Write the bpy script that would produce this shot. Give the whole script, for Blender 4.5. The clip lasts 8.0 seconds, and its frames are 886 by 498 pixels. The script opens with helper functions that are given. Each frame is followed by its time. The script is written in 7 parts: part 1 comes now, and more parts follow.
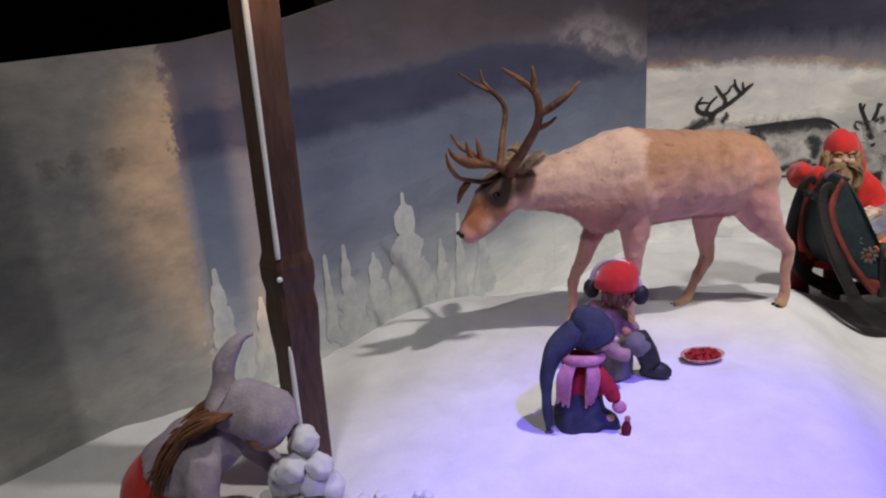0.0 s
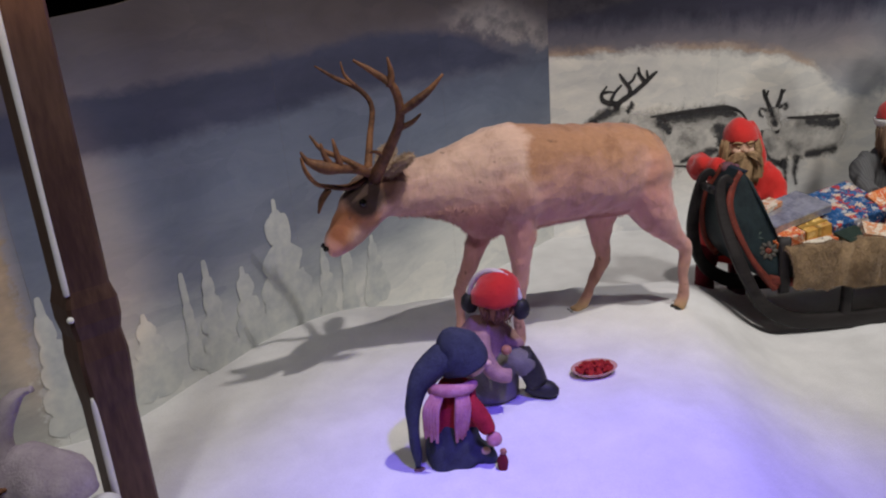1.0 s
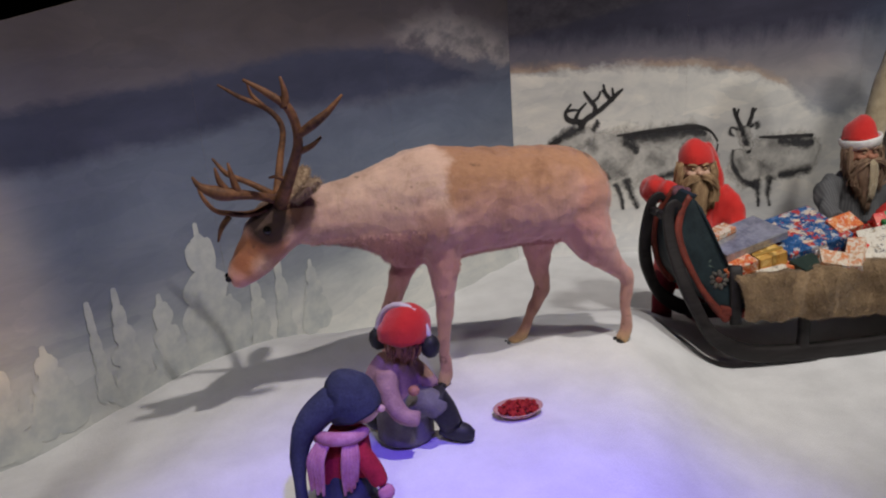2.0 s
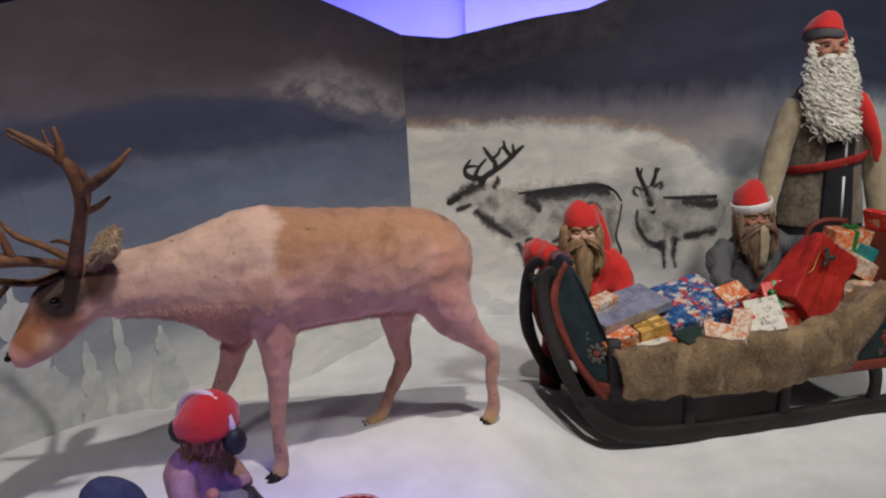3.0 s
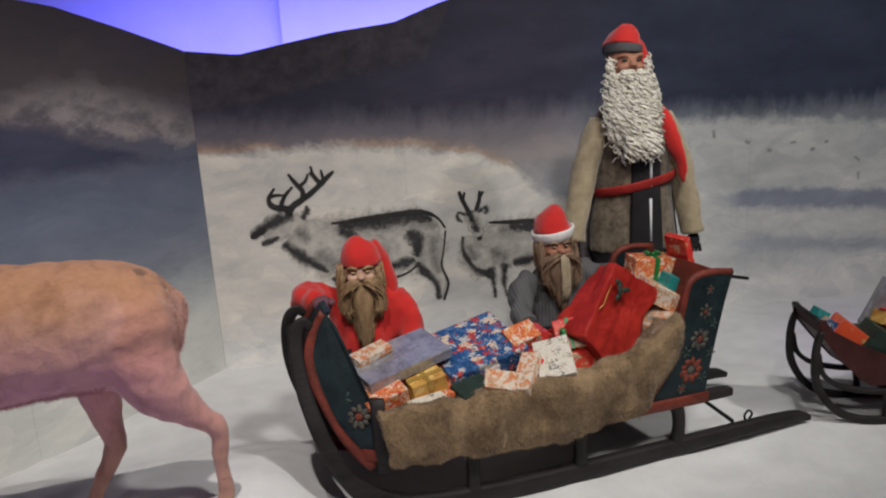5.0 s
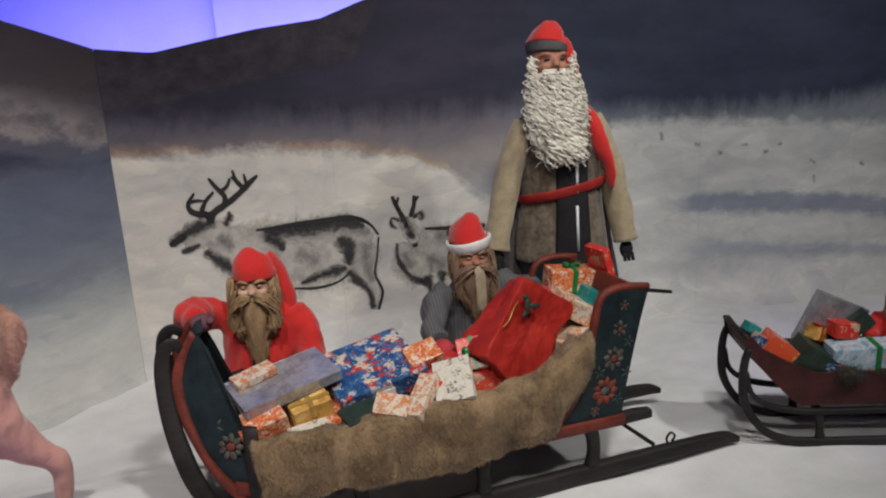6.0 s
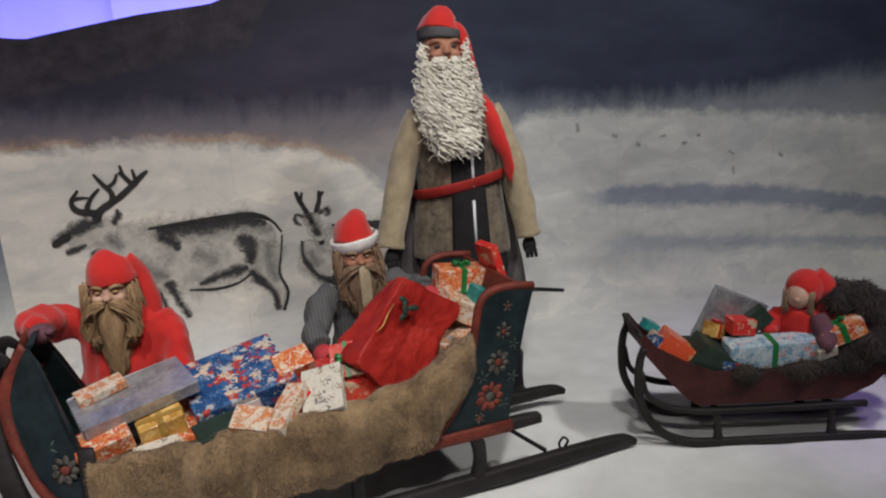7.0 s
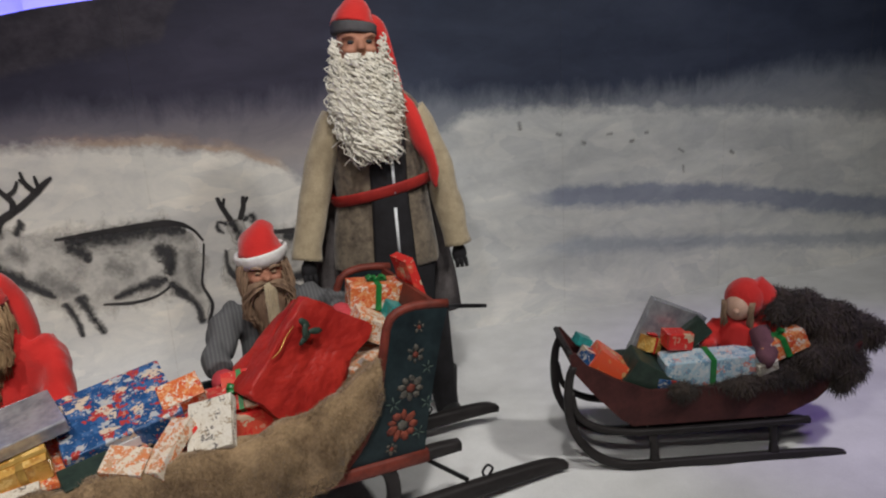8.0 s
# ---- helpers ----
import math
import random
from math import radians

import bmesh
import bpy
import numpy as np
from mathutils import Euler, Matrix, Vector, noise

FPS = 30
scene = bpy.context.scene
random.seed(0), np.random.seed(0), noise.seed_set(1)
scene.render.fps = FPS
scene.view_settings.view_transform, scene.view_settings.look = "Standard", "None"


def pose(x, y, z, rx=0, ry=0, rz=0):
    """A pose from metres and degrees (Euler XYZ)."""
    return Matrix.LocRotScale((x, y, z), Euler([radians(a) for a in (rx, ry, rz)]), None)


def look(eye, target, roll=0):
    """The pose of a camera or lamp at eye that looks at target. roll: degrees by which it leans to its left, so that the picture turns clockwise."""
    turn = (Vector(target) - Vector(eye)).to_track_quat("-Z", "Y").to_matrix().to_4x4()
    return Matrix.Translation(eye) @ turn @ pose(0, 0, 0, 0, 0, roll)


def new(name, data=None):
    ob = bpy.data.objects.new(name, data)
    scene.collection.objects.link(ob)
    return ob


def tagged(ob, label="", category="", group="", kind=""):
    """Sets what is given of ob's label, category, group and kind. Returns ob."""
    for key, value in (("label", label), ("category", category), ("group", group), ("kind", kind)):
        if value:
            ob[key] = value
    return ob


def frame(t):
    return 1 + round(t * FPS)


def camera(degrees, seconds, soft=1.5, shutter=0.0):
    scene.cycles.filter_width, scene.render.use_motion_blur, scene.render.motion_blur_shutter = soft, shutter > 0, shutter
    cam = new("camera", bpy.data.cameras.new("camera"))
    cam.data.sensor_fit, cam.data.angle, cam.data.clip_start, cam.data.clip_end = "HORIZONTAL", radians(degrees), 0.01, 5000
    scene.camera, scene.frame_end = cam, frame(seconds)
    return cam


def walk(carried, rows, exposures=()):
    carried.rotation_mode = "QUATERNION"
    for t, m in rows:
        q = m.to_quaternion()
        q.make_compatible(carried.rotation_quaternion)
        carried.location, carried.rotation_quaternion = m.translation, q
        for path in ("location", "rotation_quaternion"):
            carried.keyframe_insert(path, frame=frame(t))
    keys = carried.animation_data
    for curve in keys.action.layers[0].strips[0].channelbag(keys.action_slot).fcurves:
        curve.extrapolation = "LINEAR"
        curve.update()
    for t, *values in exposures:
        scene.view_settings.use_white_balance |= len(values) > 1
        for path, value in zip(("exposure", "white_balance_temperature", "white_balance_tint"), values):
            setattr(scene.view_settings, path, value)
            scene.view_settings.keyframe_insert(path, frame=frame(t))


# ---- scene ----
cam = camera(63.7, 8.0, soft=2.1)
PATH = [
    (0, (0.271, -0.056, 1.708), (0.13, 1.843, 1.098), -4.2),
    (0.5, (0.41, 0.103, 1.684), (0.346, 1.995, 1.039), -3.5),
    (1, (0.546, 0.26, 1.673), (0.569, 2.152, 1.026), -4.7),
    (1.2, (0.607, 0.311, 1.652), (0.627, 2.199, 0.995), -4.5),
    (2.3, (1.014, 0.48, 1.651), (1.017, 2.398, 1.082), -4.4),
    (2.5, (1.105, 0.526, 1.652), (1.107, 2.453, 1.115), -3.4),
    (3, (1.293, 0.704, 1.623), (1.444, 2.638, 1.134), -2.7),
    (3.5, (1.445, 0.794, 1.611), (1.672, 2.73, 1.167), -3.7),
    (4, (1.678, 0.852, 1.615), (1.885, 2.787, 1.154), -3.1),
    (4.5, (1.798, 0.922, 1.589), (2.095, 2.845, 1.125), -2.8),
    (5, (1.96, 1.033, 1.6), (2.362, 2.939, 1.143), -3.2),
    (5.2, (2.008, 1.091, 1.6), (2.464, 2.986, 1.15), -2.8),
    (6.3, (2.51, 1.159, 1.585), (2.916, 3.059, 1.112), -3.2),
    (6.5, (2.576, 1.171, 1.582), (3.019, 3.06, 1.099), -3.2),
    (7, (2.727, 1.236, 1.552), (3.241, 3.106, 1.066), -3.1),
    (7.5, (2.897, 1.332, 1.568), (3.45, 3.189, 1.072), -2.6),
    (8, (3.017, 1.394, 1.551), (3.594, 3.241, 1.046), -3.4),
]
walk(cam, [(t, look(eye, target, roll)) for t, eye, target, roll in PATH], [(0, 0.14), (0.6, -0.02), (2.5, -0.12), (5, -0.06), (6.5, -0.03), (8, 0.0)])

# ---- light ----
world = bpy.data.worlds.new("dim_room")
scene.world = world
world.use_nodes = True
world.node_tree.nodes["Background"].inputs[0].default_value = (0.05, 0.05, 0.08, 1)
world.node_tree.nodes["Background"].inputs[1].default_value = 0.2


def spot(name, at, target, watts, colour, degrees, blend=0.6, radius=0.1):
    lamp = bpy.data.lights.new(name, "SPOT")
    lamp.energy, lamp.color, lamp.spot_size, lamp.spot_blend, lamp.shadow_soft_size = watts, colour, radians(degrees), blend, radius
    ob = new(name, lamp)
    ob.matrix_world = look(at, target)
    return ob


def area(name, at, target, watts, colour, wide, high):
    lamp = bpy.data.lights.new(name, "AREA")
    lamp.shape, lamp.size, lamp.size_y, lamp.energy, lamp.color = "RECTANGLE", wide, high, watts, colour
    ob = new(name, lamp)
    ob.matrix_world = look(at, target)
    return ob


spot("stage_spot_reindeer", (1.65, 1.8, 4.2), (0.6, 3.5, 0.3), 350, (1.0, 0.93, 0.88), 84, 0.9, 0.06)
spot("stage_spot_sleigh", (3.3, 1.6, 3.9), (2.6, 4.4, 0.6), 285, (1.0, 0.97, 0.93), 70, 0.8, 0.15)
spot("stage_spot_santa", (2.5, 1.2, 2.9), (4.2, 4.9, 0.55), 110, (1.0, 0.97, 0.93), 70, 0.8, 0.10)
# Unseen fill, added to lift the dark east end of the mural.
spot("stage_spot_far", (5.4, 1.6, 3.9), (5.4, 4.9, 0.7), 280, (1.0, 0.98, 0.93), 84, 0.8, 0.15)
spot("stage_spot_left", (-0.1, -0.3, 3.9), (-0.75, 2.9, 0.6), 150, (1.0, 0.97, 0.92), 60, 0.9, 0.2)
spot("blue_spot_snow", (1.5, 0.2, 3.9), (1.0, 1.55, 0.2), 900, (0.17, 0.10, 1.0), 42, 0.9, 0.12)
spot("blue_spot_sled", (6.6, 1.5, 3.9), (5.9, 3.5, 0.1), 170, (0.5, 0.32, 1.0), 36, 0.7, 0.1)
spot("warm_spot_post", (0.5, 0.8, 3.9), (-0.37, 2.0, 2.1), 650, (1.0, 0.55, 0.24), 14, 0.8, 0.08)
area("blue_cove_back", (2.9, 5.95, 1.5), (2.9, 6.35, 2.5), 120, (0.17, 0.16, 1.0), 4.4, 0.15)


# ---- materials ----
def nodes_of(name):
    m = bpy.data.materials.new(name)
    m.use_nodes = True
    t = m.node_tree
    b = t.nodes["Principled BSDF"]
    return m, t.nodes, t.links, b


def noise_node(n, l, scale, detail=6, stretch=None, rough=0.6, coords="Object", distort=0.0):
    tc = n.new("ShaderNodeTexCoord")
    tex = n.new("ShaderNodeTexNoise")
    tex.inputs["Scale"].default_value, tex.inputs["Detail"].default_value = scale, detail
    tex.inputs["Roughness"].default_value, tex.inputs["Distortion"].default_value = rough, distort
    if stretch:
        mp = n.new("ShaderNodeMapping")
        mp.inputs["Scale"].default_value = stretch
        l.new(tc.outputs[coords], mp.inputs[0])
        l.new(mp.outputs[0], tex.inputs["Vector"])
    else:
        l.new(tc.outputs[coords], tex.inputs["Vector"])
    return tex.outputs[0]


def ramp(n, l, fac, stops):
    r = n.new("ShaderNodeValToRGB")
    while len(r.color_ramp.elements) < len(stops):
        r.color_ramp.elements.new(0.5)
    for e, (p, c) in zip(r.color_ramp.elements, stops):
        e.position, e.color = p, (*c, 1)
    l.new(fac, r.inputs[0])
    return r.outputs[0]


def maths(n, l, op, a, b=None, clamp=False):
    k = n.new("ShaderNodeMath")
    k.operation, k.use_clamp = op, clamp
    for i, v in enumerate((a, b)):
        if v is None:
            continue
        if isinstance(v, (int, float)):
            k.inputs[i].default_value = v
        else:
            l.new(v, k.inputs[i])
    return k.outputs[0]


def mixed(n, l, fac, a, b, mode="MIX"):
    k = n.new("ShaderNodeMix")
    k.data_type, k.blend_type = "RGBA", mode
    for socket, v in ((k.inputs[0], fac), (k.inputs[6], a), (k.inputs[7], b)):
        if isinstance(v, (int, float)):
            socket.default_value = v
        elif isinstance(v, tuple):
            socket.default_value = (*v, 1)
        else:
            l.new(v, socket)
    return k.outputs[2]


def bump(n, l, b, height, strength, distance=0.01):
    k = n.new("ShaderNodeBump")
    k.inputs["Strength"].default_value, k.inputs["Distance"].default_value = strength, distance
    l.new(height, k.inputs["Height"])
    l.new(k.outputs[0], b.inputs["Normal"])


def surface(name, colour, other=None, rough=0.7, scale=12, fine=90, relief=0.3, distance=0.004, metal=0.0, sheen=0.0, stretch=None):
    """A two-tone surface with broad blotches and fine grain."""
    m, n, l, b = nodes_of(name)
    other = other or tuple(c * 0.6 for c in colour)
    broad = noise_node(n, l, scale, 4, stretch)
    grain = noise_node(n, l, fine, 5, stretch)
    both = maths(n, l, "ADD", maths(n, l, "MULTIPLY", broad, 0.65), maths(n, l, "MULTIPLY", grain, 0.35))
    l.new(ramp(n, l, both, [(0.36, other), (0.62, colour)]), b.inputs["Base Color"])
    b.inputs["Roughness"].default_value, b.inputs["Metallic"].default_value = rough, metal
    b.inputs["Sheen Weight"].default_value = sheen
    b.inputs["Specular IOR Level"].default_value = 0.5 if rough < 0.36 else 0.22
    bump(n, l, b, both, relief, distance)
    return m


def snow_material():
    m, n, l, b = nodes_of("snow_fleece")
    broad, grain = noise_node(n, l, 5, 5), noise_node(n, l, 130, 6)
    both = maths(n, l, "ADD", maths(n, l, "MULTIPLY", broad, 0.7), maths(n, l, "MULTIPLY", grain, 0.3))
    l.new(ramp(n, l, both, [(0.3, (0.66, 0.66, 0.66)), (0.65, (0.82, 0.82, 0.82))]), b.inputs["Base Color"])
    b.inputs["Roughness"].default_value, b.inputs["Sheen Weight"].default_value = 0.85, 0.2
    bump(n, l, b, both, 0.6, 0.012)
    return m


def painted_line(n, l, along, pts):
    """The height of a painted edge at each place along the wall, from (place, height) corners."""
    a, b = pts[0][0], pts[-1][0]
    f = maths(n, l, "DIVIDE", maths(n, l, "SUBTRACT", along, a), b - a, True)
    return maths(n, l, "MULTIPLY", ramp(n, l, f, [((u - a) / (b - a), (v / 2.5,) * 3) for u, v in pts]), 2.5)


def over(n, l, z, edge, soft, wobble=None, amount=0.0):
    """0 under a painted edge, 1 over it, with a soft uneven brush border."""
    d = maths(n, l, "SUBTRACT", z, edge)
    if wobble is not None:
        d = maths(n, l, "ADD", d, maths(n, l, "MULTIPLY", maths(n, l, "SUBTRACT", wobble, 0.5), amount))
    return maths(n, l, "ADD", maths(n, l, "DIVIDE", d, soft), 0.5, True)


def both_of(n, l, a, b):
    return maths(n, l, "MULTIPLY", a, b)


def brushwork(n, l, col, stretch, scale=5.5, seed=0.0):
    """Breaks a painted colour into broad overlapping brush patches and fine streaks."""
    tc, mp, v = n.new("ShaderNodeTexCoord"), n.new("ShaderNodeMapping"), n.new("ShaderNodeTexVoronoi")
    mp.inputs["Scale"].default_value, mp.inputs["Location"].default_value = stretch, (seed, seed, seed)
    l.new(tc.outputs["Object"], mp.inputs[0])
    smear = n.new("ShaderNodeTexNoise")
    smear.inputs["Scale"].default_value, smear.inputs["Detail"].default_value = 3.0, 6
    l.new(mp.outputs[0], smear.inputs["Vector"])
    v.inputs["Scale"].default_value = scale
    l.new(mixed(n, l, 0.35, mp.outputs[0], smear.outputs["Color"], "ADD"), v.inputs["Vector"])
    sep = n.new("ShaderNodeSeparateColor")
    l.new(v.outputs["Color"], sep.inputs[0])
    patch = ramp(n, l, sep.outputs[0], [(0.0, (0.84, 0.85, 0.88)), (0.5, (1.0, 1.0, 1.0)), (1.0, (1.15, 1.12, 1.09))])
    col = mixed(n, l, 0.5, col, patch, "MULTIPLY")
    streak = noise_node(n, l, 3.2, 8, stretch, 0.72, distort=0.7)
    tone = ramp(n, l, streak, [(0.30, (0.72, 0.73, 0.78)), (0.5, (1.0, 1.0, 1.0)), (0.70, (1.28, 1.24, 1.20))])
    return mixed(n, l, 0.62, col, tone, "MULTIPLY"), streak


def mural_back():
    m, n, l, b = nodes_of("mural_winter_fell")
    tc, sep = n.new("ShaderNodeTexCoord"), n.new("ShaderNodeSeparateXYZ")
    l.new(tc.outputs["Object"], sep.inputs[0])
    x, z = sep.outputs[0], sep.outputs[2]
    cloud = noise_node(n, l, 2.2, 6, (0.5, 1, 1.6), 0.62)
    rough = noise_node(n, l, 11, 6, (0.8, 1, 1.0), 0.65)
    trees = noise_node(n, l, 8, 6, (1.2, 1, 0.55), 0.68, distort=0.4)
    east = maths(n, l, "DIVIDE", maths(n, l, "SUBTRACT", maths(n, l, "ADD", x, maths(n, l, "MULTIPLY", cloud, 0.5)), 3.85), 0.6, True)
    # Snow ground, warm beside the reindeer and cold further east.
    col = mixed(n, l, east, ramp(n, l, cloud, [(0.35, (0.60, 0.58, 0.55)), (0.6, (0.72, 0.69, 0.63))]), ramp(n, l, cloud, [(0.35, (0.50, 0.51, 0.51)), (0.6, (0.63, 0.64, 0.63))]))
    col = mixed(n, l, maths(n, l, "SUBTRACT", 1.0, over(n, l, z, 0.16, 0.30, rough, 0.12)), col, (0.72, 0.72, 0.71))
    # Two blue-grey drifts.
    for top, low, tone in (([(4.7, 0.70), (5.1, 0.75), (6.17, 0.66), (7.8, 0.37)], [(4.7, 0.70), (5.1, 0.61), (6.17, 0.53), (7.8, 0.22)], (0.24, 0.27, 0.36)),
                           ([(4.8, 0.36), (5.2, 0.40), (6.19, 0.29), (7.8, 0.11)], [(4.8, 0.36), (5.2, 0.30), (6.19, 0.21), (7.8, 0.0)], (0.40, 0.43, 0.48))):
        band = both_of(n, l, over(n, l, z, painted_line(n, l, x, low), 0.06, rough, 0.14), maths(n, l, "SUBTRACT", 1.0, over(n, l, z, painted_line(n, l, x, top), 0.04, rough, 0.12)))
        inside = maths(n, l, "DIVIDE", maths(n, l, "SUBTRACT", x, 4.75), 0.3, True)
        col = mixed(n, l, maths(n, l, "MULTIPLY", both_of(n, l, band, inside), 0.85), col, tone)
    # The far slope over the bright hill, with a rust fringe.
    hill = painted_line(n, l, x, [(1.46, 1.27), (2.04, 1.26), (2.72, 1.22), (3.11, 1.16), (3.37, 1.03), (3.56, 0.86), (3.75, 0.80), (4.0, 0.84), (4.3, 1.16), (4.45, 1.24), (4.81, 1.26), (5.51, 1.21), (6.15, 1.15), (6.85, 1.09), (7.7, 0.98)])
    slope = mixed(n, l, east, ramp(n, l, maths(n, l, "MULTIPLY", z, 0.5), [(0.42, (0.33, 0.34, 0.37)), (0.56, (0.30, 0.27, 0.27)), (0.62, (0.20, 0.18, 0.20)), (0.68, (0.13, 0.118, 0.150)), (0.75, (0.075, 0.070, 0.105))]),
                  ramp(n, l, maths(n, l, "MULTIPLY", z, 0.5), [(0.48, (0.34, 0.35, 0.37)), (0.60, (0.24, 0.26, 0.30)), (0.70, (0.13, 0.15, 0.20))]))
    col = mixed(n, l, over(n, l, z, hill, 0.085, rough, 0.20), col, slope)
    fringe = both_of(n, l, over(n, l, z, hill, 0.02, rough, 0.10), maths(n, l, "SUBTRACT", 1.0, over(n, l, z, maths(n, l, "ADD", hill, 0.045), 0.05, rough, 0.12)))
    rust = both_of(n, l, both_of(n, l, fringe, maths(n, l, "DIVIDE", maths(n, l, "SUBTRACT", 3.42, x), 0.1, True)), maths(n, l, "DIVIDE", maths(n, l, "SUBTRACT", cloud, 0.40), 0.12, True))
    col = mixed(n, l, maths(n, l, "MULTIPLY", rust, 0.6), col, (0.40, 0.26, 0.17))
    # The dark fell, its lower border a ragged line of trees.
    line = painted_line(n, l, x, [(1.46, 1.47), (2.07, 1.45), (2.46, 1.44), (3.0, 1.39), (3.5, 1.41), (3.8, 1.42), (4.31, 1.37), (5.11, 1.31), (6.14, 1.31), (6.82, 1.41), (7.7, 1.40)])
    dark = mixed(n, l, east, ramp(n, l, cloud, [(0.35, (0.019, 0.018, 0.040)), (0.6, (0.033, 0.030, 0.058))]), ramp(n, l, cloud, [(0.35, (0.022, 0.031, 0.064)), (0.62, (0.036, 0.047, 0.086))]))
    col = mixed(n, l, over(n, l, z, line, 0.15, trees, 0.26), col, dark)
    # The nearer purple ridge that falls towards the corner.
    ridge = painted_line(n, l, x, [(1.46, 1.50), (1.94, 1.58), (2.4, 1.67), (2.84, 1.74), (2.95, 1.95), (3.2, 2.45), (7.7, 2.5)])
    col = mixed(n, l, over(n, l, z, ridge, 0.05, rough, 0.14), col, ramp(n, l, rough, [(0.36, (0.022, 0.018, 0.030)), (0.62, (0.050, 0.042, 0.058))]))
    col, streak = brushwork(n, l, col, (0.75, 1, 1.5), 5.5, 1.7)
    l.new(col, b.inputs["Base Color"])
    b.inputs["Roughness"].default_value = 0.75
    bump(n, l, b, streak, 0.12, 0.004)
    return m


def mural_left():
    m, n, l, b = nodes_of("mural_dusk_sky")
    tc, sep = n.new("ShaderNodeTexCoord"), n.new("ShaderNodeSeparateXYZ")
    l.new(tc.outputs["Object"], sep.inputs[0])
    z, s = sep.outputs[2], maths(n, l, "DIVIDE", maths(n, l, "SUBTRACT", 1.46, sep.outputs[0]), 0.65)
    cloud = noise_node(n, l, 1.7, 6, (0.6, 0.6, 1.7), 0.62)
    rough = noise_node(n, l, 9, 6, (0.7, 0.7, 1.2), 0.65)
    zz = maths(n, l, "ADD", z, maths(n, l, "MULTIPLY", maths(n, l, "SUBTRACT", cloud, 0.5), 0.40))
    base = ramp(n, l, maths(n, l, "DIVIDE", zz, 2.2, True), [(0.0, (0.66, 0.67, 0.64)), (0.13, (0.60, 0.62, 0.60)), (0.18, (0.50, 0.53, 0.53)), (0.25, (0.31, 0.34, 0.375)), (0.32, (0.20, 0.225, 0.285)), (0.46, (0.15, 0.18, 0.25)),
                          (0.56, (0.12, 0.14, 0.205)), (0.64, (0.115, 0.105, 0.14)), (0.76, (0.075, 0.062, 0.070)), (0.95, (0.050, 0.040, 0.044))])
    # A long dark bank of cloud that runs out to a point near the corner.
    top = painted_line(n, l, s, [(0.30, 1.26), (0.68, 1.39), (0.9, 1.48), (1.39, 1.55), (1.9, 1.55), (2.4, 1.50), (3.0, 1.46), (3.7, 1.44)])
    low = painted_line(n, l, s, [(0.30, 1.26), (0.75, 1.27), (1.13, 1.28), (1.43, 1.26), (1.92, 1.32), (2.4, 1.26), (3.0, 1.24), (3.7, 1.26)])
    bank = both_of(n, l, over(n, l, z, low, 0.07, rough, 0.12), maths(n, l, "SUBTRACT", 1.0, over(n, l, z, top, 0.05, rough, 0.12)))
    col = mixed(n, l, maths(n, l, "MULTIPLY", bank, 0.92), base, ramp(n, l, cloud, [(0.35, (0.030, 0.036, 0.075)), (0.62, (0.055, 0.062, 0.115))]))
    # Pale cloud rolling down into the corner.
    top = painted_line(n, l, s, [(0.0, 1.47), (0.27, 1.57), (0.64, 1.68), (1.0, 1.64), (1.25, 1.60)])
    low = painted_line(n, l, s, [(0.0, 1.34), (0.27, 1.40), (0.55, 1.44), (0.9, 1.53), (1.25, 1.59)])
    pale = both_of(n, l, over(n, l, z, low, 0.06, rough, 0.22), maths(n, l, "SUBTRACT", 1.0, over(n, l, z, top, 0.12, rough, 0.22)))
    pale = both_of(n, l, pale, maths(n, l, "DIVIDE", maths(n, l, "SUBTRACT", 1.25, s), 0.3, True))
    col = mixed(n, l, maths(n, l, "MULTIPLY", pale, 0.8), col, ramp(n, l, rough, [(0.36, (0.15, 0.14, 0.155)), (0.60, (0.36, 0.32, 0.32))]))
    # A beige stretch with a torn-looking border at the far end.
    tear = noise_node(n, l, 26, 5, (1, 1, 1.0), 0.7)
    cloth = maths(n, l, "DIVIDE", maths(n, l, "SUBTRACT", maths(n, l, "ADD", s, maths(n, l, "MULTIPLY", maths(n, l, "SUBTRACT", tear, 0.5), 0.22)), 3.66), 0.03, True)
    beige = mixed(n, l, cloud, ramp(n, l, rough, [(0.35, (0.10, 0.11, 0.12)), (0.62, (0.24, 0.24, 0.22))]), ramp(n, l, maths(n, l, "DIVIDE", zz, 2.2, True), [(0.16, (0.50, 0.50, 0.47)), (0.30, (0.30, 0.31, 0.30)), (0.42, (0.15, 0.15, 0.15)), (0.6, (0.20, 0.19, 0.165)), (0.8, (0.30, 0.265, 0.21))]))
    col = mixed(n, l, cloth, col, beige)
    col, streak = brushwork(n, l, col, (0.6, 0.6, 1.5), 4.5, 0.4)
    l.new(col, b.inputs["Base Color"])
    b.inputs["Roughness"].default_value = 0.75
    bump(n, l, b, streak, 0.12, 0.004)
    return m


SNOW = snow_material()
MURAL_BACK, MURAL_LEFT = mural_back(), mural_left()


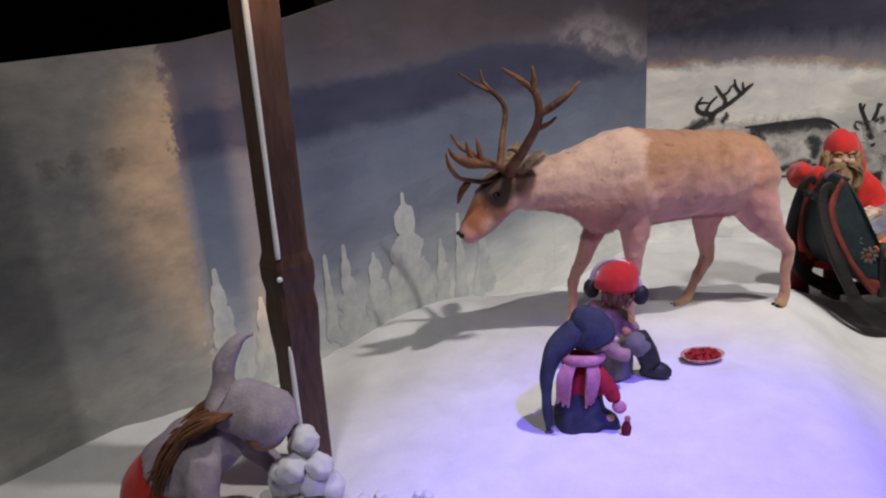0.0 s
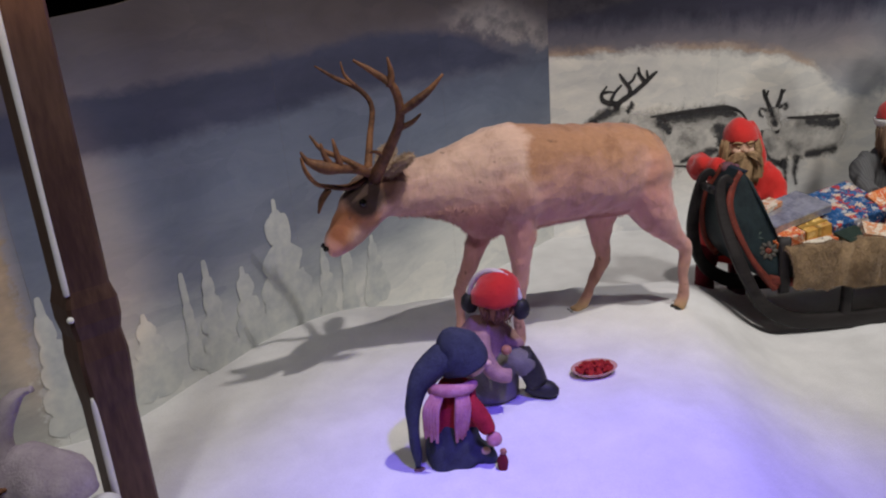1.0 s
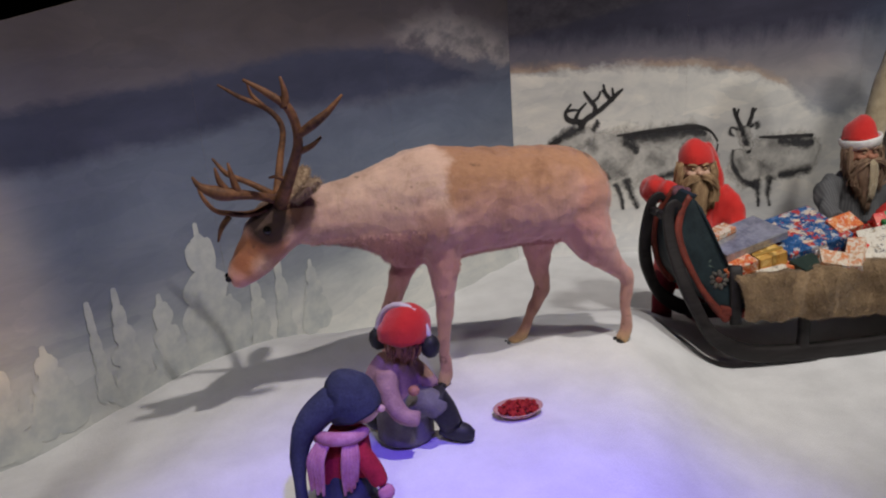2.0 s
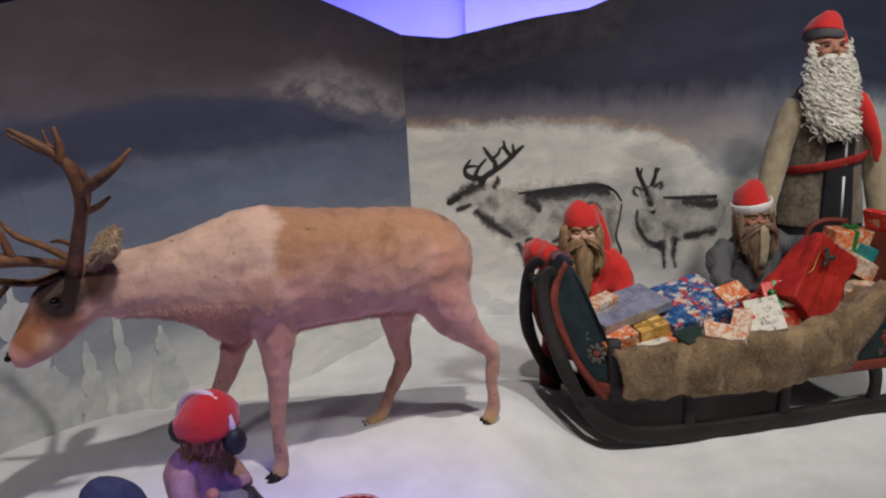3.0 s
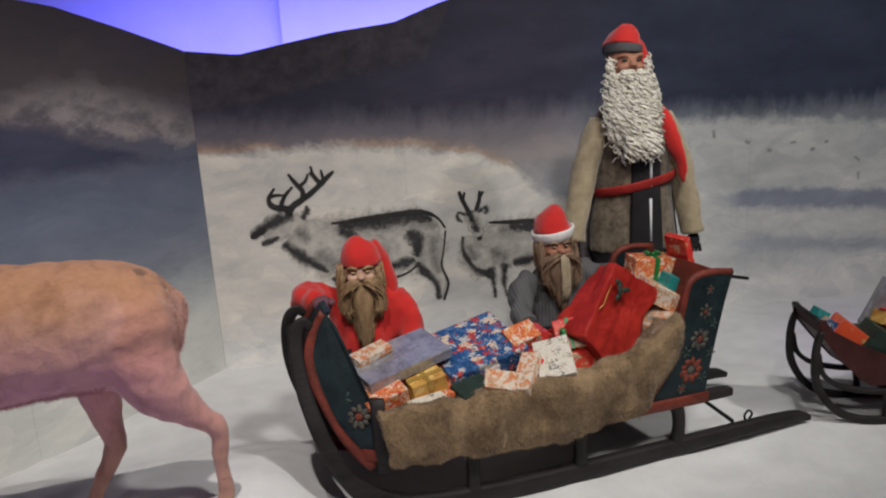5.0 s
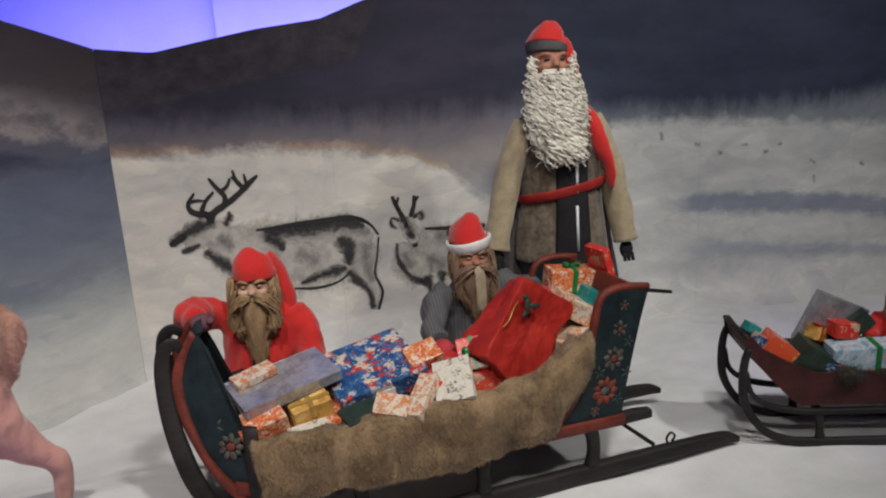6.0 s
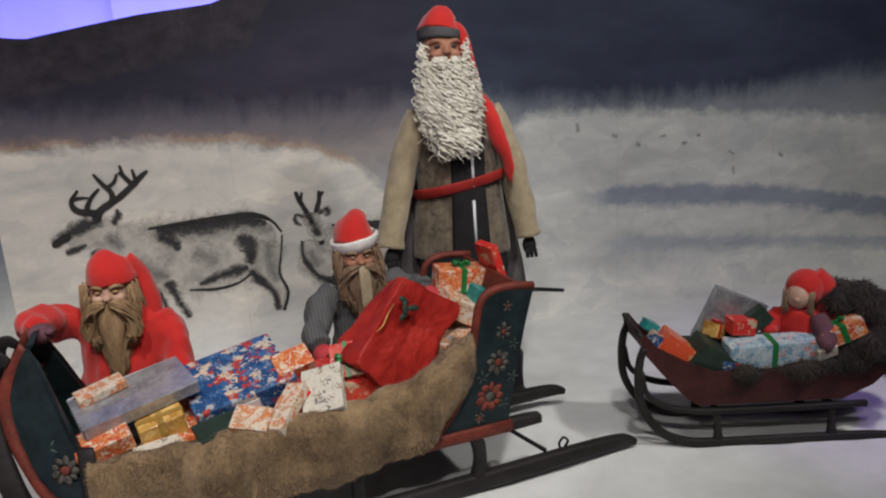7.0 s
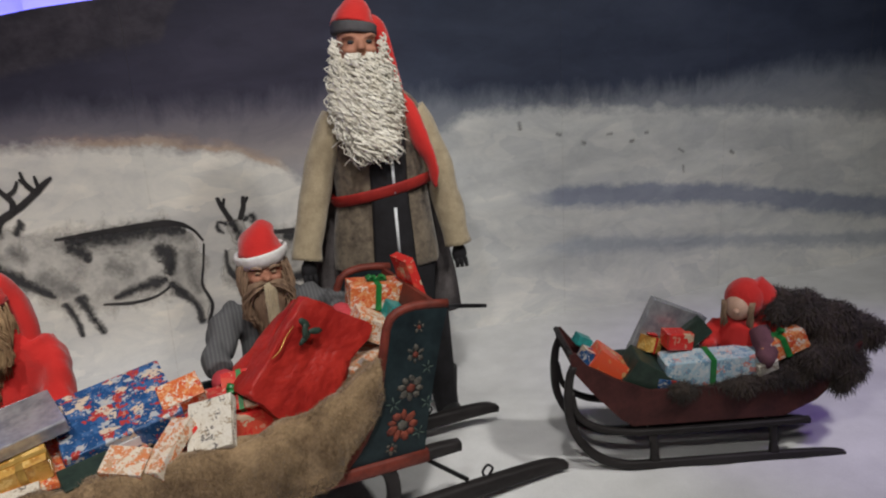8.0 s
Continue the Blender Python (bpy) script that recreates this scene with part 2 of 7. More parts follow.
def dry_brush(name, colour, other, cover, scale=26):
    """Thin mural paint that lets the ground show through its broken strokes."""
    m, n, l, b = nodes_of(name)
    broad, grain = noise_node(n, l, scale * 0.5, 4), noise_node(n, l, scale * 2, 6, rough=0.7)
    both = maths(n, l, "ADD", maths(n, l, "MULTIPLY", broad, 0.5), maths(n, l, "MULTIPLY", grain, 0.5))
    l.new(ramp(n, l, broad, [(0.35, other), (0.65, colour)]), b.inputs["Base Color"])
    l.new(maths(n, l, "DIVIDE", maths(n, l, "SUBTRACT", both, cover), 0.20, True), b.inputs["Alpha"])
    b.inputs["Roughness"].default_value = 0.8
    return m


PAINT_WHITE = dry_brush("mural_paint_white", (0.58, 0.60, 0.57), (0.44, 0.47, 0.48), -0.3)


def soft_paint(name, colour, other, strength, crisp, broken):
    """A brush stroke that is thickest along its middle and fades to its border."""
    m, n, l, b = nodes_of(name)
    at = n.new("ShaderNodeAttribute")
    at.attribute_name = "cover"
    grain, broad = noise_node(n, l, 55, 6, rough=0.72), noise_node(n, l, 14, 4)
    l.new(ramp(n, l, broad, [(0.35, other), (0.65, colour)]), b.inputs["Base Color"])
    thick = maths(n, l, "ADD", maths(n, l, "MULTIPLY", at.outputs["Fac"], crisp), maths(n, l, "MULTIPLY", maths(n, l, "SUBTRACT", maths(n, l, "ADD", grain, broad), 1.0), broken))
    l.new(maths(n, l, "MULTIPLY", maths(n, l, "SUBTRACT", thick, 0.12, True), strength), b.inputs["Alpha"])
    b.inputs["Roughness"].default_value = 0.8
    return m


PAINT_HIDE = soft_paint("mural_paint_pale_hide", (0.62, 0.59, 0.54), (0.40, 0.38, 0.355), 0.92, 2.0, 0.8)
PAINT_GREY = soft_paint("mural_paint_grey", (0.20, 0.195, 0.19), (0.12, 0.115, 0.115), 0.5, 1.0, 2.2)
PAINT_BLACK = soft_paint("mural_paint_charcoal", (0.040, 0.038, 0.042), (0.018, 0.018, 0.020), 0.9, 1.3, 2.0)
PAINT_INK = soft_paint("mural_paint_ink", (0.030, 0.026, 0.027), (0.014, 0.013, 0.014), 0.97, 4.0, 0.8)
WALL_PLAIN = surface("painted_plaster_pale", (0.75, 0.75, 0.78), (0.68, 0.68, 0.71), 0.8, 3, 60, 0.1)
WALL_DARK = surface("black_painted_wall", (0.022, 0.021, 0.019), (0.014, 0.013, 0.012), 0.9, 3, 50, 0.1)
FLOOR_DARK = surface("dark_carpet", (0.04, 0.035, 0.035), (0.025, 0.022, 0.022), 0.95, 6, 160, 0.4)
BOARD_EDGE = surface("raw_board_edge", (0.30, 0.24, 0.18), (0.18, 0.14, 0.10), 0.8)


# ---- building helpers ----
def part(name, bm, material, parent=None, label="", smooth=True):
    """Links a bmesh as one mesh object, under a thing if one is given."""
    me = bpy.data.meshes.new(name)
    bm.to_mesh(me)
    bm.free()
    for mt in material if isinstance(material, (list, tuple)) else [material]:
        me.materials.append(mt)
    me.polygons.foreach_set("use_smooth", [smooth] * len(me.polygons))
    ob = new(name, me)
    ob.parent = parent
    if label:
        ob["label"] = label
    return ob


def thing(name, at, label, category, group="", turn=0, kind=""):
    """An Empty at the base of a thing."""
    ob = new(name)
    ob.empty_display_size = 0.05
    ob.matrix_world = pose(*at, 0, 0, turn)
    return tagged(ob, label, category, group, kind)


def box(bm, lo, hi, bevel=0.0, m=None, mat=0):
    v = bmesh.ops.create_cube(bm, size=1, matrix=Matrix.LocRotScale([(a + b) / 2 for a, b in zip(lo, hi)], None, [b - a for a, b in zip(lo, hi)]))["verts"]
    fs = {f for w in v for f in w.link_faces}
    for f in fs:
        f.material_index = mat
    if bevel:
        r = bmesh.ops.bevel(bm, geom=list({e for f in fs for e in f.edges}), offset=bevel, segments=2, affect="EDGES", profile=0.6)
        v = list({w for f in r["faces"] for w in f.verts} | {w for w in v if w.is_valid})
        for f in r["faces"]:
            f.material_index = mat
        v = list({w for w in v if w.is_valid} | {w for w0 in v if w0.is_valid for f in w0.link_faces for w in f.verts})
    if m is not None:
        bmesh.ops.transform(bm, matrix=m, verts=v)
    return v


def spline(pts, steps=6):
    """Catmull-Rom through tuples of any length."""
    p = [np.array(q, float) for q in pts]
    p = [2 * p[0] - p[1]] + p + [2 * p[-1] - p[-2]]
    out = []
    for i in range(1, len(p) - 2):
        for k in range(steps):
            u = k / steps
            out.append(0.5 * (2 * p[i] + (p[i + 1] - p[i - 1]) * u + (2 * p[i - 1] - 5 * p[i] + 4 * p[i + 1] - p[i + 2]) * u * u + (3 * p[i] - p[i - 1] - 3 * p[i + 1] + p[i + 2]) * u ** 3))
    out.append(p[-2])
    return out


def tube(bm, pts, sides=8, steps=4, flat=1.0, mat=0, up=(0, 0, 1), caps=True):
    """A swept tube through (x, y, z, radius[, other radius]); flat squeezes the second axis."""
    path = spline(pts, steps) if steps > 1 else [np.array(q, float) for q in pts]
    rings, side = [], None
    for i, q in enumerate(path):
        d = Vector(path[min(i + 1, len(path) - 1)][:3] - path[max(i - 1, 0)][:3])
        d = d.normalized() if d.length > 1e-9 else Vector((0, 0, 1))
        ref = Vector(up) if side is None else side.cross(d) * -1
        if side is None:
            if abs(ref.dot(d)) > 0.95:
                ref = Vector((1, 0, 0)) if abs(d.x) < 0.9 else Vector((0, 1, 0))
            side = d.cross(ref).normalized()
        else:
            side = (side - d * side.dot(d)).normalized()
        other = d.cross(side)
        r1 = max(q[3], 1e-4)
        r2 = max(q[4], 1e-4) if len(q) > 4 else r1 * flat
        rings.append([bm.verts.new(Vector(q[:3]) + side * (r1 * math.cos(a)) + other * (r2 * math.sin(a))) for a in (2 * math.pi * k / sides for k in range(sides))])
    for a, b in zip(rings, rings[1:]):
        for k in range(sides):
            bm.faces.new((a[k], a[(k + 1) % sides], b[(k + 1) % sides], b[k])).material_index = mat
    if caps:
        bm.faces.new(rings[0][::-1]).material_index = mat
        bm.faces.new(rings[-1]).material_index = mat
    return rings


def ball(bm, at, radii, mat=0, sub=2, turn=(0, 0, 0)):
    m = Matrix.LocRotScale(at, Euler([radians(a) for a in turn]), radii if isinstance(radii, tuple) else (radii,) * 3)
    for v in bmesh.ops.create_icosphere(bm, subdivisions=sub, radius=1, matrix=m)["verts"]:
        for f in v.link_faces:
            f.material_index = mat


def fused(bm, voxel=0.012, rounds=6):
    """Melts overlapping bodies into one skin and smooths it."""
    me = bpy.data.meshes.new("melt")
    bmesh.ops.recalc_face_normals(bm, faces=bm.faces)
    bm.to_mesh(me)
    bm.free()
    ob = new("melt", me)
    r = ob.modifiers.new("r", "REMESH")
    r.mode, r.voxel_size = "VOXEL", voxel
    s = ob.modifiers.new("s", "SMOOTH")
    s.iterations, s.factor = rounds, 0.5
    out = bmesh.new()
    deps = bpy.context.evaluated_depsgraph_get()
    got = ob.evaluated_get(deps)
    out.from_mesh(got.to_mesh())
    got.to_mesh_clear()
    bpy.data.objects.remove(ob)
    bpy.data.meshes.remove(me)
    return out


def join(into, other, mat=0):
    """Adds another bmesh's geometry with one material slot."""
    for f in other.faces:
        f.material_index = mat
    me = bpy.data.meshes.new("j")
    other.to_mesh(me)
    other.free()
    into.from_mesh(me)
    bpy.data.meshes.remove(me)


def tufts(bm, base, per_area, length, thick, droop, seed, mat=0, keep=None):
    """Covers the faces of a bmesh with small bent blades of fur."""
    rng = random.Random(seed)
    bm.normal_update()
    todo = [(f.calc_area(), f.calc_center_median(), f.normal.copy(), [v.co.copy() for v in f.verts]) for f in base if keep is None or keep(f)]
    for size, _, nrm, vs in todo:
        count = size * per_area
        for _ in range(int(count) + (rng.random() < count % 1)):
            u, v = rng.random(), rng.random()
            if len(vs) == 4:
                p = vs[0].lerp(vs[1], u).lerp(vs[3].lerp(vs[2], u), v)
            else:
                u, v = (u, v) if u + v < 1 else (1 - u, 1 - v)
                p = vs[0] + (vs[1] - vs[0]) * u + (vs[2] - vs[0]) * v
            d = (nrm + Vector((rng.uniform(-1, 1), rng.uniform(-1, 1), rng.uniform(-1, 1) - droop)) * 0.8).normalized()
            side = d.cross(nrm)
            if side.length < 1e-4:
                continue
            side = side.normalized() * thick * rng.uniform(0.6, 1.3)
            ln = length * rng.uniform(0.5, 1.3)
            mid = p + (d * 0.6 + nrm * 0.35).normalized() * ln * 0.55
            tip = mid + (d + Vector((0, 0, -droop * 0.6))).normalized() * ln * 0.5
            a, b = bm.verts.new(p - side), bm.verts.new(p + side)
            c, e, g = bm.verts.new(mid + side * 0.7), bm.verts.new(mid - side * 0.7), bm.verts.new(tip)
            bm.faces.new((a, b, c, e)).material_index = mat
            bm.faces.new((e, c, g)).material_index = mat


def wrinkle(bm, amount, scale):
    bm.normal_update()
    for v in bm.verts:
        v.co += v.normal * amount * noise.noise(Vector((v.co.x * scale, v.co.y * scale, v.co.z * scale * 0.5)))


def smooth_step(a, b, x):
    u = min(1.0, max(0.0, (x - a) / (b - a)))
    return u * u * (3 - 2 * u)


# ---- the large structure ----
def front_edge(x):
    return 0.95 + 0.4 * x


def snow_height(x, y):
    """The snow: a low level round the sleighs, a mound under the reindeer, uneven all over."""
    low = 0.003 - 0.10 * smooth_step(3.55, 4.7, y) + 0.02 * smooth_step(2.6, 2.0, x)
    mound = 0.255 * smooth_step(2.15, 1.62, x - 0.25 * (y - 3.2)) * smooth_step(4.5, 3.3, y)
    mound *= 1 - 0.5 * smooth_step(0.1, -0.9, x) * smooth_step(2.2, 3.0, y)
    soft = 0.035 * noise.noise(Vector((x * 1.3, y * 1.3, 3.1))) + 0.020 * noise.noise(Vector((x * 4, y * 4, 0.4))) + 0.008 * noise.noise(Vector((x * 11, y * 11, 7)))
    return low + mound + soft * (0.7 + 0.3 * smooth_step(2.2, 1.6, x))


def build_snow():
    bm = bmesh.new()
    rows = []
    nx, ny = 230, 130
    for j in range(ny + 1):
        row = []
        for i in range(nx + 1):
            x = -2.4 + 11.1 * i / nx
            y0 = front_edge(x)
            y = y0 + (5.7 - y0) * j / ny
            row.append(bm.verts.new((x, y, snow_height(x, y))))
        rows.append(row)
    for a, b in zip(rows, rows[1:]):
        for i in range(nx):
            bm.faces.new((a[i], a[i + 1], b[i + 1], b[i]))
    kerb = bmesh.new()
    for i in range(24):
        x0, x1 = -2.4 + 11.1 * i / 24, -2.4 + 11.1 * (i + 1) / 24
        top = [max(snow_height(x, front_edge(x)), 0.0) + 0.05 for x in (x0, x1)]
        v = [kerb.verts.new((x, front_edge(x) + d, z)) for d in (-0.04, 0.0) for x, z in ((x0, -0.16), (x1, -0.16), (x1, top[1]), (x0, top[0]))]
        for f in ((0, 1, 2, 3), (7, 6, 5, 4), (3, 2, 6, 7), (0, 3, 7, 4), (1, 5, 6, 2)):
            kerb.faces.new([v[k] for k in f])
    bmesh.ops.recalc_face_normals(kerb, faces=kerb.faces)
    tagged(part("trim_stage_front", kerb, WALL_DARK, smooth=False), "black board along the front of the snow", "kerb board", kind="structure")
    return tagged(part("ground", bm, SNOW), "white fleece artificial snow with soft mounds", "snow ground", kind="structure")


def hill_back(x):
    pts = [(1.46, 1.845), (1.75, 1.812), (2.0, 1.86), (2.3, 1.915), (2.66, 1.957), (2.9, 2.045), (3.3, 2.17), (3.9, 2.28), (4.6, 2.33), (9.0, 2.36)]
    return float(np.interp(x, [p[0] for p in pts], [p[1] for p in pts]))


def hill_left(s):
    pts = [(0, 1.845), (0.39, 1.95), (0.76, 2.04), (1.24, 2.09), (1.9, 2.05), (2.6, 1.87), (3.08, 1.766), (3.58, 1.70), (4.2, 1.675), (6.1, 1.70)]
    return float(np.interp(s, [p[0] for p in pts], [p[1] for p in pts]))


CORNER = Vector((1.46, 5.41, 0))
LEFT_WAY = Vector((-1.65, -1.93, 0)).normalized()
LEFT_OUT = Vector((-LEFT_WAY.y, LEFT_WAY.x, 0)) * -1


def mural_board(parent, start, way, out, a, b, top, material):
    """One upright plywood board of the mural, cut along the painted hill line."""
    bm = bmesh.new()
    n = 24
    front, rear = [], []
    for side, depth in ((front, 0.0), (rear, 0.018)):
        for i in range(n + 1):
            s = a + (b - a) * i / n
            p = start + way * s + out * depth
            side.append((bm.verts.new((p.x, p.y, -0.3)), bm.verts.new((p.x, p.y, top(s)))))
    for i in range(n):
        bm.faces.new((front[i][0], front[i + 1][0], front[i + 1][1], front[i][1]))
        bm.faces.new((rear[i][0], rear[i][1], rear[i + 1][1], rear[i + 1][0])).material_index = 1
        bm.faces.new((front[i][1], front[i + 1][1], rear[i + 1][1], rear[i][1])).material_index = 1
    for i in (0, n):
        bm.faces.new((front[i][0], front[i][1], rear[i][1], rear[i][0])).material_index = 1
    bmesh.ops.recalc_face_normals(bm, faces=bm.faces)
    return part("panel", bm, (material, BOARD_EDGE), parent, smooth=False)


def build_walls():
    back = thing("wall_north", (0, 0, 0), "painted plywood mural of a grey winter fell under dark clouds", "mural wall", kind="structure")
    for k in range(6):
        a = 1.21 * k
        mural_board(back, CORNER, Vector((1, 0, 0)), Vector((0, 1, 0)), a + 0.0003, a + 1.2097, lambda s: hill_back(1.46 + s), MURAL_BACK)
    left = thing("wall_west", (0, 0, 0), "painted plywood mural of a dusky blue sky and snow", "mural wall", kind="structure")
    for k in range(5):
        a = 1.21 * k
        mural_board(left, CORNER, LEFT_WAY, LEFT_OUT, a + 0.0003 + (0.001 if k == 0 else 0), a + 1.2097, hill_left, MURAL_LEFT)
    # Unseen battens, added behind the board joints to stop light leaking through.
    for wall, way, out, joints, top in ((back, Vector((1, 0, 0)), Vector((0, 1, 0)), 5, lambda d: hill_back(1.46 + d)), (left, LEFT_WAY, LEFT_OUT, 4, hill_left)):
        for k in range(1, joints + 1):
            p = CORNER + way * (1.21 * k) + out * 0.041
            bm = bmesh.new()
            tube(bm, [(p.x, p.y, -0.3, 0.025), (p.x, p.y, top(1.21 * k) - 0.03, 0.025)], 8, 1)
            part("batten", bm, BOARD_EDGE, wall, smooth=False)
    # Another unseen one, added to close the lit slit at the corner.
    bm = bmesh.new()
    tube(bm, [(1.452, 5.447, -0.3, 0.026), (1.452, 5.447, 1.835, 0.026)], 8, 1)
    tagged(part("trim", bm, BOARD_EDGE), "unseen batten added behind the mural corner to block light", "batten", kind="structure")
    # The hall round the display.
    for name, lo, hi, mat, label in (
        ("wall_hall_north", (2.02, 6.62, -0.4), (8.75, 6.72, 4.3), WALL_PLAIN, "pale plaster wall washed in blue light"),
        ("wall_hall_corner", (-0.6, 6.72, -0.4), (2.02, 6.82, 4.3), WALL_PLAIN, "pale plaster wall washed in blue light"),
        ("wall_hall_return", (-0.7, 4.3, -0.4), (-0.6, 6.82, 4.3), WALL_DARK, "black painted partition wall"),
        ("wall_hall_northwest", (-3.2, 6.72, -0.4), (-0.7, 6.82, 4.3), WALL_DARK, "black painted wall"),
        ("wall_hall_east", (8.75, -3.0, -0.4), (8.85, 6.62, 4.3), WALL_DARK, "black painted wall"),
        ("wall_hall_west", (-3.3, -3.0, -0.4), (-3.2, 6.72, 4.3), WALL_DARK, "black painted wall"),
        ("wall_hall_south", (-3.2, -3.1, -0.4), (8.75, -3.0, 4.3), WALL_DARK, "black painted wall"),
        ("ceiling", (-3.3, -3.1, 4.3), (8.85, 6.82, 4.4), WALL_DARK, "black painted ceiling"),
        ("floor", (-3.3, -3.1, -0.22), (8.85, 6.82, -0.16), FLOOR_DARK, "dark carpet floor"),
    ):
        bm = bmesh.new()
        box(bm, lo, hi)
        tagged(part(name, bm, mat, smooth=False), label, name.split("_")[0], kind="structure")


build_snow()
build_walls()


# ---- materials of the things ----
def hide_material():
    """Pale reindeer hide: cream, a tan saddle and rump, brown on the face, yellowish feet."""
    m, n, l, b = nodes_of("reindeer_hide")
    tc, sep = n.new("ShaderNodeTexCoord"), n.new("ShaderNodeSeparateXYZ")
    l.new(tc.outputs["Object"], sep.inputs[0])
    blot, fine = noise_node(n, l, 7, 5), noise_node(n, l, 70, 6, (0.6, 1, 0.6))
    wob = maths(n, l, "MULTIPLY", maths(n, l, "SUBTRACT", blot, 0.5), 0.22)
    s, z = maths(n, l, "ADD", sep.outputs[0], wob), maths(n, l, "ADD", sep.outputs[2], wob)
    cream = ramp(n, l, fine, [(0.2, (0.60, 0.39, 0.305)), (0.75, (0.68, 0.46, 0.37))])
    tan = ramp(n, l, fine, [(0.2, (0.31, 0.130, 0.052)), (0.75, (0.40, 0.185, 0.085))])
    step = lambda v, a, c: maths(n, l, "DIVIDE", maths(n, l, "SUBTRACT", v, a), c - a, True)
    saddle = maths(n, l, "MULTIPLY", step(s, 0.72, 0.77), step(z, 0.82, 1.08))
    rump = maths(n, l, "MULTIPLY", step(s, 1.2, 1.27), maths(n, l, "MULTIPLY", step(z, 0.78, 0.85), step(s, 1.46, 1.40)))
    col = mixed(n, l, maths(n, l, "MULTIPLY", maths(n, l, "MAXIMUM", saddle, rump), 0.85), cream, tan)

    def near(cs, cz, inner, outer):
        ds, dz = maths(n, l, "SUBTRACT", sep.outputs[0], cs), maths(n, l, "SUBTRACT", sep.outputs[2], cz)
        far = maths(n, l, "SQRT", maths(n, l, "ADD", maths(n, l, "MULTIPLY", ds, ds), maths(n, l, "MULTIPLY", dz, dz)))
        return step(maths(n, l, "ADD", far, maths(n, l, "MULTIPLY", wob, 0.35)), outer, inner)

    # Pinkish cast of the violet light on the lower body, mixed into the hide.
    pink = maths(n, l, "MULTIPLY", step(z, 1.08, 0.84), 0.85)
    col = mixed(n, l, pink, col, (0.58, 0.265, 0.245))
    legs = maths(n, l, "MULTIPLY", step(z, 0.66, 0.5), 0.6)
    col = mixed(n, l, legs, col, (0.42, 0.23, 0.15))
    feet = step(sep.outputs[2], 0.34, 0.28)
    col = mixed(n, l, feet, col, (0.55, 0.36, 0.17))
    for cs, cz, inner, outer, tone in ((0.01, 0.915, 0.055, 0.11, (0.42, 0.155, 0.06)), (0.045, 0.875, 0.02, 0.06, (0.60, 0.36, 0.26)), (-0.03, 0.90, 0.015, 0.045, (0.30, 0.10, 0.045)), (0.10, 0.94, 0.02, 0.05, (0.46, 0.20, 0.10)), (0.15, 1.08, 0.055, 0.11, (0.15, 0.062, 0.030)), (0.085, 1.02, 0.055, 0.085, (0.05, 0.026, 0.018)), (-0.06, 0.84, 0.02, 0.05, (0.58, 0.27, 0.21))):
        col = mixed(n, l, maths(n, l, "MULTIPLY", near(cs, cz, inner, outer), 0.95), col, tone)
    spots = step(noise_node(n, l, 13, 3), 0.66, 0.72)
    col = mixed(n, l, maths(n, l, "MULTIPLY", spots, 0.7), col, (0.13, 0.07, 0.04))
    l.new(col, b.inputs["Base Color"])
    mottle = ramp(n, l, noise_node(n, l, 8, 7, (1.3, 1, 0.7), 0.68, distort=0.5), [(0.34, (0.68, 0.62, 0.58)), (0.48, (1.0, 1.0, 1.0)), (0.66, (1.14, 1.13, 1.12))])
    l.new(mixed(n, l, 0.75, col, mottle, "MULTIPLY"), b.inputs["Base Color"])
    b.inputs["Roughness"].default_value, b.inputs["Sheen Weight"].default_value = 0.8, 0.3
    bump(n, l, b, maths(n, l, "ADD", fine, blot), 0.4, 0.012)
    return m


def paper_material(name, colours, scale, rough=0.24, seed=0.0):
    """Printed gift wrap: irregular coloured motifs on glossy paper, creased."""
    m, n, l, b = nodes_of(name)
    tc, mp = n.new("ShaderNodeTexCoord"), n.new("ShaderNodeMapping")
    mp.inputs["Location"].default_value = (seed, seed * 0.7, seed * 1.3)
    l.new(tc.outputs["Object"], mp.inputs[0])
    v = n.new("ShaderNodeTexVoronoi")
    v.inputs["Scale"].default_value, v.inputs["Randomness"].default_value = scale, 0.9
    wob = n.new("ShaderNodeTexNoise")
    wob.inputs["Scale"].default_value = scale * 1.5
    l.new(mp.outputs[0], wob.inputs["Vector"])
    l.new(mixed(n, l, 0.06, mp.outputs[0], wob.outputs["Color"], "ADD"), v.inputs["Vector"])
    sep = n.new("ShaderNodeSeparateColor")
    l.new(v.outputs["Color"], sep.inputs[0])
    r = n.new("ShaderNodeValToRGB")
    r.color_ramp.interpolation = "CONSTANT"
    while len(r.color_ramp.elements) < len(colours):
        r.color_ramp.elements.new(0.5)
    for e, (p, c) in zip(r.color_ramp.elements, colours):
        e.position, e.color = p, (*c, 1)
    l.new(sep.outputs[0], r.inputs[0])
    dots = maths(n, l, "LESS_THAN", v.outputs["Distance"], 0.22)
    col = mixed(n, l, maths(n, l, "MULTIPLY", dots, 0.5), r.outputs[0], colours[-1][1])
    l.new(col, b.inputs["Base Color"])
    b.inputs["Roughness"].default_value = rough
    crease = noise_node(n, l, 22, 3)
    bump(n, l, b, crease, 0.35, 0.006)
    return m


